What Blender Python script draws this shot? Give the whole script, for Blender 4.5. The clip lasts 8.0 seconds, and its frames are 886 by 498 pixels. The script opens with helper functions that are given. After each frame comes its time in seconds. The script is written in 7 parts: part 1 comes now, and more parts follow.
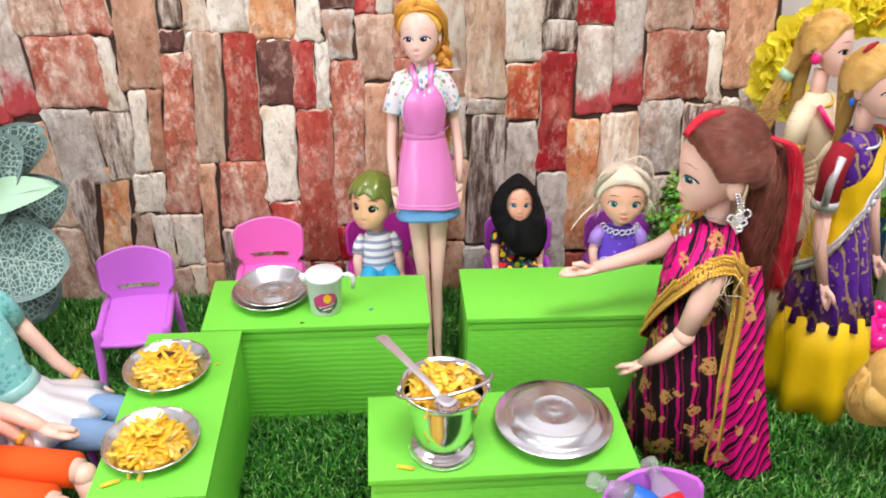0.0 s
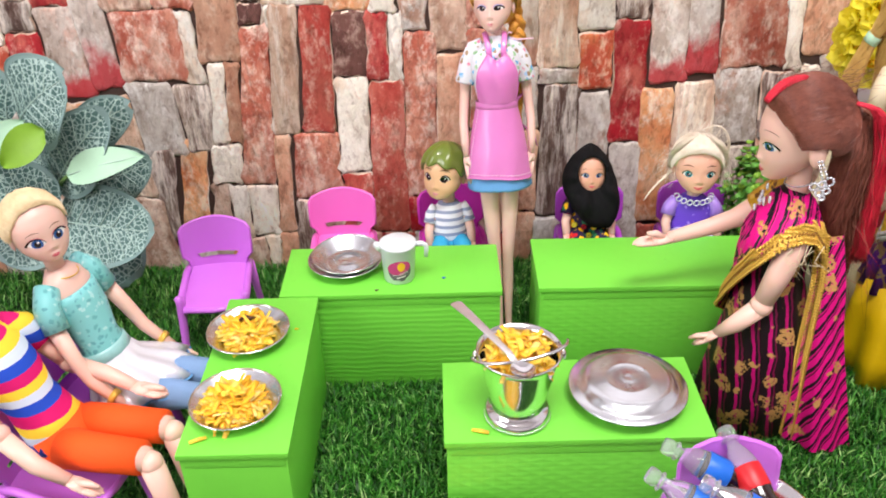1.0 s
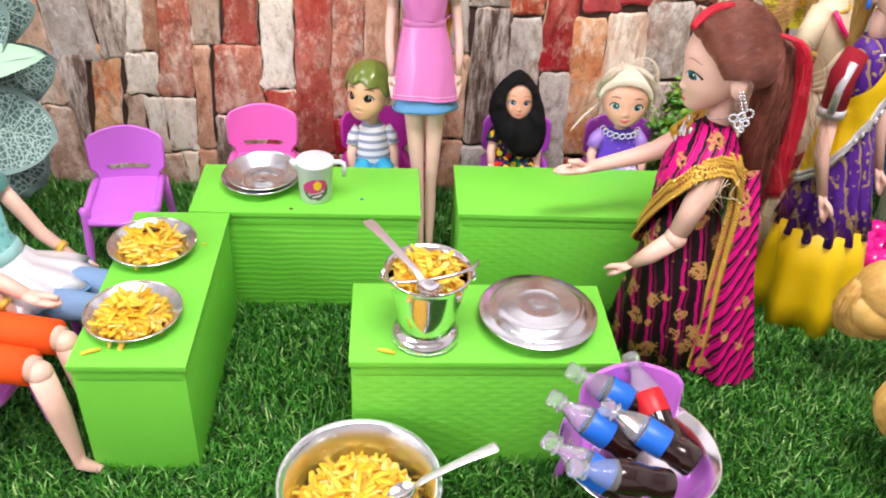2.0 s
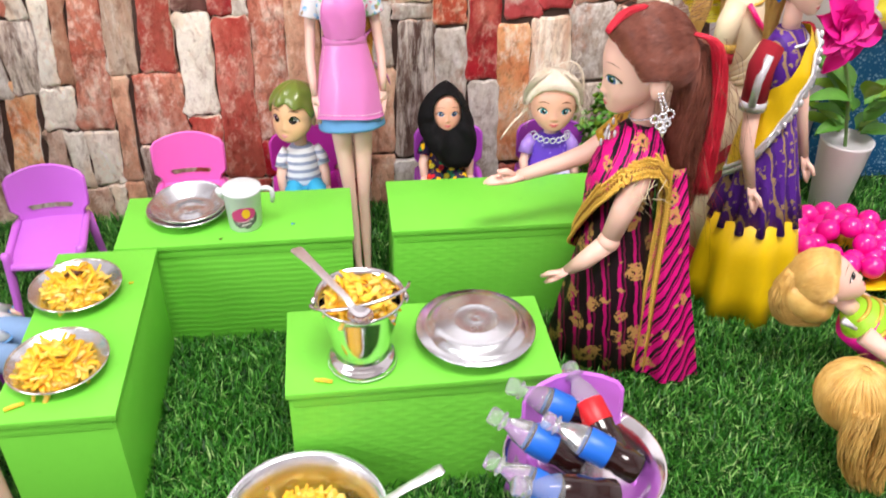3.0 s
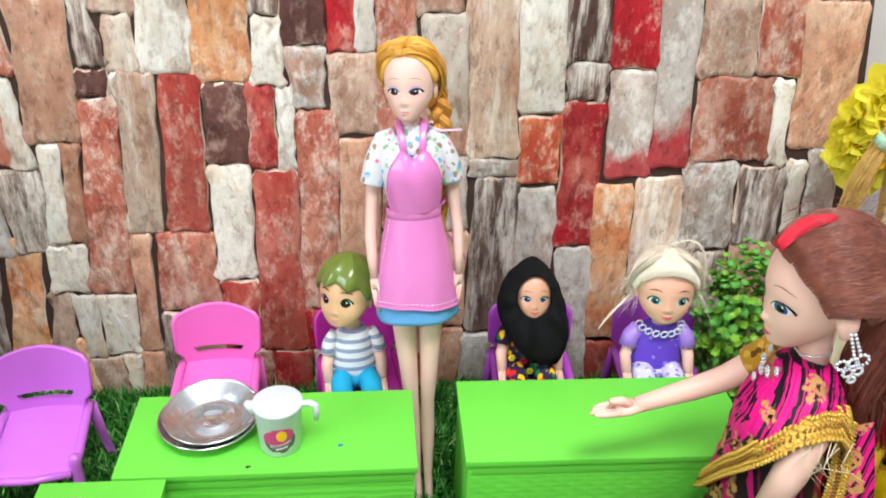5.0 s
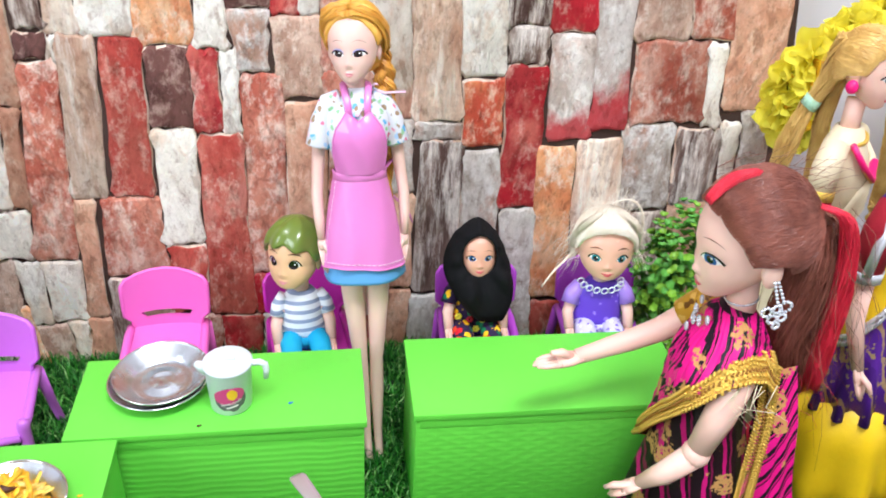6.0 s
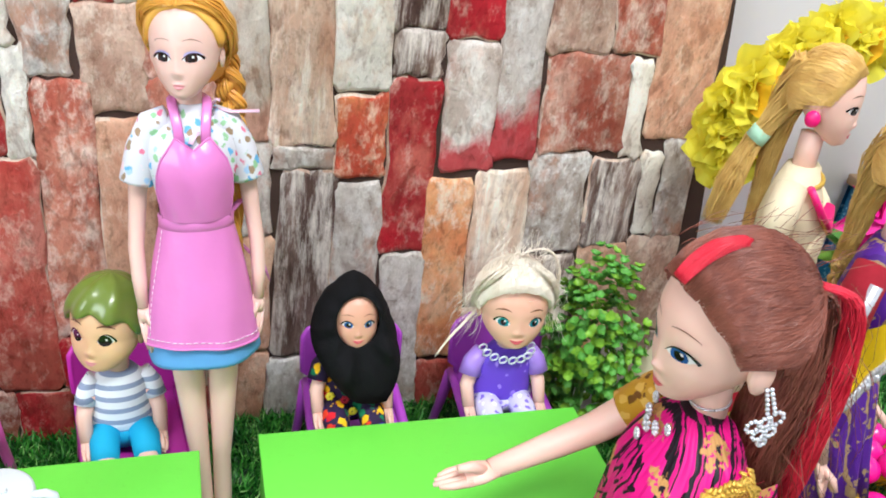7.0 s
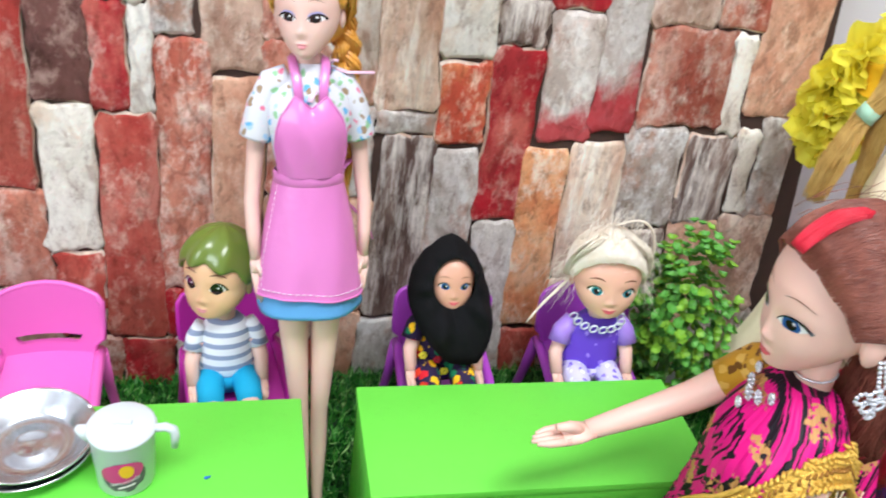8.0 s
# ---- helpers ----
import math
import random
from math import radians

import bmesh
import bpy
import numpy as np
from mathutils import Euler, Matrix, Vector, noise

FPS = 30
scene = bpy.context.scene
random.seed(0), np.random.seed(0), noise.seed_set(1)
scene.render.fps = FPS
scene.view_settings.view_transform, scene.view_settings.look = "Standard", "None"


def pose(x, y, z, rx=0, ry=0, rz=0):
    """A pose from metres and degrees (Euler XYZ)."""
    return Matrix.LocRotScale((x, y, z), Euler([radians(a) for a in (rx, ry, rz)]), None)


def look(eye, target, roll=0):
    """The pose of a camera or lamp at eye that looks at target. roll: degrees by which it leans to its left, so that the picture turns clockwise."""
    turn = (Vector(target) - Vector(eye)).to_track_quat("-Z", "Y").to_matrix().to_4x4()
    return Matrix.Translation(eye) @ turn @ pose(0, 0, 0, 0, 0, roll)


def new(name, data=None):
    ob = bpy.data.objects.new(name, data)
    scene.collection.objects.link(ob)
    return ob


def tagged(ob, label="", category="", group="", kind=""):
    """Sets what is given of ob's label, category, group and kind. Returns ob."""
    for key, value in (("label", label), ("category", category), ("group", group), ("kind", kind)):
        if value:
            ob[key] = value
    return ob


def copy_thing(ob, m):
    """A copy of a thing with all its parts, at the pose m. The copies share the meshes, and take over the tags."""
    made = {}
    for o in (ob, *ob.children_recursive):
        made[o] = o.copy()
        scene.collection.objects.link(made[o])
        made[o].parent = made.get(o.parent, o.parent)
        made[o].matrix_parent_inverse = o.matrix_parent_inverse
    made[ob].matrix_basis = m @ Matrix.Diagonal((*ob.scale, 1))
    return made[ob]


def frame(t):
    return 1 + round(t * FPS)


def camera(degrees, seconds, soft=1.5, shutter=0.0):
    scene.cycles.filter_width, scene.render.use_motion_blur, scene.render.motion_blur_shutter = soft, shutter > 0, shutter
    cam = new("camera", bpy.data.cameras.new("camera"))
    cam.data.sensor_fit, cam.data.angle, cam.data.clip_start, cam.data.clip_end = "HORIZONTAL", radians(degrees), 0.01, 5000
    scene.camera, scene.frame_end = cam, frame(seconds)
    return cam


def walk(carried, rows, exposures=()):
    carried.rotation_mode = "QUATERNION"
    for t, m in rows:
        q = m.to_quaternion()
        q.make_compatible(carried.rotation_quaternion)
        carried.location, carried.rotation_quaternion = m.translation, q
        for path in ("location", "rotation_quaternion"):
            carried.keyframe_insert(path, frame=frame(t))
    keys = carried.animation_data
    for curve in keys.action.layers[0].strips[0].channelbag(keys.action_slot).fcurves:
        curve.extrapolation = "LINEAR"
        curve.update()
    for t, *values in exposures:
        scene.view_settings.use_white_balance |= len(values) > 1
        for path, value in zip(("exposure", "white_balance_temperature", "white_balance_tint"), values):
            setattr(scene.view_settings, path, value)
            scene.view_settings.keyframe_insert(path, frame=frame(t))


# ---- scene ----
cam = camera(55.9, 8.0, 1.8, 0.3)
PATH = [
    (0, (-0.04, -0.031, 0.463), (0.113, 1.697, -0.532), 0.9),
    (0.5, (-0.039, -0.033, 0.462), (0.041, 1.682, -0.564), -0.0),
    (1, (-0.05, -0.038, 0.461), (-0.043, 1.668, -0.583), -1.3),
    (1.5, (-0.054, -0.04, 0.451), (-0.006, 1.618, -0.667), 1.3),
    (1.7, (-0.045, -0.038, 0.439), (0.058, 1.603, -0.699), 3.0),
    (2.8, (-0.016, -0.029, 0.444), (0.208, 1.58, -0.722), 2.3),
    (3, (-0.013, -0.024, 0.445), (0.232, 1.597, -0.701), 1.5),
    (3.5, (-0.01, 0.032, 0.467), (0.245, 1.718, -0.578), 0.6),
    (4, (-0.018, 0.124, 0.47), (0.165, 1.891, -0.45), 0.7),
    (4.5, (-0.015, 0.152, 0.451), (0.132, 1.914, -0.484), 1.0),
    (4.7, (-0.017, 0.146, 0.448), (0.125, 1.897, -0.508), 1.0),
    (5.8, (-0.053, 0.138, 0.444), (0.263, 1.806, -0.613), 5.6),
    (6, (-0.025, 0.129, 0.446), (0.26, 1.807, -0.604), 3.3),
    (6.5, (-0.033, 0.212, 0.428), (0.486, 1.86, -0.58), 7.9),
    (7, (-0.007, 0.254, 0.407), (0.591, 1.87, -0.608), 8.7),
    (7.5, (-0.012, 0.253, 0.404), (0.563, 1.859, -0.64), 8.7),
    (8, (-0.031, 0.247, 0.402), (0.432, 1.87, -0.672), 8.9),
]
walk(cam, [(t, look(eye, target, roll)) for t, eye, target, roll in PATH],
     [(0, -0.13, 6620, 15), (1.5, -0.05, 6650, 18), (3, 0.02, 6700, 17), (3.5, 0.10, 6550, 12), (4.5, -0.10, 6350, 4), (6, 0.09, 5850, 9), (6.5, -0.02, 5920, 6), (7, -0.01, 5950, 6), (8, -0.05, 5900, 8)])

# ---- light ----
world = bpy.data.worlds.new("room_air")
scene.world = world
world.use_nodes = True
world.node_tree.nodes["Background"].inputs[0].default_value = (0.9, 0.95, 1.0, 1)
world.node_tree.nodes["Background"].inputs[1].default_value = 0.3
scene.view_settings.exposure = 0.0


def lamp(name, eye, target, size_x, size_y, watts, colour=(1, 1, 1)):
    data = bpy.data.lights.new(name, "AREA")
    data.shape, data.size, data.size_y, data.energy, data.color = "RECTANGLE", size_x, size_y, watts, colour
    ob = new(name, data)
    ob.matrix_world = look(eye, target)
    return ob


lamp("ceiling_lamp", (0.15, -0.25, 2.32), (0.0, 0.25, 0.0), 1.3, 0.7, 86, (1.0, 0.985, 0.96))
# added cool fill from the left front to brighten the faces; no window there
lamp("window_light", (-1.9, -0.75, 1.3), (0.0, 0.5, 0.1), 1.2, 1.2, 38, (0.93, 0.97, 1.0))


# ---- materials ----
def srgb(r, g, b):
    return tuple(((v / 255) / 12.92 if v <= 10 else ((v / 255 + 0.055) / 1.055) ** 2.4) for v in (r, g, b)) + (1,)


class Tree:
    """A node material with short calls."""

    def __init__(self, name, rough=0.5, metal=0.0, spec=0.5):
        self.m = bpy.data.materials.new(name)
        self.m.use_nodes = True
        self.t = self.m.node_tree
        self.b = self.t.nodes["Principled BSDF"]
        self.b.inputs["Roughness"].default_value = rough
        self.b.inputs["Metallic"].default_value = metal
        self.b.inputs["Specular IOR Level"].default_value = spec

    def add(self, kind, **given):
        n = self.t.nodes.new(kind)
        for k, v in given.items():
            self.put(n.inputs[k.replace("_", " ")], v)
        return n

    def put(self, socket, v):
        if isinstance(v, bpy.types.NodeSocket):
            self.t.links.new(v, socket)
        else:
            socket.default_value = v

    def coords(self, scale=(1, 1, 1), rot=(0, 0, 0), shift=False):
        c = self.t.nodes.new("ShaderNodeTexCoord").outputs["Object"]
        if shift:
            r = self.t.nodes.new("ShaderNodeObjectInfo").outputs["Random"]
            a = self.t.nodes.new("ShaderNodeVectorMath")
            a.operation = "MULTIPLY_ADD"
            a.inputs[1].default_value = (3.1, 5.7, 4.3)
            self.put(a.inputs[0], r)
            self.put(a.inputs[2], c)
            c = a.outputs[0]
        n = self.add("ShaderNodeMapping", Vector=c)
        n.inputs["Scale"].default_value = scale
        n.inputs["Rotation"].default_value = [radians(a) for a in rot]
        return n.outputs[0]

    def noise(self, vec, scale, detail=4.0, rough=0.55, distort=0.0):
        return self.add("ShaderNodeTexNoise", Vector=vec, Scale=scale, Detail=detail, Roughness=rough, Distortion=distort).outputs[0]

    def ramp(self, fac, stops, constant=False):
        n = self.add("ShaderNodeValToRGB", Fac=fac)
        n.color_ramp.interpolation = "CONSTANT" if constant else "LINEAR"
        e = n.color_ramp.elements
        while len(e) < len(stops):
            e.new(0.5)
        for el, (p, c) in zip(e, stops):
            el.position, el.color = p, c
        return n.outputs[0]

    def mix(self, fac, a, b, how="MIX"):
        n = self.t.nodes.new("ShaderNodeMix")
        n.data_type, n.blend_type = "RGBA", how
        self.put(n.inputs[0], fac)
        self.put(n.inputs[6], a)
        self.put(n.inputs[7], b)
        return n.outputs[2]

    def math(self, how, a, b=0.0):
        n = self.t.nodes.new("ShaderNodeMath")
        n.operation = how
        self.put(n.inputs[0], a)
        self.put(n.inputs[1], b)
        return n.outputs[0]

    def bump(self, height, strength=0.3, distance=0.001):
        n = self.add("ShaderNodeBump", Height=height, Strength=strength, Distance=distance)
        self.put(self.b.inputs["Normal"], n.outputs[0])

    def done(self, colour):
        self.put(self.b.inputs["Base Color"], colour)
        return self.m


def dim(c, k):
    return tuple(min(1.0, v * k) for v in c[:3]) + (1,)


def plain(name, col, rough=0.5, metal=0.0, var=0.12, scale=45, bump=0.0, bscale=400, coat=0.0, spec=0.5, stretch=(1, 1, 1), sss=0.0, rvar=0.0):
    t = Tree(name, rough, metal, spec)
    v = t.coords(stretch, shift=True)
    a, b = t.noise(v, scale), t.noise(v, scale * 9, 2)
    c = t.mix(a, dim(col, 1 - var), dim(col, 1 + var))
    c = t.mix(0.25, c, t.mix(b, dim(col, 1 - var), dim(col, 1 + var)))
    if bump:
        t.bump(t.noise(v, bscale, 3), bump)
    if coat:
        t.b.inputs["Coat Weight"].default_value = coat
        t.b.inputs["Coat Roughness"].default_value = 0.12
    if sss:
        t.b.inputs["Subsurface Weight"].default_value = sss
        t.b.inputs["Subsurface Radius"].default_value = (0.004, 0.0015, 0.001)
    if rvar:
        t.put(t.b.inputs["Roughness"], t.math("MULTIPLY_ADD", t.noise(v, scale * 2), rvar))
        t.b.inputs["Roughness"].links[0].from_node.inputs[2].default_value = max(0.0, rough - rvar / 2)
    return t.done(c)


def hair(name, dark, light, rough=0.36):
    """Strands that differ one from another, with a fine change along each."""
    t = Tree(name, rough, 0, 0.5)
    r = t.t.nodes.new("ShaderNodeNewGeometry").outputs["Random Per Island"]
    v = t.coords()
    mid = t_mid(dark, light)
    a = t.ramp(r, [(0.0, t_mid(dark, mid)), (0.5, mid), (1.0, t_mid(mid, light))])
    return t.done(t.mix(0.4, a, t.ramp(t.noise(v, 90, 3, 0.6), [(0.36, dark), (0.64, light)])))


def t_mid(a, b):
    return tuple((p + q) / 2 for p, q in zip(a, b))


def stone_mat(name, base, second, vein, vein_amount=0.35, streak=False, third=None, blush=None):
    """Weathered stone: broad tone changes, a pale crust, dark pits and streaks, and a rough skin."""
    t = Tree(name, 0.66, 0, 0.25)
    grey = lambda g: (g, g, g, 1)
    v = t.coords((1, 1, 0.14) if streak else (1, 1, 0.62), rot=(0, 9, 0), shift=True)
    w = t.coords((1, 1, 0.62), rot=(0, -12, 0), shift=True)
    big = t.noise(v, 24, 9, 0.68, 0.3)
    tone = t.noise(w, 15, 3, 0.5)
    crust = t.noise(v, 120 if streak else 84, 10, 0.74, 0.15)
    rough = t.noise(w, 150, 9, 0.76, 0.0)
    grit = t.noise(w, 900, 3, 0.7)
    c = t.mix(t.ramp(big, [(0.43, grey(0)), (0.57, grey(1))]), base, second)
    if third:
        spot = t.noise(t.coords((1, 1, 0.6), shift=True), 20, 9, 0.70)
        c = t.mix(t.ramp(spot, [(0.52, grey(0)), (0.62, grey(0.9))]), c, third)
    k = 0.64 - 0.20 * vein_amount
    c = t.mix(t.ramp(crust, [(k - 0.05, grey(0)), (k + 0.02, grey(0.45)), (k + 0.10, grey(0.92))]), c, vein)
    c = t.mix(1.0, c, t.ramp(tone, [(0.30, (0.72, 0.67, 0.64, 1)), (0.50, grey(0.98)), (0.70, grey(1.10))]), "MULTIPLY")
    c = t.mix(1.0, c, t.ramp(rough, [(0.34, (0.62, 0.54, 0.50, 1)), (0.46, grey(1.0)), (0.62, grey(1.14))]), "MULTIPLY")
    if blush:
        low = t.add("ShaderNodeSeparateXYZ", Vector=t.t.nodes.new("ShaderNodeTexCoord").outputs["Generated"]).outputs[2]
        edge = t.math("ADD", low, t.math("MULTIPLY", t.noise(w, 60, 6, 0.65), 0.55))
        c = t.mix(t.ramp(edge, [(0.42, grey(0.9)), (0.58, grey(0))]), c, blush)
    crack = t.add("ShaderNodeTexVoronoi", Vector=t.mix(0.02, v, t.add("ShaderNodeTexNoise", Vector=v, Scale=60.0, Detail=6.0).outputs[1], "ADD"), Scale=38.0)
    crack.feature = "DISTANCE_TO_EDGE"
    gap = t.math("MULTIPLY", t.ramp(crack.outputs["Distance"], [(0.0, grey(0.8)), (0.06, grey(0))]), t.ramp(tone, [(0.52, grey(0)), (0.66, grey(0.55))]))
    c = t.mix(gap, c, dim(base, 0.42))
    c = t.mix(t.ramp(grit, [(0.30, grey(0.14)), (0.42, grey(0))]), c, dim(base, 0.5))
    rnd = t.t.nodes.new("ShaderNodeObjectInfo").outputs["Random"]
    c = t.mix(1.0, c, t.ramp(rnd, [(0.0, (0.94, 0.91, 0.89, 1)), (0.5, (1.06, 1.02, 0.99, 1)), (1.0, (1.16, 1.11, 1.06, 1))]), "MULTIPLY")
    hack = t.noise(t.coords((1, 1, 0.45), rot=(0, 25, 0), shift=True), 70, 5, 0.6, 0.5)
    c = t.mix(1.0, c, t.ramp(hack, [(0.36, (0.70, 0.64, 0.61, 1)), (0.43, grey(1.0)), (0.60, grey(1.0)), (0.66, grey(1.12))]), "MULTIPLY")
    h = t.math("ADD", t.math("MULTIPLY", crust, 0.7), t.math("ADD", t.math("MULTIPLY", rough, 0.9), t.math("MULTIPLY", grit, 0.2)))
    h = t.math("ADD", h, t.math("MULTIPLY", hack, 1.3))
    t.bump(h, 0.9, 0.0026)
    return t.done(c)


STONE = {
    "R": stone_mat("stone_red", srgb(192, 36, 50), srgb(176, 52, 56), srgb(230, 182, 170), 0.34, False, srgb(210, 112, 100)),
    "W": stone_mat("stone_pale_tan_foot", srgb(226, 222, 210), srgb(236, 234, 226), srgb(206, 176, 156), 0.3, False, srgb(214, 196, 176), srgb(208, 158, 136)),
    "E": stone_mat("stone_dark_red", srgb(176, 66, 58), srgb(192, 98, 84), srgb(226, 186, 170), 0.42, False, srgb(198, 128, 114)),
    "B": stone_mat("stone_brick", srgb(180, 96, 78), srgb(204, 138, 116), srgb(234, 212, 198), 0.55, False, srgb(216, 174, 156)),
    "O": stone_mat("stone_orange", srgb(226, 158, 108), srgb(232, 190, 150), srgb(242, 226, 206), 0.42, False, srgb(214, 134, 90)),
    "M": stone_mat("stone_orange_red", srgb(214, 130, 88), srgb(196, 84, 62), srgb(240, 212, 188), 0.5, False, srgb(226, 170, 130)),
    "P": stone_mat("stone_pale", srgb(244, 242, 234), srgb(232, 228, 216), srgb(214, 190, 170), 0.2, False, srgb(226, 206, 184)),
    "G": stone_mat("stone_grey", srgb(176, 164, 154), srgb(214, 210, 204), srgb(234, 234, 232), 0.55, False, srgb(188, 144, 122)),
    "H": stone_mat("stone_grey_red", srgb(190, 176, 166), srgb(220, 214, 208), srgb(236, 234, 230), 0.45, False, srgb(206, 168, 152), srgb(196, 40, 54)),
    "S": stone_mat("stone_streaked", srgb(88, 66, 60), srgb(146, 124, 114), srgb(236, 230, 222), 0.72, True, srgb(178, 164, 154)),
    "D": stone_mat("stone_dark", srgb(112, 76, 70), srgb(92, 60, 56), srgb(180, 152, 142), 0.35, False, srgb(134, 100, 92)),
    "K": stone_mat("stone_pitted", srgb(208, 180, 162), srgb(184, 148, 130), srgb(230, 216, 202), 0.58, False, srgb(178, 142, 124)),
    "C": stone_mat("stone_cream", srgb(228, 214, 196), srgb(196, 156, 132), srgb(244, 238, 228), 0.55, True, srgb(212, 180, 156)),
    "T": stone_mat("stone_tan", srgb(218, 176, 150), srgb(204, 152, 126), srgb(234, 208, 186), 0.42, False, srgb(224, 190, 164)),
}
STONE_EDGE = stone_mat("stone_chalky_edge", srgb(226, 208, 190), srgb(206, 176, 156), srgb(240, 232, 222), 0.5)
JOINT = plain("joint_dark_brown", srgb(66, 46, 38), 0.8, var=0.45, scale=60, bump=0.3)


def foam(name, pattern):
    t = Tree(name, 0.42, 0, 0.35)
    v = t.coords()
    col = srgb(114, 212, 70)
    c = t.mix(t.noise(v, 14, 4), dim(col, 0.88), dim(col, 1.1))
    c = t.mix(t.ramp(t.noise(v, 260, 3), [(0.62, (0, 0, 0, 1)), (0.8, (0.25, 0.25, 0.25, 1))]), c, dim(col, 0.7))
    grain = t.noise(v, 500, 2)
    if pattern == "plain":
        t.bump(grain, 0.12, 0.0005)
        return t.done(c)
    if pattern == "wavy":
        w = t.add("ShaderNodeTexWave", Vector=t.coords((1, 1, 1)), Scale=62, Distortion=2.2, Detail=0.0)
        w.inputs["Detail Scale"].default_value = 0.9
        w.bands_direction = "Z"
        h = w.outputs["Fac"]
    else:
        a = t.add("ShaderNodeTexWave", Vector=t.coords((1, 1, 1), (0, 28, 0)), Scale=44)
        b = t.add("ShaderNodeTexWave", Vector=t.coords((1, 1, 1), (0, -28, 0)), Scale=44)
        a.bands_direction = b.bands_direction = "Z"
        h = t.math("MAXIMUM", a.outputs["Fac"], b.outputs["Fac"])
    t.bump(t.math("ADD", h, t.math("MULTIPLY", grain, 0.2)), 0.2, 0.0010)
    return t.done(c)


FOAM_TOP, FOAM_WAVY, FOAM_DIAMOND = foam("green_foam_plain", "plain"), foam("green_foam_wavy", "wavy"), foam("green_foam_diamond", "diamond")
SKIN = plain("doll_vinyl_fair", srgb(236, 194, 176), 0.42, var=0.03, scale=20, sss=0.12)
SKIN_PALE = plain("doll_vinyl_pale", srgb(230, 192, 178), 0.4, var=0.03, scale=20, sss=0.12)
SKIN_BROWN = plain("doll_vinyl_brown", srgb(214, 160, 134), 0.42, var=0.05, scale=20, sss=0.1)
SKIN_ROSY = plain("doll_vinyl_rosy", srgb(232, 180, 156), 0.42, var=0.04, scale=20, sss=0.12)
SKIN_TAN = plain("doll_vinyl_tan", srgb(226, 182, 140), 0.42, var=0.04, scale=20, sss=0.1)
EYE_WHITE = plain("eye_white", srgb(240, 238, 236), 0.25, var=0.0)
EYE_DARK = plain("eye_dark", srgb(26, 18, 18), 0.15, var=0.0)
EYE_BROWN = plain("eye_brown", srgb(58, 34, 26), 0.12, var=0.2)
EYE_TEAL = plain("eye_teal", srgb(40, 130, 140), 0.15, var=0.1)
TEAL_SHEER = plain("sheer_teal_belt", srgb(150, 206, 204), 0.28, var=0.2, scale=200, coat=0.4)
EYE_SHADOW = plain("lilac_eye_shadow", srgb(186, 176, 222), 0.4, var=0.0)
LIP_PALE = plain("lip_pale_pink", srgb(228, 150, 156), 0.4, var=0.0)
EYE_BLUE = plain("eye_blue", srgb(52, 92, 150), 0.15, var=0.1)
LIP = plain("lip_pink", srgb(214, 92, 104), 0.35, var=0.0)
BROW = plain("brow_brown", srgb(120, 74, 50), 0.6, var=0.0)
HAIR_GINGER = hair("hair_ginger", srgb(204, 126, 26), srgb(250, 202, 96), 0.30)
HAIR_BROWN = hair("hair_auburn", srgb(100, 54, 44), srgb(164, 100, 82), 0.27)
HAIR_RED = hair("hair_scarlet_streak", srgb(190, 16, 40), srgb(244, 60, 84))
HAIR_BLOND = hair("hair_pale_blond", srgb(240, 224, 198), srgb(253, 246, 232))
HAIR_GOLD = hair("hair_golden", srgb(196, 144, 62), srgb(244, 208, 126))
HAIR_GREEN = plain("hair_moulded_green", srgb(104, 122, 44), 0.28, var=0.15, scale=25, coat=0.4, bump=0.08, bscale=90)
HAIR_FLAX = hair("hair_flaxen", srgb(220, 190, 138), srgb(250, 234, 196))
HAIR_MAROON = hair("hair_maroon", srgb(30, 8, 10), srgb(92, 16, 24))
BLACK_CLOTH = plain("black_knit", srgb(14, 14, 16), 0.9, var=0.5, scale=120, bump=0.5, bscale=900, spec=0.2)
VINYL_PINK = plain("pink_vinyl", srgb(216, 124, 190), 0.34, var=0.06, scale=25, coat=0.30, bump=0.85, bscale=55)
BLUE_DENIM = plain("blue_cotton", srgb(94, 156, 210), 0.75, var=0.1, bump=0.3, bscale=1500)
WHITE_RIBBON = plain("pale_pink_ribbon", srgb(240, 200, 220), 0.4, var=0.05)
STITCH = plain("white_stitch", srgb(244, 230, 238), 0.7, var=0.0)


def dotted(name, ground, dots, scale, size=0.3, rough=0.75):
    """Cloth with scattered dots in several colours."""
    t = Tree(name, rough, 0, 0.3)
    v = t.coords()
    w = t.mix(0.004, v, t.add("ShaderNodeTexNoise", Vector=v, Scale=300.0).outputs[1], "ADD")
    cell = t.add("ShaderNodeTexVoronoi", Vector=w, Scale=scale)
    pick = t.add("ShaderNodeSeparateColor", Color=cell.outputs["Color"]).outputs[0]
    stops = [(i / len(dots), d) for i, d in enumerate(dots)]
    c = t.mix(t.ramp(cell.outputs["Distance"], [(size, (1, 1, 1, 1)), (size + 0.06, (0, 0, 0, 1))]), ground, t.ramp(pick, stops, True))
    t.bump(t.noise(v, 1200, 2), 0.2, 0.0004)
    return t.done(c)


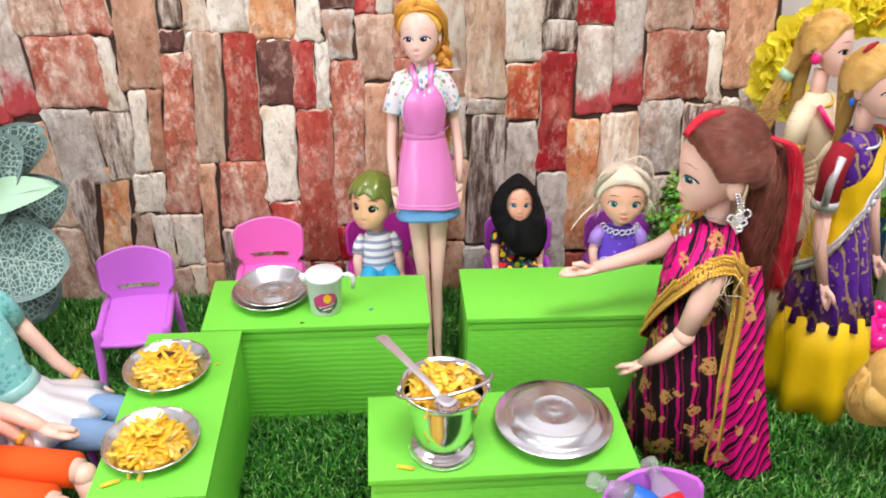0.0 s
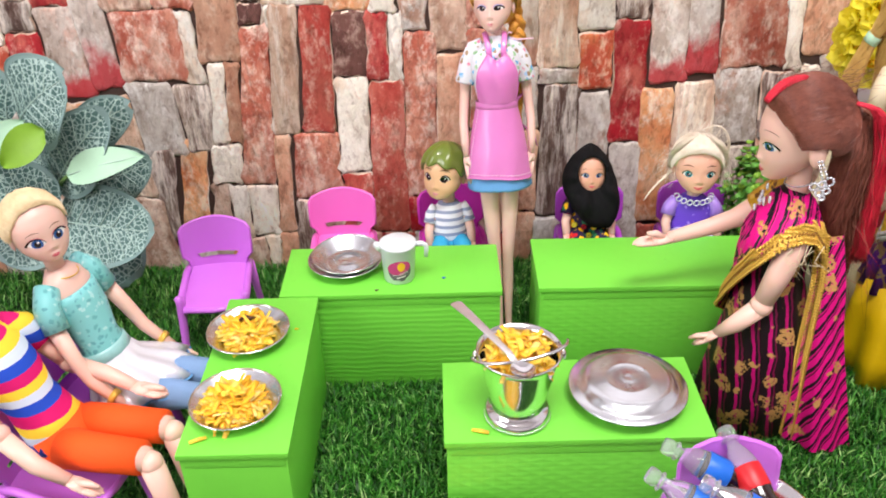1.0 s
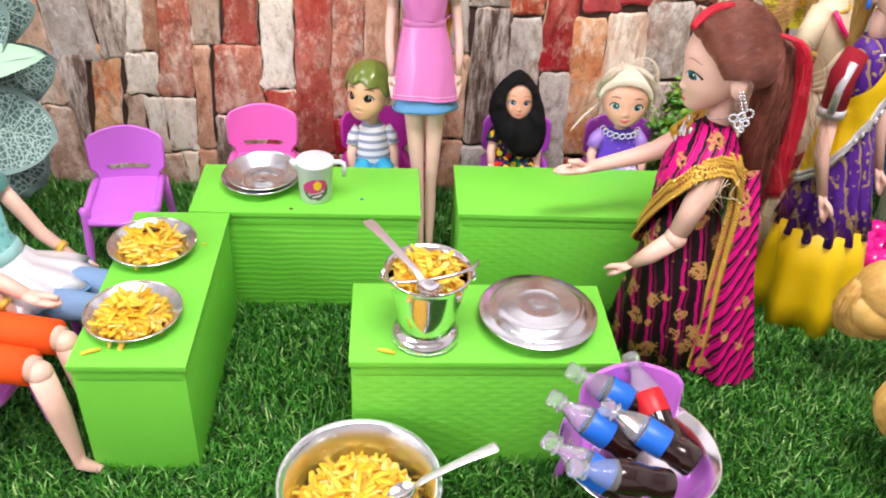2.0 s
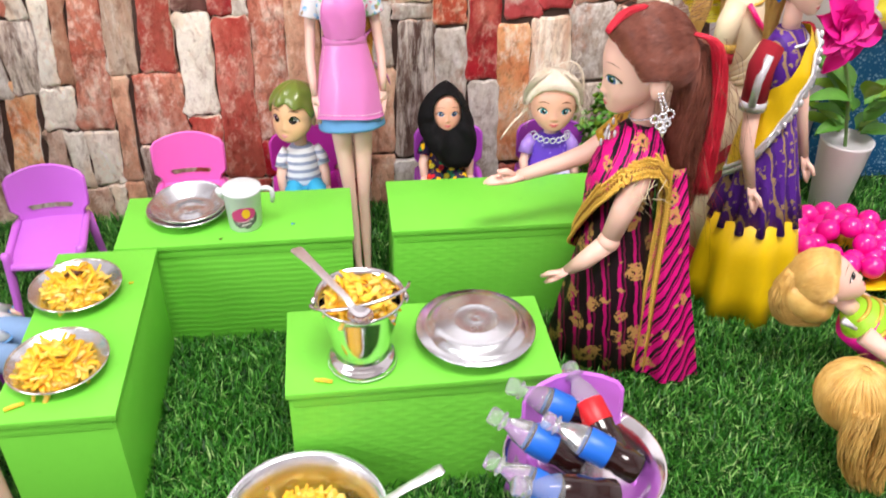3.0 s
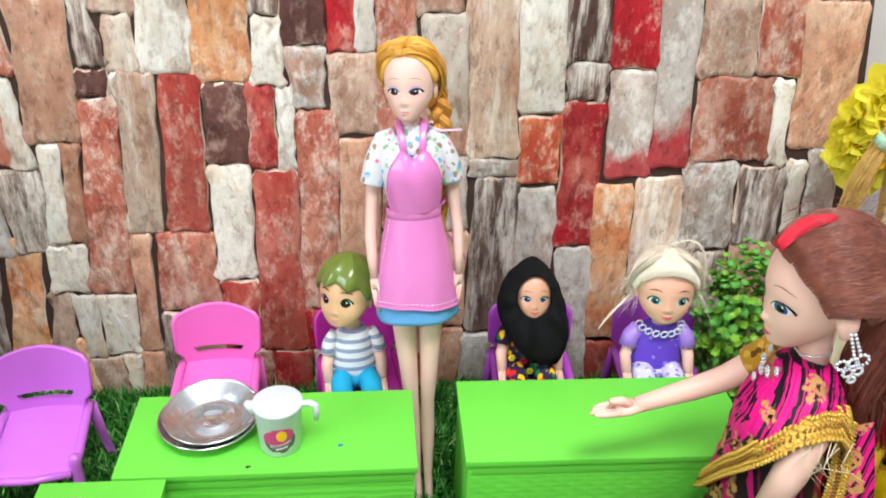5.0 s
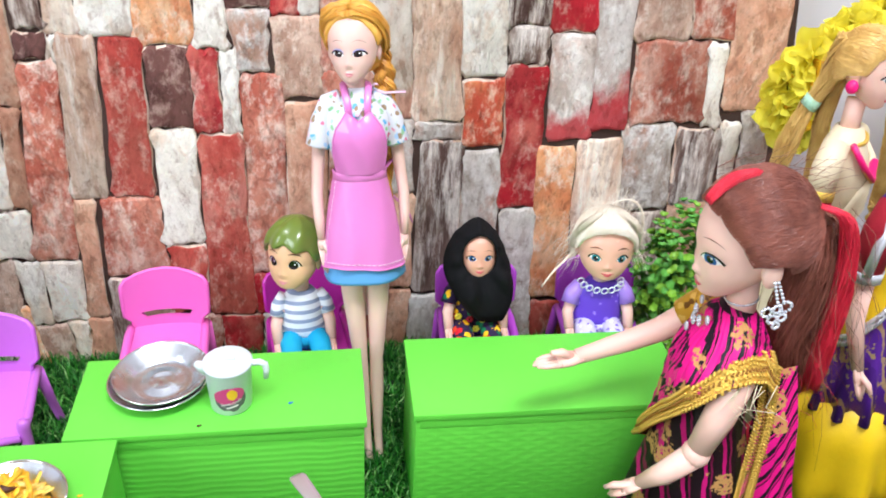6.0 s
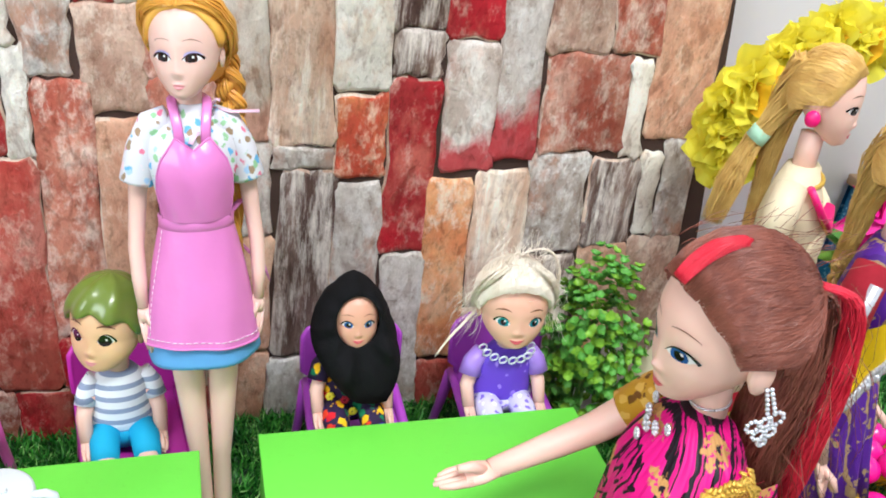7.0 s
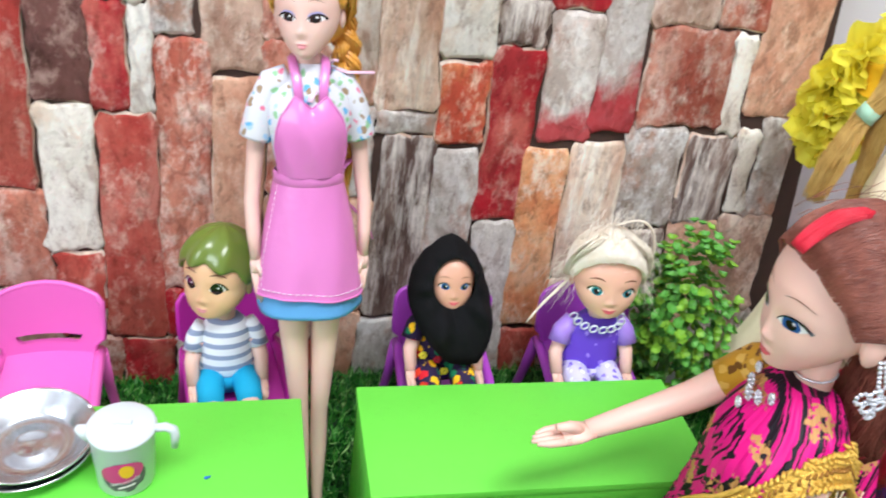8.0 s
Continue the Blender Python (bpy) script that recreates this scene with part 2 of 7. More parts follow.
def striped(name, stops, freq, axis=2, rough=0.75, tilt=(0, 0, 0), wobble=0.0, motif=None):
    """Cloth with stripes across one axis; motif: (colour, scale, size) for woven blots."""
    t = Tree(name, rough, 0, 0.3)
    v = t.coords((1, 1, 1), tilt)
    s = t.add("ShaderNodeSeparateXYZ", Vector=v).outputs[axis]
    if wobble:
        s = t.math("ADD", s, t.math("MULTIPLY", t.noise(v, 60, 3), wobble))
    f = t.math("FRACT", t.math("MULTIPLY", s, freq))
    c = t.ramp(f, stops, True)
    if motif:
        col, scale, size = motif
        w = t.mix(0.012, v, t.add("ShaderNodeTexNoise", Vector=v, Scale=160.0).outputs[1], "ADD")
        cell = t.add("ShaderNodeTexVoronoi", Vector=w, Scale=scale)
        gaps = t.ramp(t.noise(v, 420, 2), [(0.4, (0, 0, 0, 1)), (0.46, (1, 1, 1, 1))])
        blot = t.ramp(cell.outputs["Distance"], [(size, (1, 1, 1, 1)), (size + 0.03, (0, 0, 0, 1))])
        c = t.mix(t.mix(1.0, blot, gaps, "MULTIPLY"), c, col)
    t.bump(t.noise(v, 1300, 2), 0.3, 0.0005)
    return t.done(c)


FLORAL = dotted("white_floral_cotton", srgb(216, 216, 222), [srgb(110, 176, 220), srgb(160, 136, 108), srgb(238, 214, 220), srgb(222, 120, 150), srgb(150, 196, 150), srgb(170, 200, 232)], 215, 0.37)
BOY_STRIPE = striped("white_blue_stripe", [(0, srgb(236, 238, 244)), (0.58, srgb(150, 162, 190))], 150)
BOY_BLUE = plain("turquoise_cotton", srgb(36, 164, 208), 0.8, var=0.1, bump=0.3, bscale=1200)
RAINBOW = striped("rainbow_jersey", [(0, srgb(32, 78, 196)), (0.24, srgb(206, 222, 240)), (0.46, srgb(250, 212, 60)), (0.70, srgb(214, 22, 110))], 38, tilt=(0, 0, 0), wobble=0.002)
ORANGE = plain("orange_cotton", srgb(250, 84, 4), 0.8, var=0.08, bump=0.3, bscale=700)
TEAL = dotted("teal_brocade", srgb(128, 206, 206), [srgb(98, 172, 178), srgb(170, 222, 222), srgb(104, 182, 184)], 230, 0.34, 0.38)
SILVER = plain("silver_satin", srgb(222, 224, 232), 0.30, 0.25, var=0.1, scale=60, bump=0.3, bscale=120)
DENIM = plain("pale_denim", srgb(124, 158, 200), 0.85, var=0.16, scale=60, bump=0.4, bscale=1400)
PURPLE_DOT = dotted("purple_dotted_satin", srgb(104, 70, 200), [srgb(158, 130, 230)], 150, 0.17, 0.5)
LILAC_LACE = dotted("lilac_lace_print", srgb(206, 200, 236), [srgb(128, 104, 206), srgb(236, 236, 246), srgb(150, 130, 220)], 240, 0.34, 0.6)
PURPLE_SHEER = plain("lilac_organza", srgb(160, 126, 214), 0.4, var=0.15)
LACE = plain("white_lace", srgb(226, 230, 240), 0.7, var=0.1, bump=0.4, bscale=600)
BLACK_FLORAL = dotted("bright_floral_print", srgb(40, 24, 60), [srgb(246, 190, 10), srgb(206, 26, 40), srgb(60, 40, 160), srgb(250, 200, 20), srgb(30, 120, 80), srgb(220, 60, 30)], 150, 0.42)
BLOUSE_GOLD = dotted("gold_brocade_blouse", srgb(196, 146, 40), [srgb(110, 70, 24), srgb(220, 176, 84), srgb(150, 100, 30)], 190, 0.36, 0.5)
SAREE = striped("magenta_black_silk", [(0, srgb(222, 14, 128)), (0.5, srgb(24, 10, 22)), (0.78, srgb(206, 10, 118)), (0.9, srgb(24, 10, 22))], 165, 1, 0.5, (21, 0, 0), 0.003, (srgb(196, 146, 84), 52, 0.30))
SAREE_DARK = striped("black_magenta_brocade", [(0, srgb(30, 10, 20)), (0.42, srgb(190, 12, 108)), (0.64, srgb(26, 8, 18)), (0.80, srgb(120, 14, 66)), (0.9, srgb(26, 8, 18))], 95, 1, 0.5, (-8, 0, 0), 0.006, (srgb(190, 144, 84), 56, 0.36))
GOLD = plain("gold_sequin_braid", srgb(238, 190, 84), 0.36, 0.5, var=0.3, scale=420, bump=0.8, bscale=900)
GOLD_DARK = plain("dark_gold_thread", srgb(150, 104, 36), 0.45, 0.4, var=0.3, scale=300)
STEEL = plain("polished_steel", srgb(226, 227, 229), 0.14, 1.0, var=0.05, scale=30, bump=0.04, bscale=60, rvar=0.12)
STEEL_SPOON = plain("satin_steel", srgb(240, 241, 243), 0.42, 1.0, var=0.05, scale=30, bump=0.03, bscale=200, rvar=0.1)
STEEL_DULL = plain("brushed_steel", srgb(222, 228, 232), 0.25, 1.0, var=0.08, scale=30, bump=0.05, bscale=200, rvar=0.15)
SILVER_BEAD = plain("silver_beads", srgb(226, 228, 234), 0.22, 0.55, var=0.2, scale=500, bump=0.6, bscale=700)
CREAM_SILK = plain("cream_silk", srgb(226, 210, 176), 0.5, var=0.12, scale=40, bump=0.3, bscale=500)
RED_LACE = plain("red_lace_border", srgb(184, 26, 48), 0.7, var=0.35, scale=180, bump=0.5, bscale=500)
YELLOW_SILK = plain("yellow_silk", srgb(236, 196, 6), 0.45, var=0.12, scale=40, bump=0.3, bscale=300)
PURPLE_BROCADE = striped("purple_gold_brocade", [(0, srgb(84, 34, 140)), (0.55, srgb(160, 130, 96)), (0.7, srgb(70, 26, 120))], 90, 0, 0.5, (0, 8, 0), 0.01, (srgb(170, 144, 100), 130, 0.28))
RED_VELVET = plain("red_velvet", srgb(150, 12, 34), 0.9, var=0.2, bump=0.3)
PINK_BEAD = plain("pink_bead", srgb(240, 20, 120), 0.4, var=0.1)
LIME_CLOTH = plain("lime_sequin_cloth", srgb(150, 206, 40), 0.5, var=0.2, scale=200, bump=0.4)
CHAIR_LILAC = plain("lilac_plastic", srgb(204, 112, 220), 0.32, var=0.03, scale=20, coat=0.15)
CHAIR_PINK = plain("pink_plastic", srgb(234, 108, 194), 0.32, var=0.03, scale=20, coat=0.15)
CHAIR_MAGENTA = plain("magenta_plastic", srgb(206, 52, 180), 0.34, var=0.03, scale=20, coat=0.15)
CHAIR_PURPLE = plain("purple_plastic", srgb(178, 74, 200), 0.34, var=0.03, scale=20, coat=0.15)
WHITE_PLASTIC = plain("white_plastic", srgb(214, 222, 224), 0.35, var=0.02, coat=0.1)
SPICE = plain("dark_spice", srgb(74, 36, 20), 0.6, var=0.3)
WALL_PAINT = plain("white_wall_paint", srgb(226, 222, 226), 0.85, var=0.03, scale=3, bump=0.1, bscale=80)
FLOOR_TILE = plain("beige_floor", srgb(176, 164, 148), 0.5, var=0.1, scale=4)
POT_WHITE = plain("white_ceramic", srgb(226, 226, 228), 0.3, var=0.04)
MAGENTA_BALL = plain("magenta_ball", srgb(236, 22, 150), 0.25, var=0.1, scale=200, coat=0.3)
YELLOW_PLASTIC = plain("yellow_plastic", srgb(240, 210, 20), 0.35, var=0.04)


def petal_mat():
    """Thin bright cloth that lets light through."""
    t = Tree("yellow_fabric_petal", 0.75, 0, 0.2)
    v = t.coords()
    c = t.mix(t.noise(v, 60), srgb(255, 244, 40), srgb(255, 250, 120))
    t.bump(t.noise(v, 320, 3), 0.2, 0.0006)
    thin = t.add("ShaderNodeBsdfTranslucent", Color=c)
    mix = t.t.nodes.new("ShaderNodeMixShader")
    mix.inputs[0].default_value = 0.5
    t.put(mix.inputs[1], t.b.outputs[0])
    t.put(mix.inputs[2], thin.outputs[0])
    t.put(t.t.nodes["Material Output"].inputs["Surface"], mix.outputs[0])
    return t.done(c)


PETAL_YELLOW = petal_mat()
PETAL_CORE = plain("orange_petal_core", srgb(246, 186, 16), 0.7, var=0.2)
PETAL_PINK = plain("magenta_petal", srgb(236, 16, 150), 0.6, var=0.2, scale=60)
LEAF_GREEN = plain("leaf_green", srgb(92, 156, 58), 0.5, var=0.4, scale=40)
LEAF_LIME = plain("leaf_lime", srgb(122, 168, 44), 0.5, var=0.25, scale=60)
LEAF_PALE = plain("leaf_pale_mint", srgb(168, 208, 178), 0.6, var=0.1, scale=60)
STEM = plain("stem_green", srgb(110, 150, 80), 0.6, var=0.2)
LABEL_PINK, LABEL_GREY, LABEL_LEMON = plain("label_pink", srgb(206, 60, 130), 0.5), plain("label_grey", srgb(92, 86, 96), 0.5), plain("label_lemon", srgb(250, 196, 40), 0.5)
LABEL_BLUE, LABEL_RED = plain("label_blue", srgb(20, 104, 206), 0.4, var=0.06), plain("label_red", srgb(214, 24, 32), 0.4, var=0.06)
COLA = plain("dark_cola", srgb(34, 12, 10), 0.12, var=0.2, coat=0.6)
TRIM_BEIGE = plain("beige_trim", srgb(170, 140, 110), 0.7, var=0.2)


def netted_leaf():
    t = Tree("grey_green_netted_leaf", 0.6, 0, 0.3)
    v = t.coords()
    cell = t.add("ShaderNodeTexVoronoi", Vector=v, Scale=225.0)
    cell.feature = "DISTANCE_TO_EDGE"
    col = t.mix(t.noise(v, 60), srgb(58, 90, 86), srgb(84, 116, 112))
    c = t.mix(t.ramp(cell.outputs["Distance"], [(0.035, (1, 1, 1, 1)), (0.11, (0, 0, 0, 1))]), col, srgb(166, 192, 184))
    t.bump(cell.outputs["Distance"], 0.3, 0.0008)
    return t.done(c)


LEAF_NET = netted_leaf()
LEAF_RIM = plain("grey_leaf_rim", srgb(118, 146, 142), 0.6, var=0.1, scale=60)
LEAF_VEIN = plain("pale_leaf_vein", srgb(172, 198, 188), 0.6, var=0.1, scale=60)


def glitter():
    t = Tree("blue_glitter_cloth", 0.4, 0.3, 0.5)
    v = t.coords()
    cell = t.add("ShaderNodeTexVoronoi", Vector=v, Scale=520.0)
    pick = t.add("ShaderNodeSeparateColor", Color=cell.outputs["Color"]).outputs[0]
    c = t.mix(t.ramp(pick, [(0.82, (0, 0, 0, 1)), (0.95, (1, 1, 1, 1))]), t.mix(t.noise(v, 30), srgb(16, 84, 140), srgb(40, 124, 176)), srgb(150, 200, 228))
    t.bump(pick, 0.6, 0.001)
    return t.done(c)


GLITTER = glitter()


def grass_mat():
    t = Tree("artificial_turf", 0.5, 0, 0.35)
    r = t.t.nodes.new("ShaderNodeNewGeometry").outputs["Random Per Island"]
    c = t.ramp(r, [(0.0, srgb(14, 60, 12)), (0.42, srgb(34, 106, 26)), (0.78, srgb(68, 146, 46)), (0.93, srgb(118, 182, 84)), (1.0, srgb(168, 210, 130))])
    t.b.inputs["Subsurface Weight"].default_value = 0.0
    return t.done(c)


def pasta_mat():
    t = Tree("yellow_pasta", 0.46, 0, 0.35)
    r = t.t.nodes.new("ShaderNodeNewGeometry").outputs["Random Per Island"]
    c = t.ramp(r, [(0.0, srgb(244, 186, 44)), (0.45, srgb(250, 206, 62)), (0.8, srgb(252, 216, 92)), (1.0, srgb(254, 230, 144))])
    c = t.mix(t.math("MULTIPLY", t.noise(t.coords(), 140), 0.35), c, srgb(238, 156, 40))
    t.b.inputs["Subsurface Weight"].default_value = 0.5
    t.b.inputs["Subsurface Radius"].default_value = (0.004, 0.0024, 0.0007)
    return t.done(c)


PASTA = pasta_mat()
GRASS = grass_mat()
SOIL = plain("turf_backing", srgb(14, 42, 12), 0.9, var=0.3, scale=60)


def clear(name, tint):
    t = Tree(name, 0.06, 0, 0.5)
    t.b.inputs["Transmission Weight"].default_value = 0.85
    t.b.inputs["IOR"].default_value = 1.3
    return t.done(tint)


CLEAR = clear("clear_plastic", (0.92, 0.95, 0.97, 1))


# ---- shapes ----
class Shape:
    """Gathers vertices and faces of one mesh, with a material for each face."""

    def __init__(self):
        self.v, self.f, self.k, self.mats, self.m = [], [], [], [], Matrix()

    def slot(self, mat):
        if mat not in self.mats:
            self.mats.append(mat)
        return self.mats.index(mat)

    def raw(self, verts, faces, mat):
        n = len(self.v)
        self.v += [tuple(self.m @ Vector(p)) for p in verts]
        self.f += [tuple(n + i for i in f) for f in faces]
        self.k += [self.slot(mat)] * len(faces)

    def grid(self, rows, mat, closed=True, cap=(True, True), keep=None):
        n, faces = len(rows[0]), []
        for i in range(len(rows) - 1):
            for j in range(n if closed else n - 1):
                a, b = i * n + j, i * n + (j + 1) % n
                if keep is None or keep(rows[i][j], rows[i + 1][(j + 1) % n]):
                    faces.append((a, b, b + n, a + n))
        if closed and keep is None:
            if cap[0]:
                faces.append(tuple(range(n))[::-1])
            if cap[1]:
                faces.append(tuple((len(rows) - 1) * n + j for j in range(n)))
        self.raw([p for r in rows for p in r], faces, mat)

    def loft(self, rings, mat, seg=20, pleats=0, amp=0.0, cap=(True, True), keep=None, phase=0.0):
        """Level rings (x, y, z, rx, ry), from the bottom up or the top down."""
        rows = []
        top = max(r[2] for r in rings)
        low = min(r[2] for r in rings)
        for x, y, z, rx, ry in rings:
            w = amp * (top - z) / max(top - low, 1e-6)
            row = []
            for j in range(seg):
                a = 2 * math.pi * j / seg
                k = 1 + w * math.sin(pleats * a + phase + 9 * z)
                row.append((x + rx * k * math.cos(a), y + ry * k * math.sin(a), z))
            rows.append(row)
        if rings[0][2] > rings[-1][2]:
            rows = rows[::-1]
        self.grid(rows, mat, True, cap, keep)

    def tube(self, pts, radii, mat, seg=10, flat=1.0, cap=(True, True)):
        pts = [Vector(p) for p in pts]
        if not isinstance(radii, (list, tuple)):
            radii = [radii] * len(pts)
        rows, side = [], None
        for i, p in enumerate(pts):
            d = (pts[min(i + 1, len(pts) - 1)] - pts[max(i - 1, 0)]).normalized()
            if side is None:
                side = d.cross(Vector((0, 0, 1)) if abs(d.z) < 0.9 else Vector((0, 1, 0))).normalized()
            side = (side - d * side.dot(d)).normalized()
            up = side.cross(d)
            rows.append([p + radii[i] * (math.cos(2 * math.pi * j / seg) * side + flat * math.sin(2 * math.pi * j / seg) * up) for j in range(seg)])
        self.grid([r[::-1] for r in rows], mat, True, cap)

    def ball(self, c, r, mat, seg=16, rings=10, keep=None):
        rx, ry, rz = r if isinstance(r, (list, tuple)) else (r, r, r)
        rows = []
        for i in range(rings + 1):
            b = -math.pi / 2 + math.pi * i / rings
            k = max(math.cos(b), 0.02)
            rows.append([(c[0] + rx * k * math.cos(2 * math.pi * j / seg), c[1] + ry * k * math.sin(2 * math.pi * j / seg), c[2] + rz * math.sin(b)) for j in range(seg)])
        self.grid(rows, mat, True, (True, True), keep)

    def lathe(self, profile, mat, seg=48, c=(0, 0, 0)):
        rows = [[(c[0] + max(r, 1e-5) * math.cos(2 * math.pi * j / seg), c[1] + max(r, 1e-5) * math.sin(2 * math.pi * j / seg), c[2] + z) for j in range(seg)] for r, z in profile]
        self.grid(rows, mat, True, (False, False))

    def box(self, lo, hi, mat, bevel=0.001, segments=2):
        bm = bmesh.new()
        bmesh.ops.create_cube(bm, size=1.0)
        for p in bm.verts:
            p.co = Vector([lo[i] + (p.co[i] + 0.5) * (hi[i] - lo[i]) for i in range(3)])
        if bevel:
            bmesh.ops.bevel(bm, geom=bm.edges[:], offset=bevel, segments=segments, affect="EDGES", profile=0.6)
        bm.verts.index_update()
        self.raw([p.co.copy() for p in bm.verts], [tuple(p.index for p in f.verts) for f in bm.faces], mat)
        bm.free()

    def leaf(self, base, tip, width, mat, up=(0, 0, 1), curl=0.15, fold=0.12, n=7, round_tip=0.5):
        """A leaf blade from base to tip, cupped along its midrib."""
        a, b = Vector(base), Vector(tip)
        d = b - a
        side = d.cross(Vector(up))
        side = side.normalized() if side.length > 1e-6 else Vector((1, 0, 0))
        nor = side.cross(d).normalized()
        rows = []
        for i in range(n + 1):
            s = i / n
            w = width * 0.5 * (math.sin(math.pi * s ** (0.5 + 0.4 * round_tip)) ** 0.7) + 0.0004
            p = a + d * s + nor * (curl * d.length * math.sin(math.pi * s) * 0.6 - curl * d.length * 0.5 * s * s)
            rows.append([p + side * (w * q) + nor * (fold * width * (abs(q) ** 1.5)) for q in (-1, -0.55, 0, 0.55, 1)])
        self.grid(rows, mat, False)

    def mesh(self, name, smooth=True):
        me = bpy.data.meshes.new(name)
        me.from_pydata(self.v, [], self.f)
        for m in self.mats:
            me.materials.append(m)
        me.polygons.foreach_set("material_index", self.k)
        me.polygons.foreach_set("use_smooth", [smooth] * len(self.f))
        me.update()
        return me


def part(name, shape, parent, label="", smooth=True, at=None):
    ob = new(name, shape.mesh(name, smooth))
    ob.parent = parent
    if at is not None:
        ob.matrix_basis = at
    return tagged(ob, label)


def thing(name, m, label, category, group="", kind=""):
    ob = new(name)
    ob.empty_display_size = 0.01
    ob.matrix_basis = m
    return tagged(ob, label, category, group, kind)


def single(name, shape, m, label, category, group="", kind="", smooth=True):
    ob = new(name, shape.mesh(name, smooth))
    ob.matrix_basis = m
    return tagged(ob, label, category, group, kind)


def flatter(ob, degrees=35):
    """Keeps hard edges hard on a smooth mesh."""
    ob.data.set_sharp_from_angle(angle=radians(degrees))
    return ob


# ---- the setting ----
GROUND = -0.009


def slab(name, lo, hi, mat, label, category="wall"):
    s = Shape()
    s.box(lo, hi, mat, 0)
    return single(name, s, Matrix(), label, category, kind="structure", smooth=False)


slab("floor", (-2.3, -2.3, -0.09), (2.3, 1.3, -0.03), FLOOR_TILE, "plain beige room floor under the turf", "floor")
slab("wall_north", (-2.3, 1.2, -0.03), (2.3, 1.3, 2.4), WALL_PAINT, "plain white painted room wall behind the set")
slab("wall_south", (-2.3, -2.3, -0.03), (2.3, -2.2, 2.4), WALL_PAINT, "plain white painted room wall")
slab("wall_west", (-2.3, -2.2, -0.03), (-2.2, 1.2, 2.4), WALL_PAINT, "plain white painted room wall")
slab("wall_east", (2.2, -2.2, -0.03), (2.3, 1.2, 2.4), WALL_PAINT, "plain white painted room wall")
slab("ceiling", (-2.3, -2.3, 2.4), (2.3, 1.3, 2.5), WALL_PAINT, "plain white ceiling", "ceiling")


def white_screen():
    """The white board behind the dolls on the east side."""
    s = Shape()
    s.box((0.26, 0.735, -0.03), (1.1, 0.745, 0.62), WALL_PAINT, 0.001)
    return single("wall_screen", s, Matrix(), "plain white board standing behind the dressed dolls", "wall", kind="structure", smooth=False)


white_screen()


def turf():
    """Backing sheet and the pile of artificial grass."""
    s = Shape()
    s.box((-1.0, -0.5, -0.03), (1.1, 0.71, GROUND), SOIL, 0)
    g = single("ground", s, Matrix(), "dark green backing sheet of the artificial turf", "ground", kind="structure", smooth=False)
    rng = np.random.default_rng(5)
    n = 270000
    x = rng.uniform(-0.72, 0.72, n)
    y = rng.uniform(0.16, 0.70, n)
    thin = (np.abs(x) < 0.45) | (rng.uniform(0, 1, n) < 0.5)
    x, y = x[thin], y[thin]
    n = len(x)
    clump = np.sin(x * 71 + 2 * np.sin(y * 53)) + np.sin(y * 83 + 2 * np.sin(x * 47))
    ang = rng.uniform(0, 2 * np.pi, n) + 0.6 * clump
    length = rng.uniform(0.007, 0.0165, n)
    lean = rng.uniform(0.25, 1.15, n)
    width = rng.uniform(0.00045, 0.00085, n)
    dx, dy = np.cos(ang), np.sin(ang)
    base = np.stack([x, y, np.full(n, GROUND - 0.001)], 1)
    out = np.stack([dx, dy, np.zeros(n)], 1)
    side = np.stack([-dy, dx, np.zeros(n)], 1) * width[:, None]
    up = np.array([0, 0, 1.0])
    mid = base + out * (length * 0.45 * np.sin(lean * 0.6))[:, None] + up * (length * 0.55 * np.cos(lean * 0.6))[:, None]
    tip = mid + out * (length * 0.55 * np.sin(lean * 1.25))[:, None] + up * (length * 0.5 * np.cos(lean * 1.25))[:, None]
    verts = np.stack([base - side, base + side, mid + side * 0.9, mid - side * 0.9, tip], 1).reshape(-1, 3)
    i = np.arange(n)[:, None] * 5
    quads = (i + np.array([[0, 1, 2, 3]])).tolist()
    tris = (i + np.array([[3, 2, 4]])).tolist()
    me = bpy.data.meshes.new("grass")
    me.from_pydata(verts.tolist(), [], quads + tris)
    me.materials.append(GRASS)
    me.update()
    tagged(new("grass", me), "short bright green artificial turf blades", "grass", kind="stuff")
    return g


turf()


# ---- green foam tables ----
def foam_table(x0, x1, y0, y1, wall_mat, label, top=0.088, skew=0.0):
    cx, cy = (x0 + x1) / 2, (y0 + y1) / 2
    t = thing("foam_table", pose(cx, cy, GROUND, 0, 0, skew), label, "table", "green foam tables")
    a, b, h, k = (x1 - x0) / 2, (y1 - y0) / 2, top - GROUND, 0.003
    s = Shape()
    s.box((-a, -b, h - 0.0045), (a, b, h), FOAM_TOP, 0.0007)
    flatter(part("tabletop", s, t))
    i = 0.0016
    for name, lo, hi in (("front_panel", (-a + i, -b + i, 0), (a - i, -b + i + k, h - 0.0048)), ("back_panel", (-a + i, b - i - k, 0), (a - i, b - i, h - 0.0048)),
                         ("side_panel", (-a + i, -b + i + k, 0), (-a + i + k, b - i - k, h - 0.0048)), ("side_panel", (a - i - k, -b + i + k, 0), (a - i, b - i - k, h - 0.0048))):
        s = Shape()
        s.box(lo, hi, wall_mat if name != "side_panel" else FOAM_TOP, 0.0005)
        flatter(part(name, s, t))
    s = Shape()
    s.box((-a + 0.004, -b + i - 0.0004, h - 0.012), (a - 0.003, -b + i + 0.0006, h - 0.0052), FOAM_TOP, 0.0002)
    part("glued_strip", s, t)
    return t


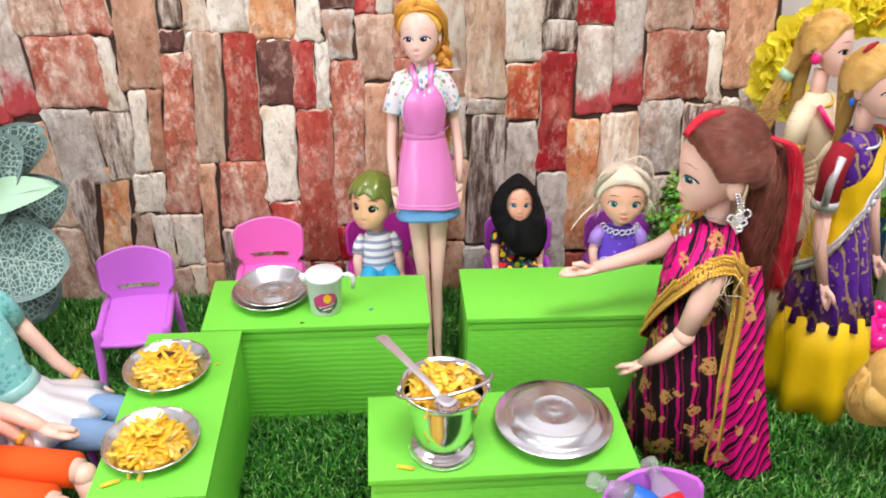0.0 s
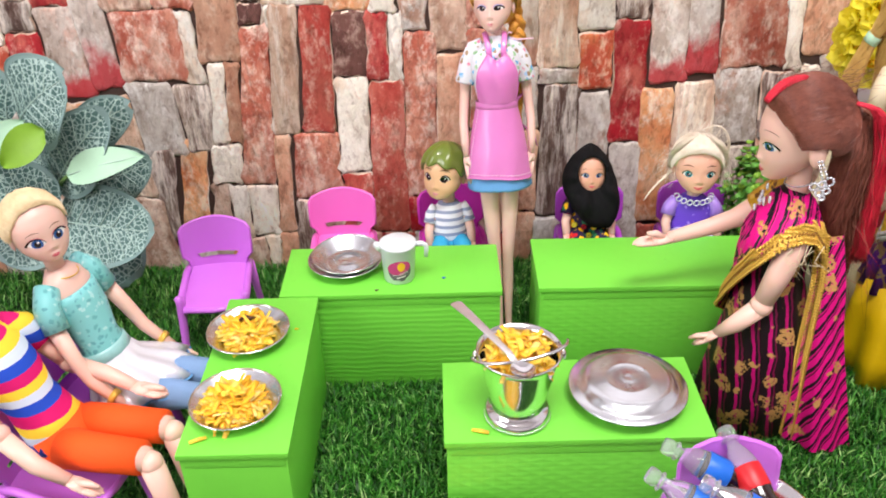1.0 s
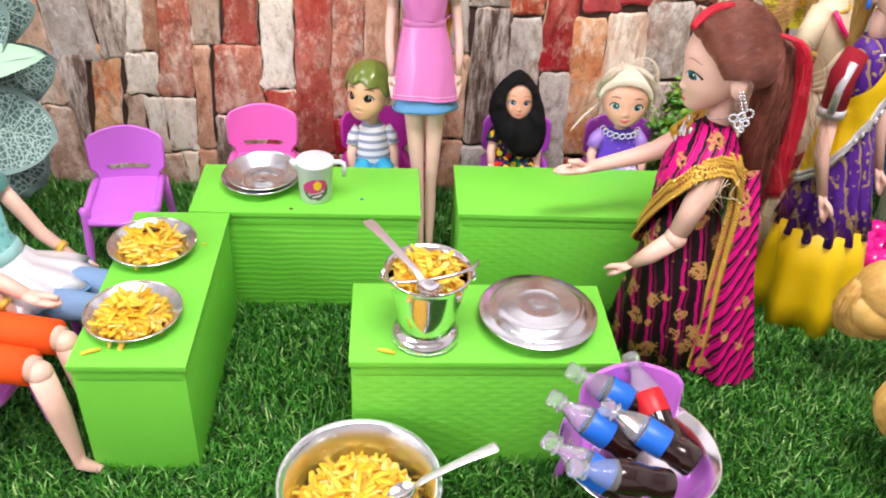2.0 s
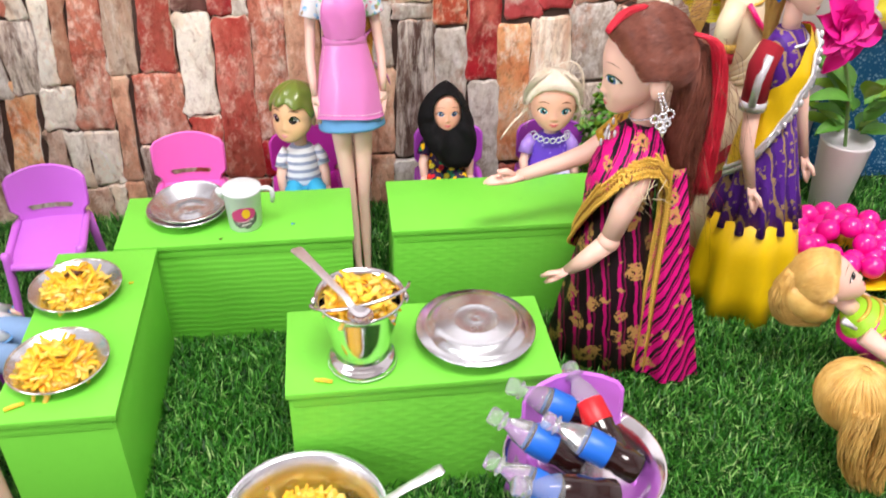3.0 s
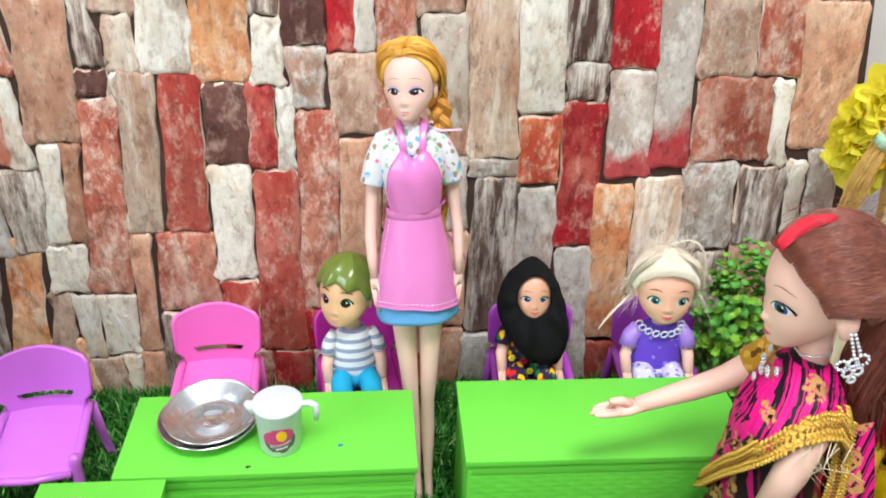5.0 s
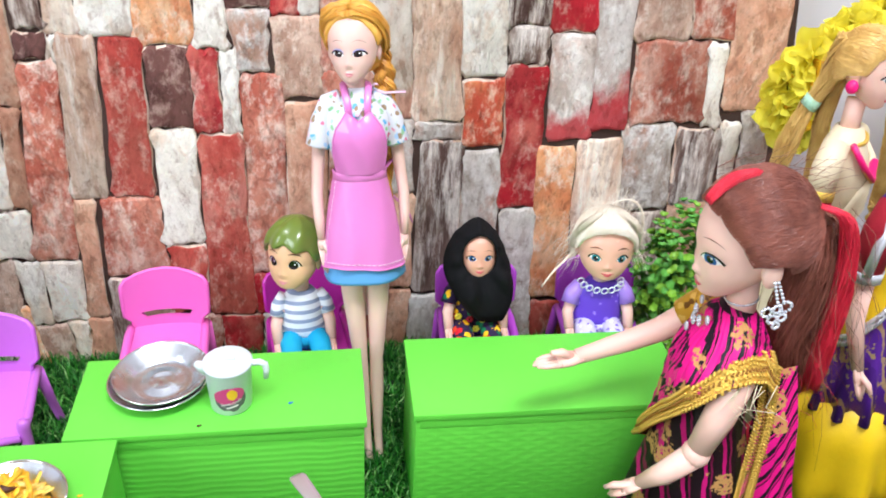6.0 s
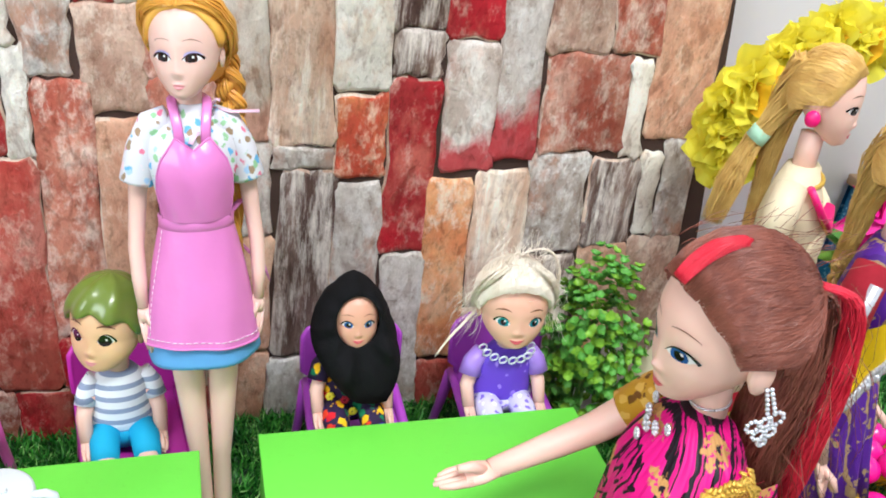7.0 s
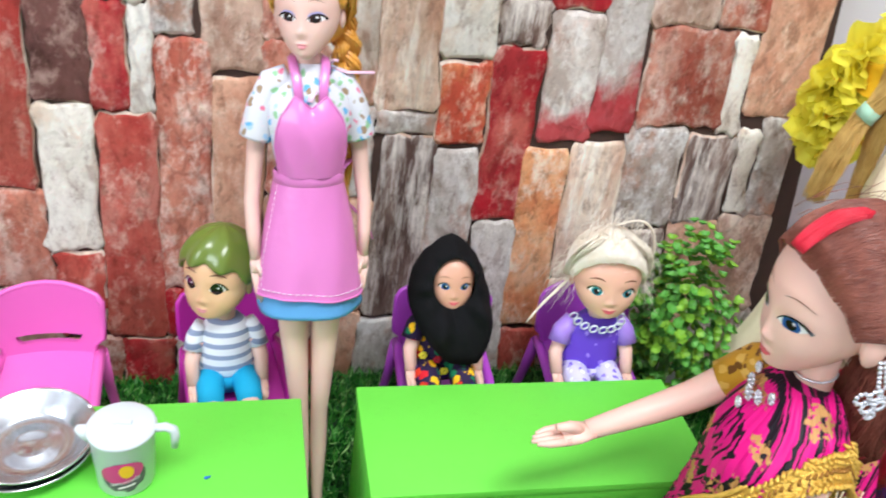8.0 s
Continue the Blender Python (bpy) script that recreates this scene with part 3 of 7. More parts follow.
foam_table(-0.2165, -0.1465, 0.3355, 0.5040, FOAM_TOP, "bright green foam board table with two plates of pasta on it")
foam_table(-0.1780, -0.0015, 0.5055, 0.5775, FOAM_WAVY, "bright green ridged foam board table with plates and a jug")
foam_table(0.0280, 0.2100, 0.5070, 0.5835, FOAM_DIAMOND, "bright green quilted foam board table, bare top", skew=-0.8)
foam_table(-0.0505, 0.1190, 0.3405, 0.4190, FOAM_DIAMOND, "bright green quilted foam board table with a serving pail")


# ---- toy chairs ----
def toy_chair(m, mat, label):
    """A moulded chair: bowed back with a grip slot, dished seat, splayed legs. It faces -y."""
    c = thing("toy_chair", m, label, "chair", "toy chairs")
    w, sz = 0.0265, 0.060

    def back_at(u, z):
        r = 0.008 * (u * u)
        return Vector((u * (0.0305 - 0.05 * max(0.0, 0.082 - z)), 0.030 - r + (z - sz) * 0.16, z))

    s = Shape()
    th = Vector((0, 0.0028, 0))
    zs = [sz - 0.002, sz + 0.006, sz + 0.0100, sz + 0.0155, sz + 0.025, sz + 0.036, sz + 0.044, sz + 0.0475]
    us = [-1, -0.9, -0.62, -0.3, 0, 0.3, 0.62, 0.9, 1]
    for q in (0, 1):
        rows = []
        for z in zs:
            rows.append([])
            for u in us:
                drop = 0.006 * u * u * (z > sz + 0.04) + (0.004 if abs(u) == 1 and z > sz + 0.046 else 0)
                p = back_at(u * (0.84 if z < sz + 0.012 else 1.0), z - drop)
                rows[-1].append(p + th * (q - 0.5))
        slot = lambda a, b: not (sz + 0.009 < (a[2] + b[2]) / 2 < sz + 0.0150 and max(abs(a[0]), abs(b[0])) < 0.019)
        if q == 0:
            rows = [r[::-1] for r in rows]
        s.grid(rows, mat, False, keep=slot)
    edge = []
    n = len(us)
    edge += [back_at(-0.84, zs[0]), back_at(-0.84, zs[2]), back_at(-1, zs[3])] + [back_at(-1, z - 0.006 * (z > sz + 0.04)) for z in zs[4:7]]
    edge += [back_at(u, zs[-1] - 0.006 * u * u - (0.003 if abs(u) == 1 else 0)) for u in us]
    edge += [back_at(1, z - 0.006 * (z > sz + 0.04)) for z in zs[6:3:-1]] + [back_at(1, zs[3]), back_at(0.84, zs[2]), back_at(0.84, zs[0])]
    s.tube(edge, 0.0017, mat, 8)
    part("backrest", s, c)
    s = Shape()
    rows = []
    for v in range(9):
        y = -0.034 + 0.066 * v / 8
        z = sz + (0.0035 * ((y - 0.0) / 0.03) ** 2 if y > 0 else -0.003 * (y / 0.034) ** 4)
        rows.append([(u * (w - 0.003 * (v / 8)), y, z + 0.0025 * u * u) for u in (-1, -0.7, -0.35, 0, 0.35, 0.7, 1)])
    s.grid(rows, mat, False)
    s.grid([[(x, y, z - 0.003) for x, y, z in r][::-1] for r in rows], mat, False)
    s.tube([(-0.0248, -0.034, sz - 0.003), (0, -0.0355, sz - 0.0045), (0.0248, -0.034, sz - 0.003)], 0.0026, mat, 8)
    part("seat", s, c)
    for sx in (-1, 1):
        s = Shape()
        s.tube([(sx * 0.0265, 0.030, sz + 0.002), (sx * 0.0275, 0.015, sz + 0.005), (sx * 0.0278, -0.02, sz + 0.002), (sx * 0.0272, -0.031, sz + 0.001)], 0.0033, mat, 8)
        part("side_rail", s, c)
        for y0, y1 in ((-0.030, -0.037), (0.028, 0.043)):
            s = Shape()
            s.tube(([(sx * 0.0282, y0 + 0.001, sz + 0.0085), (sx * 0.0280, y0, sz + 0.0075)] if y0 < 0 else []) + [(sx * 0.0272, y0, sz + 0.002), (sx * 0.0285, (y0 + y1) / 2, sz * 0.5), (sx * 0.0305, y1, 0.001), (sx * 0.0305, y1, 0)], ([0.0022, 0.0040] if y0 < 0 else []) + [0.0040, 0.0034, 0.003, 0.003], mat, 10)
            part("leg", s, c)
    return c


toy_chair(pose(-0.249, 0.583, GROUND, 0, 0, 6), CHAIR_LILAC, "empty lilac plastic toy chair beside the foam table")
toy_chair(pose(-0.141, 0.632, GROUND, 0, 0, 2), CHAIR_PINK, "empty hot pink plastic toy chair behind the table")
toy_chair(pose(-0.035, 0.636, GROUND, 0, 0, 8), CHAIR_MAGENTA, "magenta plastic toy chair under the boy doll")
toy_chair(pose(0.092, 0.634, GROUND, 0, 0, -2), CHAIR_PURPLE, "purple plastic toy chair under the scarfed doll")
toy_chair(pose(0.188, 0.632, GROUND, 0, 0, -3), CHAIR_PURPLE, "purple plastic toy chair under the blond child doll")
toy_chair(pose(0.122, 0.291, GROUND, 0, 0, 4), CHAIR_LILAC, "lilac plastic toy chair holding a bowl of bottles")
toy_chair(pose(-0.300, 0.361, GROUND, 0, 0, 72), CHAIR_LILAC, "lilac plastic toy chair under the doll in stripes")
toy_chair(pose(-0.300, 0.437, GROUND, 0, 0, 80), CHAIR_PURPLE, "purple plastic toy chair under the doll in teal")


# ---- dolls: each one plain mesh ----
def smooth_table(xs, ys, n=60, passes=3):
    """A table resampled and rounded off."""
    x = np.linspace(xs[0], xs[-1], n)
    y = np.interp(x, xs, ys)
    for _ in range(passes):
        y[1:-1] = (y[:-2] + 2 * y[1:-1] + y[2:]) / 4
    return x, y


HEAD_Z = [0, 0.02, 0.06, 0.12, 0.2, 0.3, 0.4, 0.5, 0.62, 0.75, 0.86, 0.94, 0.985, 1]
HEAD_RX = smooth_table(HEAD_Z, [0.03, 0.080, 0.125, 0.175, 0.232, 0.285, 0.316, 0.334, 0.34, 0.315, 0.25, 0.165, 0.08, 0.005])
HEAD_YC = smooth_table(HEAD_Z, [-0.2, -0.2, -0.185, -0.15, -0.1, -0.06, -0.03, -0.01, 0.01, 0.02, 0.03, 0.03, 0.03, 0.03])
HEAD_RY = smooth_table(HEAD_Z, [0.03, 0.085, 0.13, 0.18, 0.245, 0.30, 0.345, 0.372, 0.385, 0.36, 0.29, 0.19, 0.09, 0.005])


def bell(v, w):
    return math.exp(-(v / w) ** 2)


def face_relief(x, z, nose=1.0, ex=0.135):
    """How far brow, nose, lips, cheeks and chin stand out from the plain head, in head heights."""
    a = abs(x)
    ridge = float(np.interp(z, [0.185, 0.232, 0.262, 0.30, 0.36, 0.43, 0.49], [0, 0.028, 0.042, 0.024, 0.010, 0.004, 0]))
    d = nose * ridge * bell(x, 0.036) + nose * 0.012 * bell(a - 0.036, 0.022) * bell(z - 0.245, 0.022)
    d -= 0.016 * bell(a - ex, 0.085) * bell(z - 0.41, 0.055)
    d += 0.016 * bell(a - 0.17, 0.11) * bell(z - 0.23, 0.10)
    d += 0.020 * bell(x, 0.058) * (bell(z - 0.152, 0.015) + bell(z - 0.118, 0.018))
    d += 0.020 * bell(x, 0.075) * bell(z - 0.045, 0.045)
    return d


def hairline(front, back, deg):
    """Elevation of the hairline at deg degrees from the face."""
    return float(np.interp(abs(deg), [0, 30, 55, 70, 80, 96, 112, 180], [front, front - 5, front * 0.42 - 2, -9, -3, -3, -22, back]))


def hair_cap(s, c, r, mat, front, back, seg=56, rows=14, ripple=0.0, waves=7):
    """A smooth shell of hair from the crown down to the hairline."""
    grid = []
    for i in range(rows + 2):
        row = []
        for j in range(seg):
            a = 2 * math.pi * j / seg
            deg = math.degrees(math.acos(max(-1.0, min(1.0, -math.sin(a)))))
            low = radians(hairline(front, back, deg) + 90 * ripple * math.sin(waves * a + 1.0))
            q = min(i, rows) / rows
            b = math.pi / 2 + (low - math.pi / 2) * q
            k = (1 + ripple * math.sin(waves * a + 1.0 + 3 * q) * q) * (1.0 - 0.04 * q ** 8 if i <= rows else 0.86)
            row.append((c[0] + r[0] * k * math.cos(b) * math.cos(a), c[1] + r[1] * k * math.cos(b) * math.sin(a), c[2] + r[2] * k * math.sin(b)))
        grid.append(row)
    s.grid(grid[::-1], mat, True, (False, True))


def on_sphere(deg, elev):
    """Unit direction, deg from the face round to the +x side, at an elevation."""
    d, e = radians(deg), radians(elev)
    return Vector((math.sin(d) * math.cos(e), -math.cos(d) * math.cos(e), math.sin(e)))


def combed(s, c, r, mat, stops, n, seed, thick, lift=0.03, seg=4):
    """Strands combed over a head: stops(u) gives a strand's directions from root to end for u in 0 to 1."""
    g = random.Random(seed)
    for i in range(n):
        way = stops(g.random(), g)
        rise, wob, ph = g.uniform(0.0, 1.0), g.uniform(-0.02, 0.02), g.uniform(0, 6.28)
        pts, rad, m = [], [], 6
        for k in range(len(way) - 1):
            ang = max(way[k].angle(way[k + 1], 0.01), 0.01)
            for q in range(m + (k == len(way) - 2)):
                t = q / m
                d = (way[k] * math.sin((1 - t) * ang) + way[k + 1] * math.sin(t * ang)) / math.sin(ang)
                f = (k + t) / (len(way) - 1)
                d = d * (1 + lift * rise * (0.25 + 0.75 * math.sin(math.pi * f))) + Vector((wob * math.sin(4 * f + ph), 0, wob * math.cos(4 * f + ph))) * math.sin(math.pi * f)
                pts.append(Vector((c[0] + r[0] * d.x, c[1] + r[1] * d.y, c[2] + r[2] * d.z)))
                rad.append(thick * (0.45 + 0.55 * math.sin(math.pi * min(1, 0.15 + f))))
        s.tube(pts, rad, mat, seg)


def strands(s, root, spread, reach, mat, n, seed, thick=0.0002):
    """Loose hairs that stand off from a root place."""
    r = random.Random(seed)
    for i in range(n):
        p = Vector(root) + Vector([r.uniform(-q, q) for q in spread])
        d = Vector([q * r.uniform(0.4, 1.2) for q in reach]) + Vector((r.uniform(-1, 1), r.uniform(-1, 1), r.uniform(-1, 1))) * 0.3 * Vector(reach).length
        side = Vector((r.uniform(-1, 1), r.uniform(-1, 1), r.uniform(-0.3, 1))) * d.length * 0.18
        s.tube([p, p + d * 0.35 + side, p + d * 0.7 + side, p + d], [thick, thick, thick * 0.8, thick * 0.4], mat, 3)


def glide(pts, u):
    """A place on a smooth curve through pts, u in spans."""
    j = min(int(u), len(pts) - 2)
    t = u - j
    p0, p1, p2, p3 = pts[max(j - 1, 0)], pts[j], pts[j + 1], pts[min(j + 2, len(pts) - 1)]
    return 0.5 * (2 * p1 + (p2 - p0) * t + (2 * p0 - 5 * p1 + 4 * p2 - p3) * t * t + (3 * p1 - p0 - 3 * p2 + p3) * t ** 3)


def locks(s, path, spread, mat, n, r, seed, wave=0.003, seg=5):
    """A tress of n wavy locks along a path."""
    g = random.Random(seed)
    pts = [Vector(p) for p in path]
    for i in range(n):
        a, q = g.uniform(0, 6.283), math.sqrt(g.random())
        ph, out = g.uniform(0, 6.283), []
        m = 4 * (len(pts) - 1)
        for k in range(m + 1):
            u = k / m * (len(pts) - 1)
            p = glide(pts, u)
            w = float(np.interp(u, range(len(pts)), spread))
            out.append(p + Vector((math.cos(a) * q * w + wave * math.sin(u * 3.3 + ph) * 0.6, math.sin(a) * q * w + wave * math.cos(u * 2.9 + ph), wave * 0.4 * math.sin(u * 2 + ph))))
        s.tube(out, [r * (1 - 0.75 * (k / m) ** 3) for k in range(m + 1)], mat, seg)


def braid(s, path, wide, bundle, turns, mat, n, r, seed):
    """Three twisted bundles of strands along a path."""
    g = random.Random(seed)
    pts = [Vector(p) for p in path]
    m = 40
    for b in range(3):
        for i in range(n):
            a0, q = g.uniform(0, 6.283), math.sqrt(g.random()) * bundle
            out = []
            for k in range(m + 1):
                u = k / m * (len(pts) - 1)
                p = glide(pts, u)
                a = 6.283 * (turns * k / m + b / 3)
                out.append(p + Vector((wide * math.cos(a) + q * math.cos(a0 + a), wide * 0.6 * math.sin(2 * a) + q * math.sin(a0 + a), 0)) * (1 - 0.25 * k / m))
            s.tube(out, r, mat, 4)


def head(s, m, h, skin, iris, hair_mat=None, eyes=1.0, fw=0.335, front=30, back=-46, lip=LIP, vol=1.0, knot=(180, 0), n=1100, lash=EYE_DARK, shadow=None, nose=1.0, ex=0.135, brow=0.006, round_eye=1.0, gaze=0.0, jaw=0.0, thick=0.00020, iris_r=0.054, ez=0.415, smile=1.0):
    """A doll head with its chin at the pose m, facing -y, h high to the crown, with painted eyes, brows and lips."""
    old, s.m = s.m, s.m @ m
    g = fw / 0.335
    width = lambda z: g * float(np.interp(z, *HEAD_RX)) * (1 + jaw * max(0.0, 1 - z / 0.40))
    rows = []
    for i in range(61):
        z = i / 60
        rx, yc, ry = width(z), float(np.interp(z, *HEAD_YC)), float(np.interp(z, *HEAD_RY))
        row = []
        for j in range(72):
            a = 2 * math.pi * j / 72
            a = a + 0.28 * math.sin(2 * a)
            x, y = rx * math.cos(a), yc + ry * math.sin(a)
            if math.sin(a) < 0:
                y -= face_relief(x / g, z, nose, ex) * min(1.0, -2.5 * math.sin(a))
            row.append((x * h, y * h, z * h))
        rows.append(row)
    s.grid(rows, skin)

    def on_face(x, z, lift):
        rx, yc, ry = width(z), float(np.interp(z, *HEAD_YC)), float(np.interp(z, *HEAD_RY))
        y = yc - ry * math.sqrt(max(0.02, 1 - (x / rx) ** 2)) - face_relief(x / g, z, nose, ex)
        return Vector((x * h, (y - lift) * h, z * h))

    def patch(low, high, mat, lift, u0=-1.0, u1=1.0, nu=16, nv=5, flip=1):
        """Paint between two lines low(u) and high(u), each giving (x, z)."""
        grid = []
        for v in range(nv + 1):
            row = []
            for k in range(nu + 1):
                u = u0 + (u1 - u0) * k / nu
                (xa, za), (xb, zb) = low(u), high(u)
                q = v / nv
                row.append(on_face((xa + (xb - xa) * q) * flip, za + (zb - za) * q, lift))
            grid.append(row if flip > 0 else row[::-1])
        s.grid(grid, mat, False)

    ew, eu, el = 0.088 * eyes / math.sqrt(round_eye), 0.050 * eyes * round_eye, 0.036 * eyes * round_eye
    for sx in (-1, 1):
        top = lambda u: (ex * g + ew * u, ez + eu * (1 - abs(u) ** 2.4) + 0.010 * eyes * u)
        bot = lambda u: (ex * g + ew * u, ez - el * (1 - abs(u) ** 2.0) + 0.010 * eyes * u)

        def disc(r, mat, lift, dx=0.0, dz=0.0):
            def line(sign):
                def f(u):
                    x = ex * g + dx + r * u
                    e = max(-0.98, min(0.98, (x - ex * g) / ew))
                    z = ez + dz + sign * r * math.sqrt(max(0.0, 1 - u * u))
                    return x, max(bot(e)[1], min(top(e)[1], z))
                return f
            patch(line(-1), line(1), mat, lift, nu=14, flip=sx)

        look_x = -0.005 * eyes + sx * gaze
        patch(bot, top, EYE_WHITE, 0.003, flip=sx)
        disc(iris_r * eyes, iris, 0.0050, look_x)
        disc(iris_r * 0.58 * eyes, EYE_DARK, 0.0066, look_x)
        disc(0.011 * eyes, EYE_WHITE, 0.0085, look_x + 0.018 * sx, 0.018 * eyes)
        patch(lambda u: (top(u)[0], top(u)[1] - 0.004), lambda u: (top(u)[0] + 0.012 * max(0, u), top(u)[1] + 0.010 * eyes * (1 + 0.5 * u)), lash, 0.0075, -1.0, 1.10, flip=sx)
        if shadow:
            patch(lambda u: (top(u)[0], top(u)[1] + 0.009), lambda u: (top(u)[0], top(u)[1] + 0.028), shadow, 0.0040, -0.85, 1.0, flip=sx)
        line = lambda u: (ex * g + 0.005 + 0.088 * u, ez + 0.147 + 0.026 * (1 - (u - 0.05) ** 2) - 0.006 * u)
        patch(lambda u: (line(u)[0], line(u)[1] - brow * (1.1 - 0.7 * abs(u))), lambda u: (line(u)[0], line(u)[1] + brow * (1.1 - 0.7 * abs(u))), BROW, 0.004, flip=sx, nv=2)
        s.ball((sx * (g * 0.325) * h, 0.045 * h, 0.40 * h), (0.030 * h, 0.072 * h, 0.105 * h), skin, 14, 10)
        s.ball((sx * (g * 0.325 + 0.016) * h, 0.030 * h, 0.40 * h), (0.020 * h, 0.040 * h, 0.066 * h), skin, 12, 8)
    mouth = lambda u: (0.068 * smile * u, 0.135 + (0.006 + 0.05 * (smile - 1.0)) * u * u)
    patch(lambda u: (mouth(u)[0], mouth(u)[1] + 0.001), lambda u: (mouth(u)[0], mouth(u)[1] + 0.026 * (1 - abs(u) ** 1.6) * (1 - 0.22 * math.exp(-(u / 0.16) ** 2))), lip, 0.003, nu=14)
    patch(lambda u: (mouth(u)[0] * 0.9, mouth(u)[1] - 0.030 * (1 - u * u)), lambda u: (mouth(u)[0] * 0.95, mouth(u)[1] - 0.001), lip, 0.003, nu=14)
    if hair_mat:
        c, r = (0, 0.045 * h, 0.55 * h), ((fw + 0.050 * vol) * h, 0.452 * h * vol ** 0.5, 0.470 * h * vol ** 0.5)
        hair_cap(s, c, r, hair_mat, front, back)

        def swept(u, rnd):
            deg = (u * 2 - 1) * 178
            return [on_sphere(deg, hairline(front, back, deg) - 2 + 8 * rnd.random() ** 3), on_sphere(knot[0] + rnd.uniform(-12, 12), knot[1] + rnd.uniform(-14, 14))]
        combed(s, c, r, hair_mat, swept, n, 7, thick, 0.035)
    s.m = old


def palm(s, p, d, skin, k=1.0, thumb=(0, -1, 0), long=1.0):
    """A simple mitten hand with a thumb."""
    p, d = Vector(p), Vector(d).normalized()
    s.tube([p - d * 0.002, p + d * 0.004 * k, p + d * 0.010 * k], [0.0034 * k, 0.0048 * k, 0.0048 * k], skin, 12, 0.5)
    t = Vector(thumb)
    side = d.cross(Vector((0, 0, 1)) if abs(d.z) < 0.9 else Vector((0, 1, 0))).normalized()
    for i in range(4):
        o = side * (i - 1.5) * 0.0022 * k
        far = (0.021 - 0.0016 * abs(i - 1.2)) * long
        s.tube([p + d * 0.008 * k + o, p + d * 0.015 * k * long + o * 0.9, p + d * far * k + o * 0.7], [0.0016 * k, 0.0014 * k, 0.0008 * k], skin, 7)
    s.tube([p + d * 0.003 * k, p + d * 0.008 * k + t * 0.006 * k, p + d * 0.013 * k + t * 0.007 * k], [0.0022 * k, 0.002 * k, 0.0012 * k], skin, 8)


def apron_doll():
    s = Shape()
    for sx in (-1, 1):
        s.tube([(sx * 0.0098, 0, 0.128), (sx * 0.0088, -0.001, 0.10), (sx * 0.0068, 0, 0.072), (sx * 0.0056, 0.001, 0.058), (sx * 0.0052, 0.002, 0.040), (sx * 0.0042, 0, 0.014), (sx * 0.004, -0.004, 0.003), (sx * 0.004, -0.012, 0.0)],
               [0.0098, 0.0080, 0.0060, 0.0049, 0.0050, 0.0032, 0.0031, 0.0028], SKIN_PALE, 16)
        s.tube([(sx * 0.0215, 0.001, 0.229), (sx * 0.0258, 0.003, 0.210), (sx * 0.0280, 0.004, 0.188), (sx * 0.0295, 0.001, 0.172), (sx * 0.0292, -0.003, 0.155), (sx * 0.0284, -0.006, 0.139)], [0.0048, 0.0046, 0.0041, 0.0038, 0.0036, 0.0026], SKIN_PALE, 14)
        palm(s, (sx * 0.028, -0.006, 0.139), (-sx * 0.10, -0.12, -1), SKIN_PALE, 0.80, (-sx * 0.3, -0.5, 0), 1.55)
        s.tube([(sx * 0.010, 0, 0.238), (sx * 0.0175, 0.001, 0.235), (sx * 0.0232, 0.002, 0.224), (sx * 0.0262, 0.002, 0.208), (sx * 0.0266, 0.002, 0.2065)], [0.0064, 0.0074, 0.0072, 0.0084, 0.0080], FLORAL, 18)
    s.loft([(0, 0, 0.130, 0.023, 0.018), (0, 0, 0.15, 0.0215, 0.0165), (0, 0, 0.175, 0.018, 0.0135), (0, 0, 0.189, 0.0155, 0.012), (0, -0.001, 0.205, 0.0190, 0.0160), (0, -0.001, 0.216, 0.0212, 0.0170),
            (0, 0, 0.230, 0.0210, 0.013), (0, 0, 0.238, 0.012, 0.0095), (0, 0, 0.2405, 0.0084, 0.0084), (0, 0, 0.2445, 0.0080, 0.0080), (0, 0, 0.2452, 0.0072, 0.0072)], FLORAL, 28)
    s.tube([(0, 0, 0.236), (0, -0.001, 0.256)], [0.0066, 0.006], SKIN_PALE, 14)
    s.loft([(0, 0, 0.1085, 0.0286, 0.0240), (0, 0, 0.1105, 0.0284, 0.0238), (0, 0, 0.13, 0.0254, 0.0210), (0, 0, 0.16, 0.0225, 0.017)], BLUE_DENIM, 40, 5, 0.035)
    # apron skirt: a sheet round the front with soft creases, a stitched hem and side edges
    rows, inner = [], []
    zs = [0.1185, 0.1195, 0.124, 0.130, 0.137, 0.145, 0.154, 0.163, 0.172, 0.180, 0.188]
    skirt = lambda z: (float(np.interp(z, [0.118, 0.14, 0.165, 0.189], [0.0282, 0.0264, 0.0222, 0.0174])), float(np.interp(z, [0.118, 0.14, 0.165, 0.189], [0.0246, 0.0222, 0.0176, 0.0140])))

    def cloth(a, z, k=0.0):
        rx, ry = skirt(z)
        q = (0.189 - z) / 0.07
        fold = 0.034 * q * math.sin(3.1 * a + 2.2 + 14 * z) + 0.020 * q * math.sin(8 * a - 60 * z) + 0.010 * math.sin(150 * z + 2 * a) * math.sin(5 * a)
        return ((rx * (1 + fold) + k) * math.cos(a), -0.001 + (ry * (1 + fold) + k) * math.sin(a), z + 0.0012 * q * math.sin(2.3 * a))

    angles = [-math.pi / 2 + (j / 40 - 0.5) * 3.75 for j in range(41)]
    for z in zs:
        rows.append([cloth(a, z) for a in angles])
        inner.append([cloth(a, z, -0.0005) for a in angles][::-1])
    s.grid(rows, VINYL_PINK, False)
    s.grid(inner, VINYL_PINK, False)
    for line in ([cloth(a, 0.1187, 0.0001) for a in angles], [cloth(angles[0], z) for z in zs], [cloth(angles[-1], z) for z in zs]):
        s.tube(line, 0.0006, VINYL_PINK, 6)
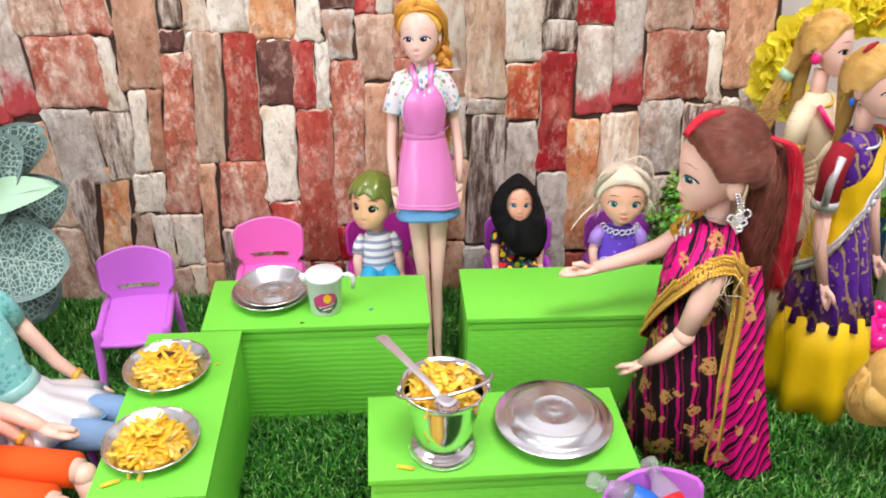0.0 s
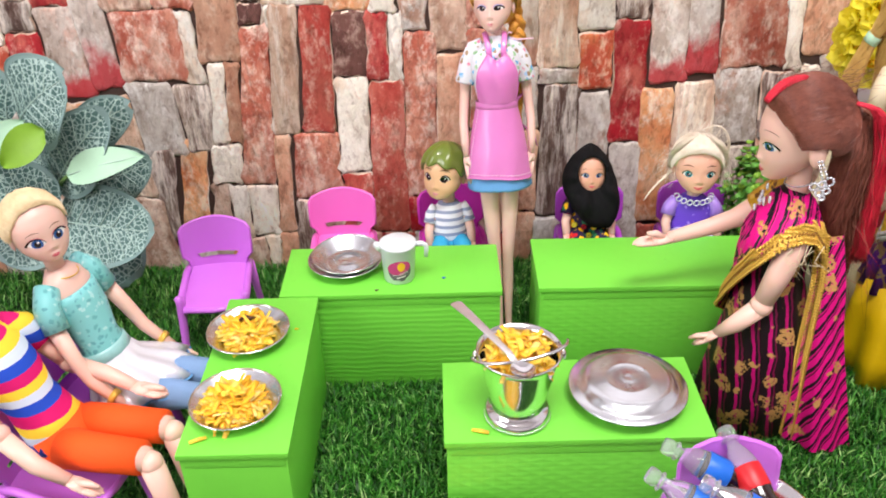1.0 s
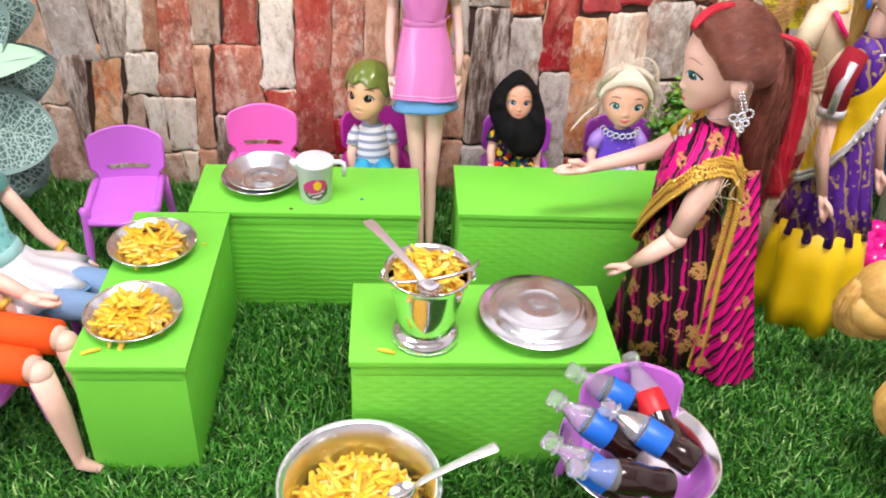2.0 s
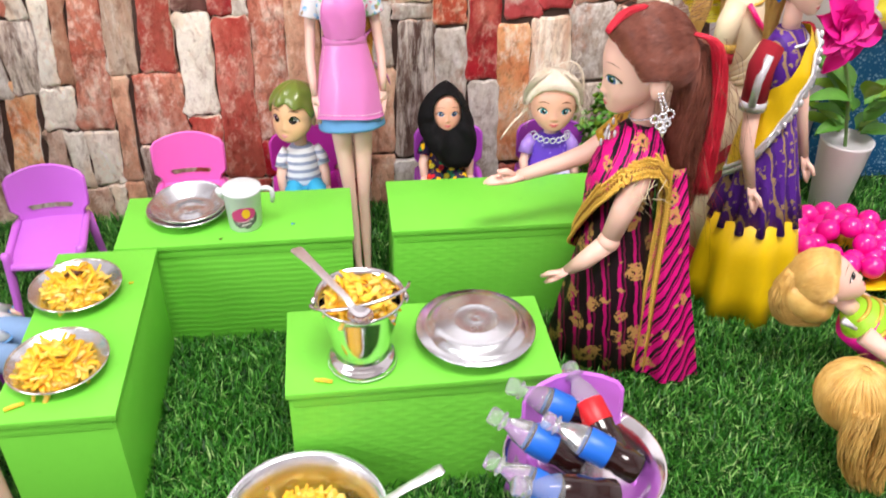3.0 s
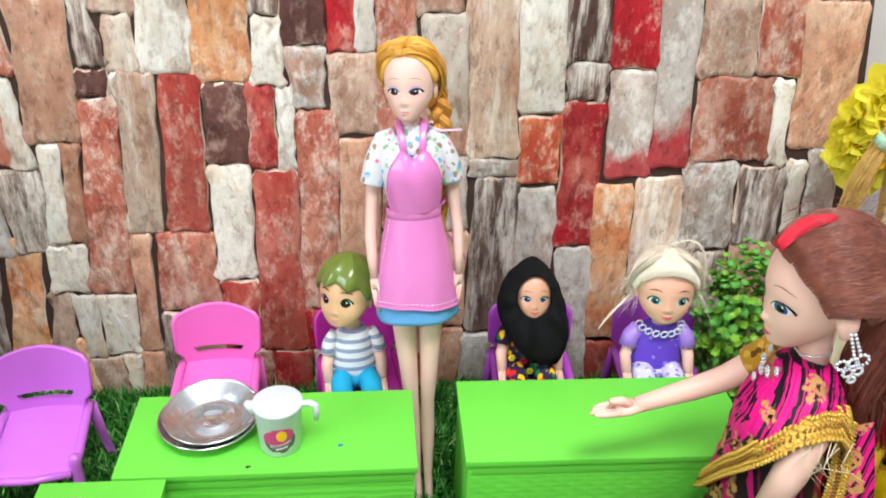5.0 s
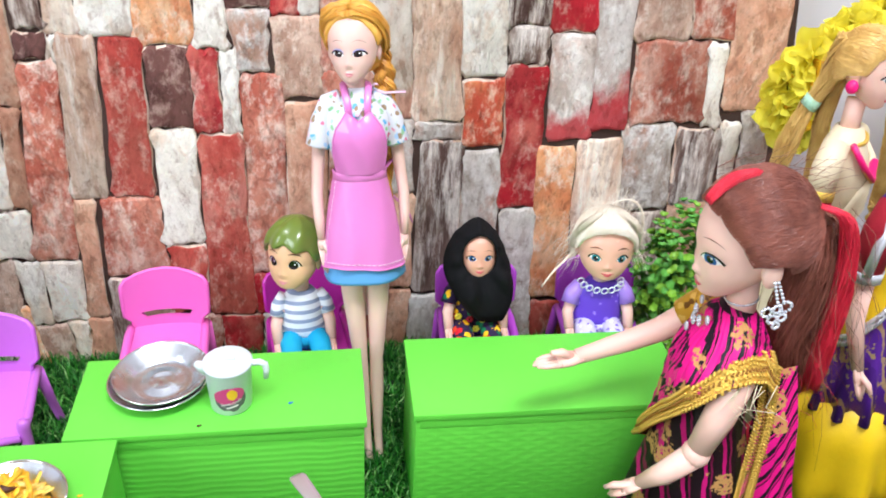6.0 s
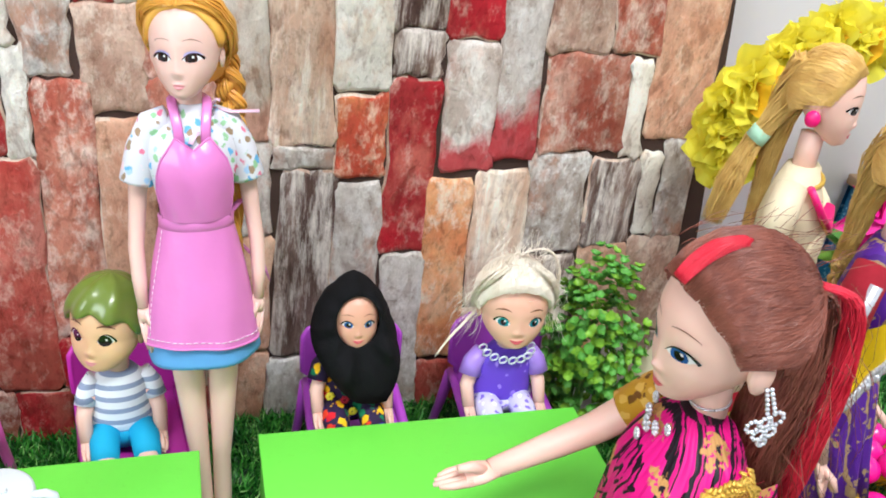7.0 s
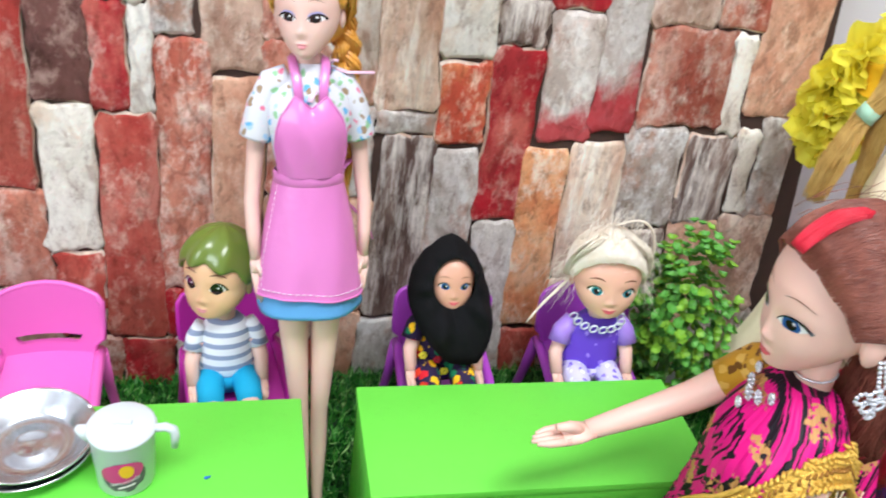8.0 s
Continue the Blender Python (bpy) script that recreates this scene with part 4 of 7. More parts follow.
    for i in range(30):
        a = angles[0] + (angles[-1] - angles[0]) * (i + 0.2) / 30
        s.tube([cloth(a, 0.1225, 0.0003), cloth(a + 0.085, 0.1225, 0.0003)], 0.00028, STITCH, 4)
    for i in range(18):
        s.tube([cloth(angles[8], 0.124 + 0.0034 * i, 0.0003), cloth(angles[8], 0.1262 + 0.0034 * i, 0.0003)], 0.00016, STITCH, 4)
    s.loft([(0, -0.001, 0.1842, 0.0176, 0.0141), (0, -0.001, 0.1848, 0.0184, 0.0148), (0, -0.001, 0.1880, 0.0182, 0.0146), (0, -0.001, 0.1906, 0.0184, 0.0148), (0, -0.001, 0.1912, 0.0176, 0.0141)], VINYL_PINK, 36, cap=(False, False))
    # bib and neck straps
    rows = []
    tz = [0.19, 0.198, 0.206, 0.213, 0.219, 0.226, 0.238]
    for i in range(17):
        z = 0.190 + 0.041 * i / 16
        rx = float(np.interp(z, tz, [0.0176, 0.0192, 0.0208, 0.0222, 0.0224, 0.0220, 0.0130]))
        ry = float(np.interp(z, tz, [0.0146, 0.0164, 0.0178, 0.0184, 0.0180, 0.0160, 0.0105]))
        w = float(np.interp(z, [0.19, 0.205, 0.214, 0.221, 0.2265, 0.231], [0.0158, 0.0178, 0.0172, 0.0150, 0.0112, 0.0080]))
        rows.append([(u * w, -0.0018 - ry * math.sqrt(max(0.0, 1 - (u * w / rx) ** 2)) - 0.0004 * math.sin(7 * u + 160 * z), z - 0.006 * (1 - abs(u)) ** 1.2 * (i / 16) ** 4) for u in [q / 10 - 1 for q in range(21)]])
    s.grid(rows, VINYL_PINK, False)
    s.tube([r[0] for r in rows], 0.0005, VINYL_PINK, 6)
    s.tube([r[-1] for r in rows], 0.0005, VINYL_PINK, 6)
    s.tube(rows[-1], 0.0005, VINYL_PINK, 6)
    for sx in (-1, 1):
        s.tube([(sx * 0.0058, -0.0142, 0.2285), (sx * 0.0066, -0.0112, 0.2370), (sx * 0.0080, -0.0062, 0.2455), (sx * 0.0080, 0.0, 0.2475), (sx * 0.006, 0.008, 0.248)], 0.0023, VINYL_PINK, 10, 0.2)
    s.tube([(0.009, -0.001, 0.2435), (0.019, -0.003, 0.2410), (0.0325, -0.004, 0.2412)], [0.0012, 0.0026, 0.0028], WHITE_RIBBON, 8, 0.25)
    s.tube([(0.009, -0.002, 0.2435), (0.0125, -0.006, 0.2475), (0.0140, -0.006, 0.2468)], [0.0012, 0.0017, 0.0017], WHITE_RIBBON, 8, 0.3)
    s.ball((0.0092, -0.002, 0.2435), (0.0016, 0.0014, 0.0016), WHITE_RIBBON, 10, 6)
    s.tube([(0.003, -0.0125, 0.2335), (0.0000, -0.0152, 0.2310), (-0.0012, -0.0160, 0.2285)], [0.0008, 0.0018, 0.0018], WHITE_RIBBON, 8, 0.3)
    s.tube([(0.016, 0.006, 0.187), (0.024, 0.010, 0.194)], 0.003, VINYL_PINK, 8, 0.3)
    s.tube([(0.022, 0.016, 0.165), (0.034, 0.016, 0.150), (0.037, 0.015, 0.140)], [0.003, 0.0045, 0.002], VINYL_PINK, 8, 0.25)
    # the body is long in the leg and short in the trunk
    s.v = [(x, y, float(np.interp(z, [0, 0.1085, 0.1185, 0.188, 0.2065, 0.235, 0.25, 0.30], [0, 0.1315, 0.1415, 0.198, 0.215, 0.2405, 0.2545, 0.3045]))) for x, y, z in s.v]
    m = pose(0, -0.002, 0.2520, -3, 0, -18)
    h = 0.0455
    head(s, m, h, SKIN_PALE, EYE_BROWN, None, 0.98, fw=0.362, front=40, jaw=0.06, iris_r=0.060, nose=0.85, round_eye=0.86, ez=0.385, shadow=EYE_SHADOW, brow=0.003, lip=LIP_PALE, gaze=-0.004)
    s.m = m
    c, r = (0, 0.045 * h, 0.55 * h), (0.430 * h, 0.475 * h, 0.490 * h)
    hair_cap(s, c, r, HAIR_GINGER, 38, -46)

    def parted(u, rnd):
        side = 1 if rnd.random() < 0.5 else -1
        q = rnd.random()
        return [on_sphere(side * 3, 36 + 74 * q), on_sphere(side * (62 + 60 * q), 20 + 14 * rnd.random() + 16 * q), on_sphere(side * (112 + 40 * q), -8 - 26 * rnd.random())]
    combed(s, c, r, HAIR_GINGER, parted, 900, 4, 0.0004, 0.10)
    for sx in (-1, 1):
        for i in range(70):
            g = random.Random(i + 90 * sx)
            o = Vector((g.uniform(-1, 1) * 0.0022, g.uniform(-1, 1) * 0.0016, g.uniform(-1, 1) * 0.0026))
            way = [(0.0005 * sx, -0.0125, 0.0440), (sx * 0.0085, -0.0132, 0.0432), (sx * 0.0160, -0.0080, 0.0385), (sx * 0.0196, 0.002, 0.0310), (sx * 0.0190, 0.011, 0.0230), (sx * 0.014, 0.017, 0.0150)]
            s.tube([Vector(p) + o * w for p, w in zip(way, (0.4, 0.9, 1.25, 1.3, 1.1, 0.8))], [0.0004, 0.0006, 0.0006, 0.0006, 0.0006, 0.0005], HAIR_GINGER, 4)
    s.ball((0.002, 0.012, 0.021), (0.0165, 0.012, 0.016), HAIR_GINGER, 20, 12)
    s.m = Matrix()
    braid(s, [(0.013, 0.010, 0.277), (0.0190, 0.009, 0.262), (0.0205, 0.009, 0.247), (0.0200, 0.010, 0.232), (0.0185, 0.013, 0.205), (0.0175, 0.016, 0.170)], 0.0042, 0.0042, 2.4, HAIR_GINGER, 60, 0.0006, 3)
    return single("doll", s, pose(0.0075, 0.577, GROUND + 0.001, -12.5, -1.5, 2) @ Matrix.Diagonal((0.97, 1.0, 1.07, 1)), "ginger-haired doll standing in a shiny pink apron over a floral blouse", "doll")


def child_doll(skin, iris, top_mat, lower_mat, h, turn=0.0, sleeves=None, w=1.0, tilt=-9, puff=1.0, lean=0.0, **face):
    """A small doll sitting with its hips at the origin, facing -y."""
    s = Shape()
    s.loft([(0, 0.002, 0, 0.0195 * w, 0.013), (0, 0.001, 0.010, 0.0185 * w, 0.0125), (0, 0, 0.022, 0.0165 * w, 0.011), (0, 0, 0.033, 0.0155 * w, 0.0095), (0, 0, 0.039, 0.0095 * w, 0.007)], top_mat, 24)
    s.loft([(0, 0.001, -0.003, 0.0195 * w, 0.014), (0, 0.001, 0.006, 0.0205 * w, 0.0145)], lower_mat, 20)
    for sx in (-1, 1):
        s.tube([(sx * 0.009 * w, -0.002, 0.003), (sx * 0.0105, -0.016, 0.003), (sx * 0.0105, -0.03, 0.002)], [0.0085, 0.008, 0.0068], lower_mat, 12)
        s.tube([(sx * 0.0105, -0.028, 0.002), (sx * 0.0105, -0.036, -0.004), (sx * 0.0105, -0.037, -0.03), (sx * 0.0105, -0.042, -0.044)], [0.0056, 0.0055, 0.0042, 0.0035], SKIN, 10)
        s.tube([(sx * 0.0135 * w, 0, 0.035), (sx * 0.0185 * w, -0.001, 0.028), (sx * 0.0205 * w, -0.004, 0.021)], [0.0055 * puff, 0.0062 * puff, 0.0066 * puff], sleeves or top_mat, 14)
        s.tube([(sx * 0.018 * w, -0.002, 0.026), (sx * 0.0215 * w, -0.005, 0.014), (sx * 0.021 * w, -0.013, 0.004)], [0.0046, 0.0042, 0.0036], SKIN, 12)
        palm(s, (sx * 0.021 * w, -0.012, 0.005), (0, -0.9, -0.4), SKIN, 0.7)
    s.tube([(0, 0, 0.037), (0, 0, 0.05)], 0.0056, SKIN, 12)
    hm = pose(lean, -0.003, 0.0435, tilt, 0, turn)
    head(s, hm, h, skin, iris, **face)
    return s, hm


def head_scarf(s, hm, h):
    """A black cloth wound round the face, peaked on top and hanging in a point on the chest."""
    old, s.m = s.m, s.m @ hm
    deg = [-180, -150, -130, -110, -90, -70, -50, -30, 0, 30, 60, 90, 120, 150, 180]
    far = [0.68, 0.80, 0.88, 1.05, 1.34, 1.44, 1.12, 0.80, 0.60, 0.56, 0.62, 0.76, 0.64, 0.62, 0.68]
    rows = [[] for _ in range(9)]
    for j in range(72):
        d = -180 + 5 * j
        a = radians(d)
        r = float(np.interp(d, deg, far)) * h
        low = max(0.0, -math.sin(a)) ** 1.5
        ox, oz = 0.350 * h * math.cos(a), 0.43 * h * math.sin(a)
        px, pz = r * math.cos(a), r * math.sin(a)
        fold = 0.050 * h * math.sin(5 * a + 1.5) + 0.034 * h * math.sin(11 * a)
        for k, (q, y) in enumerate(((-0.03, -0.30), (0.0, -0.33), (0.10, -0.36), (0.24, -0.34 - 0.16 * low), (0.5, -0.26 - 0.32 * low), (0.8, -0.06 - 0.40 * low), (1.0, 0.08 - 0.44 * low), (0.86, 0.30 - 0.50 * low), (0.1, 0.52 - 0.25 * low))):
            bend = fold * math.sin(math.pi * min(1.0, max(0.0, q))) * (1 + 1.2 * low)
            rows[k].append((ox + (px - ox) * q, y * h + bend, 0.45 * h + oz + (pz - oz) * q))
    s.grid(rows, BLACK_CLOTH, True, (False, True))
    s.m = old


def seated_children():
    h = 0.0460
    s, hm = child_doll(SKIN_TAN, EYE_DARK, BOY_STRIPE, BOY_BLUE, h, -34, lean=-0.005, w=0.90, puff=0.82, fw=0.40, eyes=1.1, ex=0.145, round_eye=1.35, brow=0.012, lip=LIP_PALE, smile=1.2, nose=0.8, jaw=0.36, iris_r=0.062)
    s.m = hm
    hair_cap(s, (0, 0.045 * h, 0.56 * h), (0.475 * h, 0.485 * h, 0.475 * h), HAIR_GREEN, 15, -34, 120, 24, 0.040, 8)
    s.m = Matrix()
    single("doll", s, pose(-0.041, 0.628, 0.0610, -4, 0, 6) @ Matrix.Diagonal((1.0, 1.0, 1.08, 1)), "boy doll with moulded green hair in a striped shirt, seated", "doll", "seated child dolls")
    h = 0.0350
    s, hm = child_doll(SKIN_BROWN, EYE_BLUE, BLACK_FLORAL, BLACK_FLORAL, h, 0, w=0.95, fw=0.38, eyes=1.10, ex=0.145, round_eye=1.2, nose=0.9, smile=1.5, jaw=0.36, tilt=-14, iris_r=0.060)
    head_scarf(s, hm, h)
    for i in range(9):
        a = -2.7 + 2.2 * i / 8
        for k in range(6):
            b = k * 1.047
            s.ball((0.0175 * math.cos(a) + 0.0016 * math.cos(b), 0.0140 * math.sin(a) - 0.001, 0.005 + 0.008 * (i % 2) + 0.0016 * math.sin(b)), (0.0013, 0.0010, 0.0013), PETAL_YELLOW if i % 3 else RED_VELVET, 7, 5)
    single("doll", s, pose(0.085, 0.622, 0.0705, -5, 0, -2), "small doll wrapped in a black headscarf and bright floral dress, seated", "doll", "seated child dolls")
    h = 0.048
    s, hm = child_doll(SKIN_ROSY, EYE_TEAL, PURPLE_DOT, LILAC_LACE, h, -6, PURPLE_SHEER, 1.06, fw=0.42, eyes=1.05, ex=0.155, round_eye=1.2, brow=0.010, front=30, back=-34, ez=0.385, hair_mat=HAIR_BLOND, vol=1.25, knot=(180, 30), n=1800, nose=0.9, smile=1.5, jaw=0.26, tilt=-8, thick=0.00017, iris_r=0.058)
    for i in range(9):
        a = math.pi * (1.02 + 0.96 * i / 8)
        p = Vector((0.0150 * math.cos(a), -0.001 + 0.0128 * math.sin(a), 0.0385 - 0.002 * abs(math.sin(a))))
        s.tube([p + Vector((0.0024 * math.cos(b), -0.0008 * math.sin(b), 0.0028 * math.sin(b))) for b in [6.2832 * k / 10 for k in range(11)]], 0.0006, LACE, 5)
    s.m = hm
    locks(s, [(-0.018, 0.006, 0.020), (-0.026, 0.002, 0.012), (-0.036, -0.002, 0.002), (-0.044, -0.004, -0.010)], [0.0012, 0.0010, 0.0008, 0.0003], HAIR_BLOND, 22, 0.00025, 8, 0.0004, 3)
    locks(s, [(0.000, 0.0, 0.054), (0.012, -0.003, 0.059), (0.022, -0.002, 0.052), (0.025, 0.0, 0.036), (0.022, 0.002, 0.024)], [0.001, 0.0012, 0.0014, 0.0014, 0.001], HAIR_BLOND, 16, 0.0003, 9, 0.0008, 3)
    s.ball((0.002, 0.012, 0.030), (0.0165, 0.015, 0.017), HAIR_BLOND, 20, 12)
    strands(s, (0.0, 0.006, 0.046), (0.018, 0.014, 0.006), (0.006, 0.006, 0.010), HAIR_BLOND, 130, 3, 0.00014)
    strands(s, (0.0, -0.006, 0.040), (0.022, 0.010, 0.010), (0.004, -0.004, 0.006), HAIR_BLOND, 110, 13, 0.00012)
    strands(s, (-0.020, 0.004, 0.026), (0.003, 0.008, 0.012), (-0.012, -0.002, -0.018), HAIR_BLOND, 60, 14, 0.00012)
    strands(s, (0.020, 0.004, 0.030), (0.003, 0.008, 0.012), (0.008, -0.002, -0.016), HAIR_BLOND, 60, 15, 0.00012)
    locks(s, [(-0.006, -0.004, 0.050), (-0.016, -0.010, 0.044), (-0.0225, -0.004, 0.032), (-0.0230, 0.004, 0.020)], [0.003, 0.004, 0.003, 0.002], HAIR_BLOND, 90, 0.00022, 16, 0.0010, 3)
    locks(s, [(0.004, -0.004, 0.051), (0.015, -0.010, 0.045), (0.0220, -0.004, 0.032), (0.0225, 0.004, 0.018)], [0.003, 0.004, 0.003, 0.002], HAIR_BLOND, 90, 0.00022, 17, 0.0010, 3)
    s.m = Matrix()
    single("doll", s, pose(0.176, 0.614, 0.0720, -4, 0, -3), "pale blond child doll in a purple dotted dress, seated", "doll", "seated child dolls")


def saree_doll():
    s = Shape()
    body = [(0, 0, 0.0, 0.034, 0.040), (0, 0, 0.05, 0.033, 0.036), (0, 0, 0.10, 0.0315, 0.031), (0, 0, 0.145, 0.0275, 0.0255), (0, 0, 0.172, 0.020, 0.018), (0, -0.001, 0.19, 0.0195, 0.0185), (0, -0.003, 0.206, 0.0225, 0.021), (0, -0.001, 0.222, 0.0225, 0.015), (0, 0, 0.231, 0.013, 0.010), (0, 0, 0.236, 0.007, 0.007)]
    s.loft(body, SAREE_DARK, 60, 11, 0.06)
    # drape over the left shoulder: its braided edge climbs from the front hip across the upper arm and falls behind
    cloth = [(0, 0, 0.05, 0.0360, 0.0420), (0, 0, 0.10, 0.0345, 0.0365), (0.001, 0, 0.145, 0.0330, 0.0305), (0.004, -0.001, 0.172, 0.0330, 0.0265), (0.007, -0.002, 0.19, 0.0345, 0.0255), (0.007, -0.002, 0.206, 0.0330, 0.0245), (0.006, -0.001, 0.216, 0.0290, 0.0205), (0.004, 0, 0.226, 0.0225, 0.0150), (0.002, 0, 0.232, 0.0140, 0.0115), (0.001, 0, 0.234, 0.0090, 0.0085)]
    zs = [q[2] for q in cloth]

    def at_edge(a, z, k):
        c = [float(np.interp(z, zs, [q[i] for q in cloth])) for i in range(5)]
        return (c[0] + (c[3] + k) * math.cos(a), c[1] + (c[4] + k) * math.sin(a), z)

    def border(a):
        return float(np.interp(a, [-2.7, -2.0, -1.6, -1.2, -0.8, -0.4, -0.1, 0.3, 0.7, 1.1, 1.5, 1.9], [0.096, 0.122, 0.144, 0.168, 0.190, 0.206, 0.2135, 0.2160, 0.2135, 0.200, 0.163, 0.080]))

    rows = []
    for i in range(19):
        row = []
        for j in range(97):
            a = -2.7 + 4.6 * j / 96
            low = border(a)
            z = low + (0.234 - low) * (i / 18) ** 0.9
            row.append(at_edge(a, z, 0.0011 * math.sin(20 * a + 260 * (z - 0.2)) * (1 - i / 18) + 0.0006 * math.sin(47 * a)))
        rows.append(row)
    s.grid(rows, SAREE, False)
    s.grid([[Vector(p) * 0.985 + Vector((0, 0, 0.003)) for p in r][::-1] for r in rows[:6]], SAREE_DARK, False)

    def braided(line, other):
        s.grid([[Vector(p) for p in line], [Vector(p).lerp(Vector(q), 0.5) + (Vector(p) - Vector((0, 0, p[2]))).normalized() * 0.0006 for p, q in zip(line, other)], [Vector(q) for q in other]], GOLD, False)
        for row in range(5):
            edge, lean = [Vector(p).lerp(Vector(q), row / 4) for p, q in zip(line, other)], (1 if row % 2 else -1)
            for i in range(len(edge) - 1):
                p, q = edge[i], edge[i + 1]
                d = q - p
                steps = max(1, int(d.length / 0.0019))
                for k in range(steps):
                    c = p + d * (k / steps)
                    out = (c - Vector((0, 0, c.z))).normalized()
                    side = d.normalized().cross(out)
                    u = (d.normalized() * 0.9 + side * 0.8 * lean).normalized()
                    r = 0.00105 if row in (0, 4) else 0.0008
                    s.tube([c - u * 0.0015, c + out * r * 1.3, c + u * 0.0015], [r * 0.5, r, r * 0.5], GOLD if row != 2 else GOLD_DARK, 5)

    edge, edge2 = [], []
    for i in range(48):
        a = -2.7 + 4.6 * i / 47
        low = border(a)
        slope = (border(a + 0.02) - border(a - 0.02)) / (0.04 * 0.034)
        lift = 0.0085 * math.sqrt(1 + min(slope * slope, 6.0))
        edge.append(at_edge(a, low, 0.0012))
        edge2.append(at_edge(a, min(low + lift, 0.228), 0.0012))
    braided(edge, edge2)
    fall = [(0.014, 0.024, 0.212), (0.020, 0.029, 0.18), (0.024, 0.034, 0.12), (0.026, 0.040, 0.06), (0.028, 0.044, 0.012)]
    rows = []
    for x, y, z in [tuple(Vector(fall[min(i // 4, 3)]).lerp(Vector(fall[min(i // 4, 3) + 1]), (i % 4) / 4 if i < 16 else 1)) for i in range(17)]:
        q = (0.212 - z) / 0.2
        rows.append([(x + 0.0022 * math.sin(j * 0.7) * q + 0.010 * (0.4 + q) * (1 - abs(j / 14 - 1)), y + (j / 28 - 0.5) * (0.016 + 0.030 * q), z) for j in range(29)])
    s.grid(rows, SAREE, False)
    braided([r[0] for r in rows], [(r[0][0] + 0.003, r[0][1] + 0.006, r[0][2]) for r in rows])
    # right arm held out in front, left arm bent at the side
    s.tube([(-0.021, 0, 0.222), (-0.028, -0.012, 0.209), (-0.027, -0.028, 0.195), (-0.022, -0.044, 0.189), (-0.010, -0.072, 0.183)], [0.008, 0.0078, 0.0068, 0.0060, 0.0042], SKIN, 16)
    palm(s, (-0.010, -0.071, 0.183), (0.30, -1, -0.12), SKIN, 1.25, (0.3, 0, 0.9))
    s.tube([(-0.018, 0, 0.226), (-0.027, -0.006, 0.216), (-0.0285, -0.017, 0.205)], [0.010, 0.0105, 0.009], BLOUSE_GOLD, 14)
    s.tube([(0.022, 0.002, 0.216), (0.028, 0.002, 0.210), (0.0335, -0.004, 0.192), (0.036, -0.010, 0.171)], [0.0060, 0.0078, 0.0080, 0.0064], SKIN, 16)
    s.ball((0.036, -0.011, 0.167), 0.0074, SKIN, 14, 10)
    s.tube([(0.036, -0.012, 0.165), (0.0365, -0.024, 0.151), (0.0345, -0.034, 0.138)], [0.0066, 0.0060, 0.004], SKIN, 16)
    palm(s, (0.0345, -0.034, 0.138), (-0.1, -0.6, -0.8), SKIN, 1.15)
    g = random.Random(12)
    for i in range(10):
        y = g.uniform(0.000, 0.018)
        s.tube([(0.034, y, 0.214 + g.uniform(-0.004, 0.002)), (0.042, y - 0.004 + g.uniform(-0.004, 0.004), 0.208 + g.uniform(-0.004, 0.003)), (0.044, y - 0.012 + g.uniform(0, 0.026), 0.202 + g.uniform(-0.010, 0.004))], [0.0003, 0.0002, 0.00015], CREAM_SILK, 4)
    s.tube([(0, 0.002, 0.230), (0, 0.001, 0.252)], [0.0076, 0.0066], SKIN, 16)
    s.tube([(0.0078 * math.cos(a), 0.0078 * math.sin(a) + 0.001, 0.2395 + 0.0015 * math.sin(a)) for a in [6.2832 * i / 16 for i in range(17)]], 0.0005, SILVER_BEAD, 6)
    for cx, cz, rr in ((0.0, 0.2240, 0.0026), (-0.0050, 0.2262, 0.0022), (0.0050, 0.2262, 0.0022), (-0.0092, 0.2296, 0.0016), (0.0092, 0.2296, 0.0016), (0.0, 0.2186, 0.0016)):
        for k in range(8):
            q = 0.7854 * k
            s.ball((cx + rr * math.cos(q), -0.0168 - 0.45 * (0.229 - cz) + 22 * cx * cx, cz + rr * math.sin(q)), 0.0009, SILVER_BEAD, 7, 5)
        s.ball((cx, -0.0172 - 0.45 * (0.229 - cz) + 22 * cx * cx, cz), rr * 0.5, SILVER_BEAD, 8, 6)
    m = pose(0, -0.002, 0.2425, 4, 0, 14) @ Matrix.Scale(1.15, 4)
    h = 0.054
    head(s, m, h, SKIN, EYE_BLUE, None, 1.0, 0.345, brow=0.004, nose=1.15)
    s.m = m
    c, r = (0, 0.050 * h, 0.56 * h), (0.400 * h, 0.485 * h, 0.500 * h)
    hair_cap(s, c, r, HAIR_BROWN, 34, -32, 96)

    def swept(u, rnd):
        deg = (u * 2 - 1) * 176
        return [on_sphere(deg, hairline(34, -32, deg) - 2 + 12 * rnd.random() ** 3), on_sphere(180 + rnd.uniform(-16, 16), 16 + rnd.uniform(-16, 14))]

    combed(s, c, r, HAIR_BROWN, swept, 4200, 5, 0.00014, 0.040)

    def streak(u, rnd):
        return [on_sphere(-7 + 18 * u, 33 + 3 * rnd.random()), on_sphere(-8 + 26 * u, 56 + 6 * rnd.random()), on_sphere(-4 + 50 * u, 74 + 8 * rnd.random())]

    combed(s, c, (r[0] * 1.04, r[1] * 1.04, r[2] * 1.04), HAIR_RED, streak, 520, 6, 0.00015, 0.06)
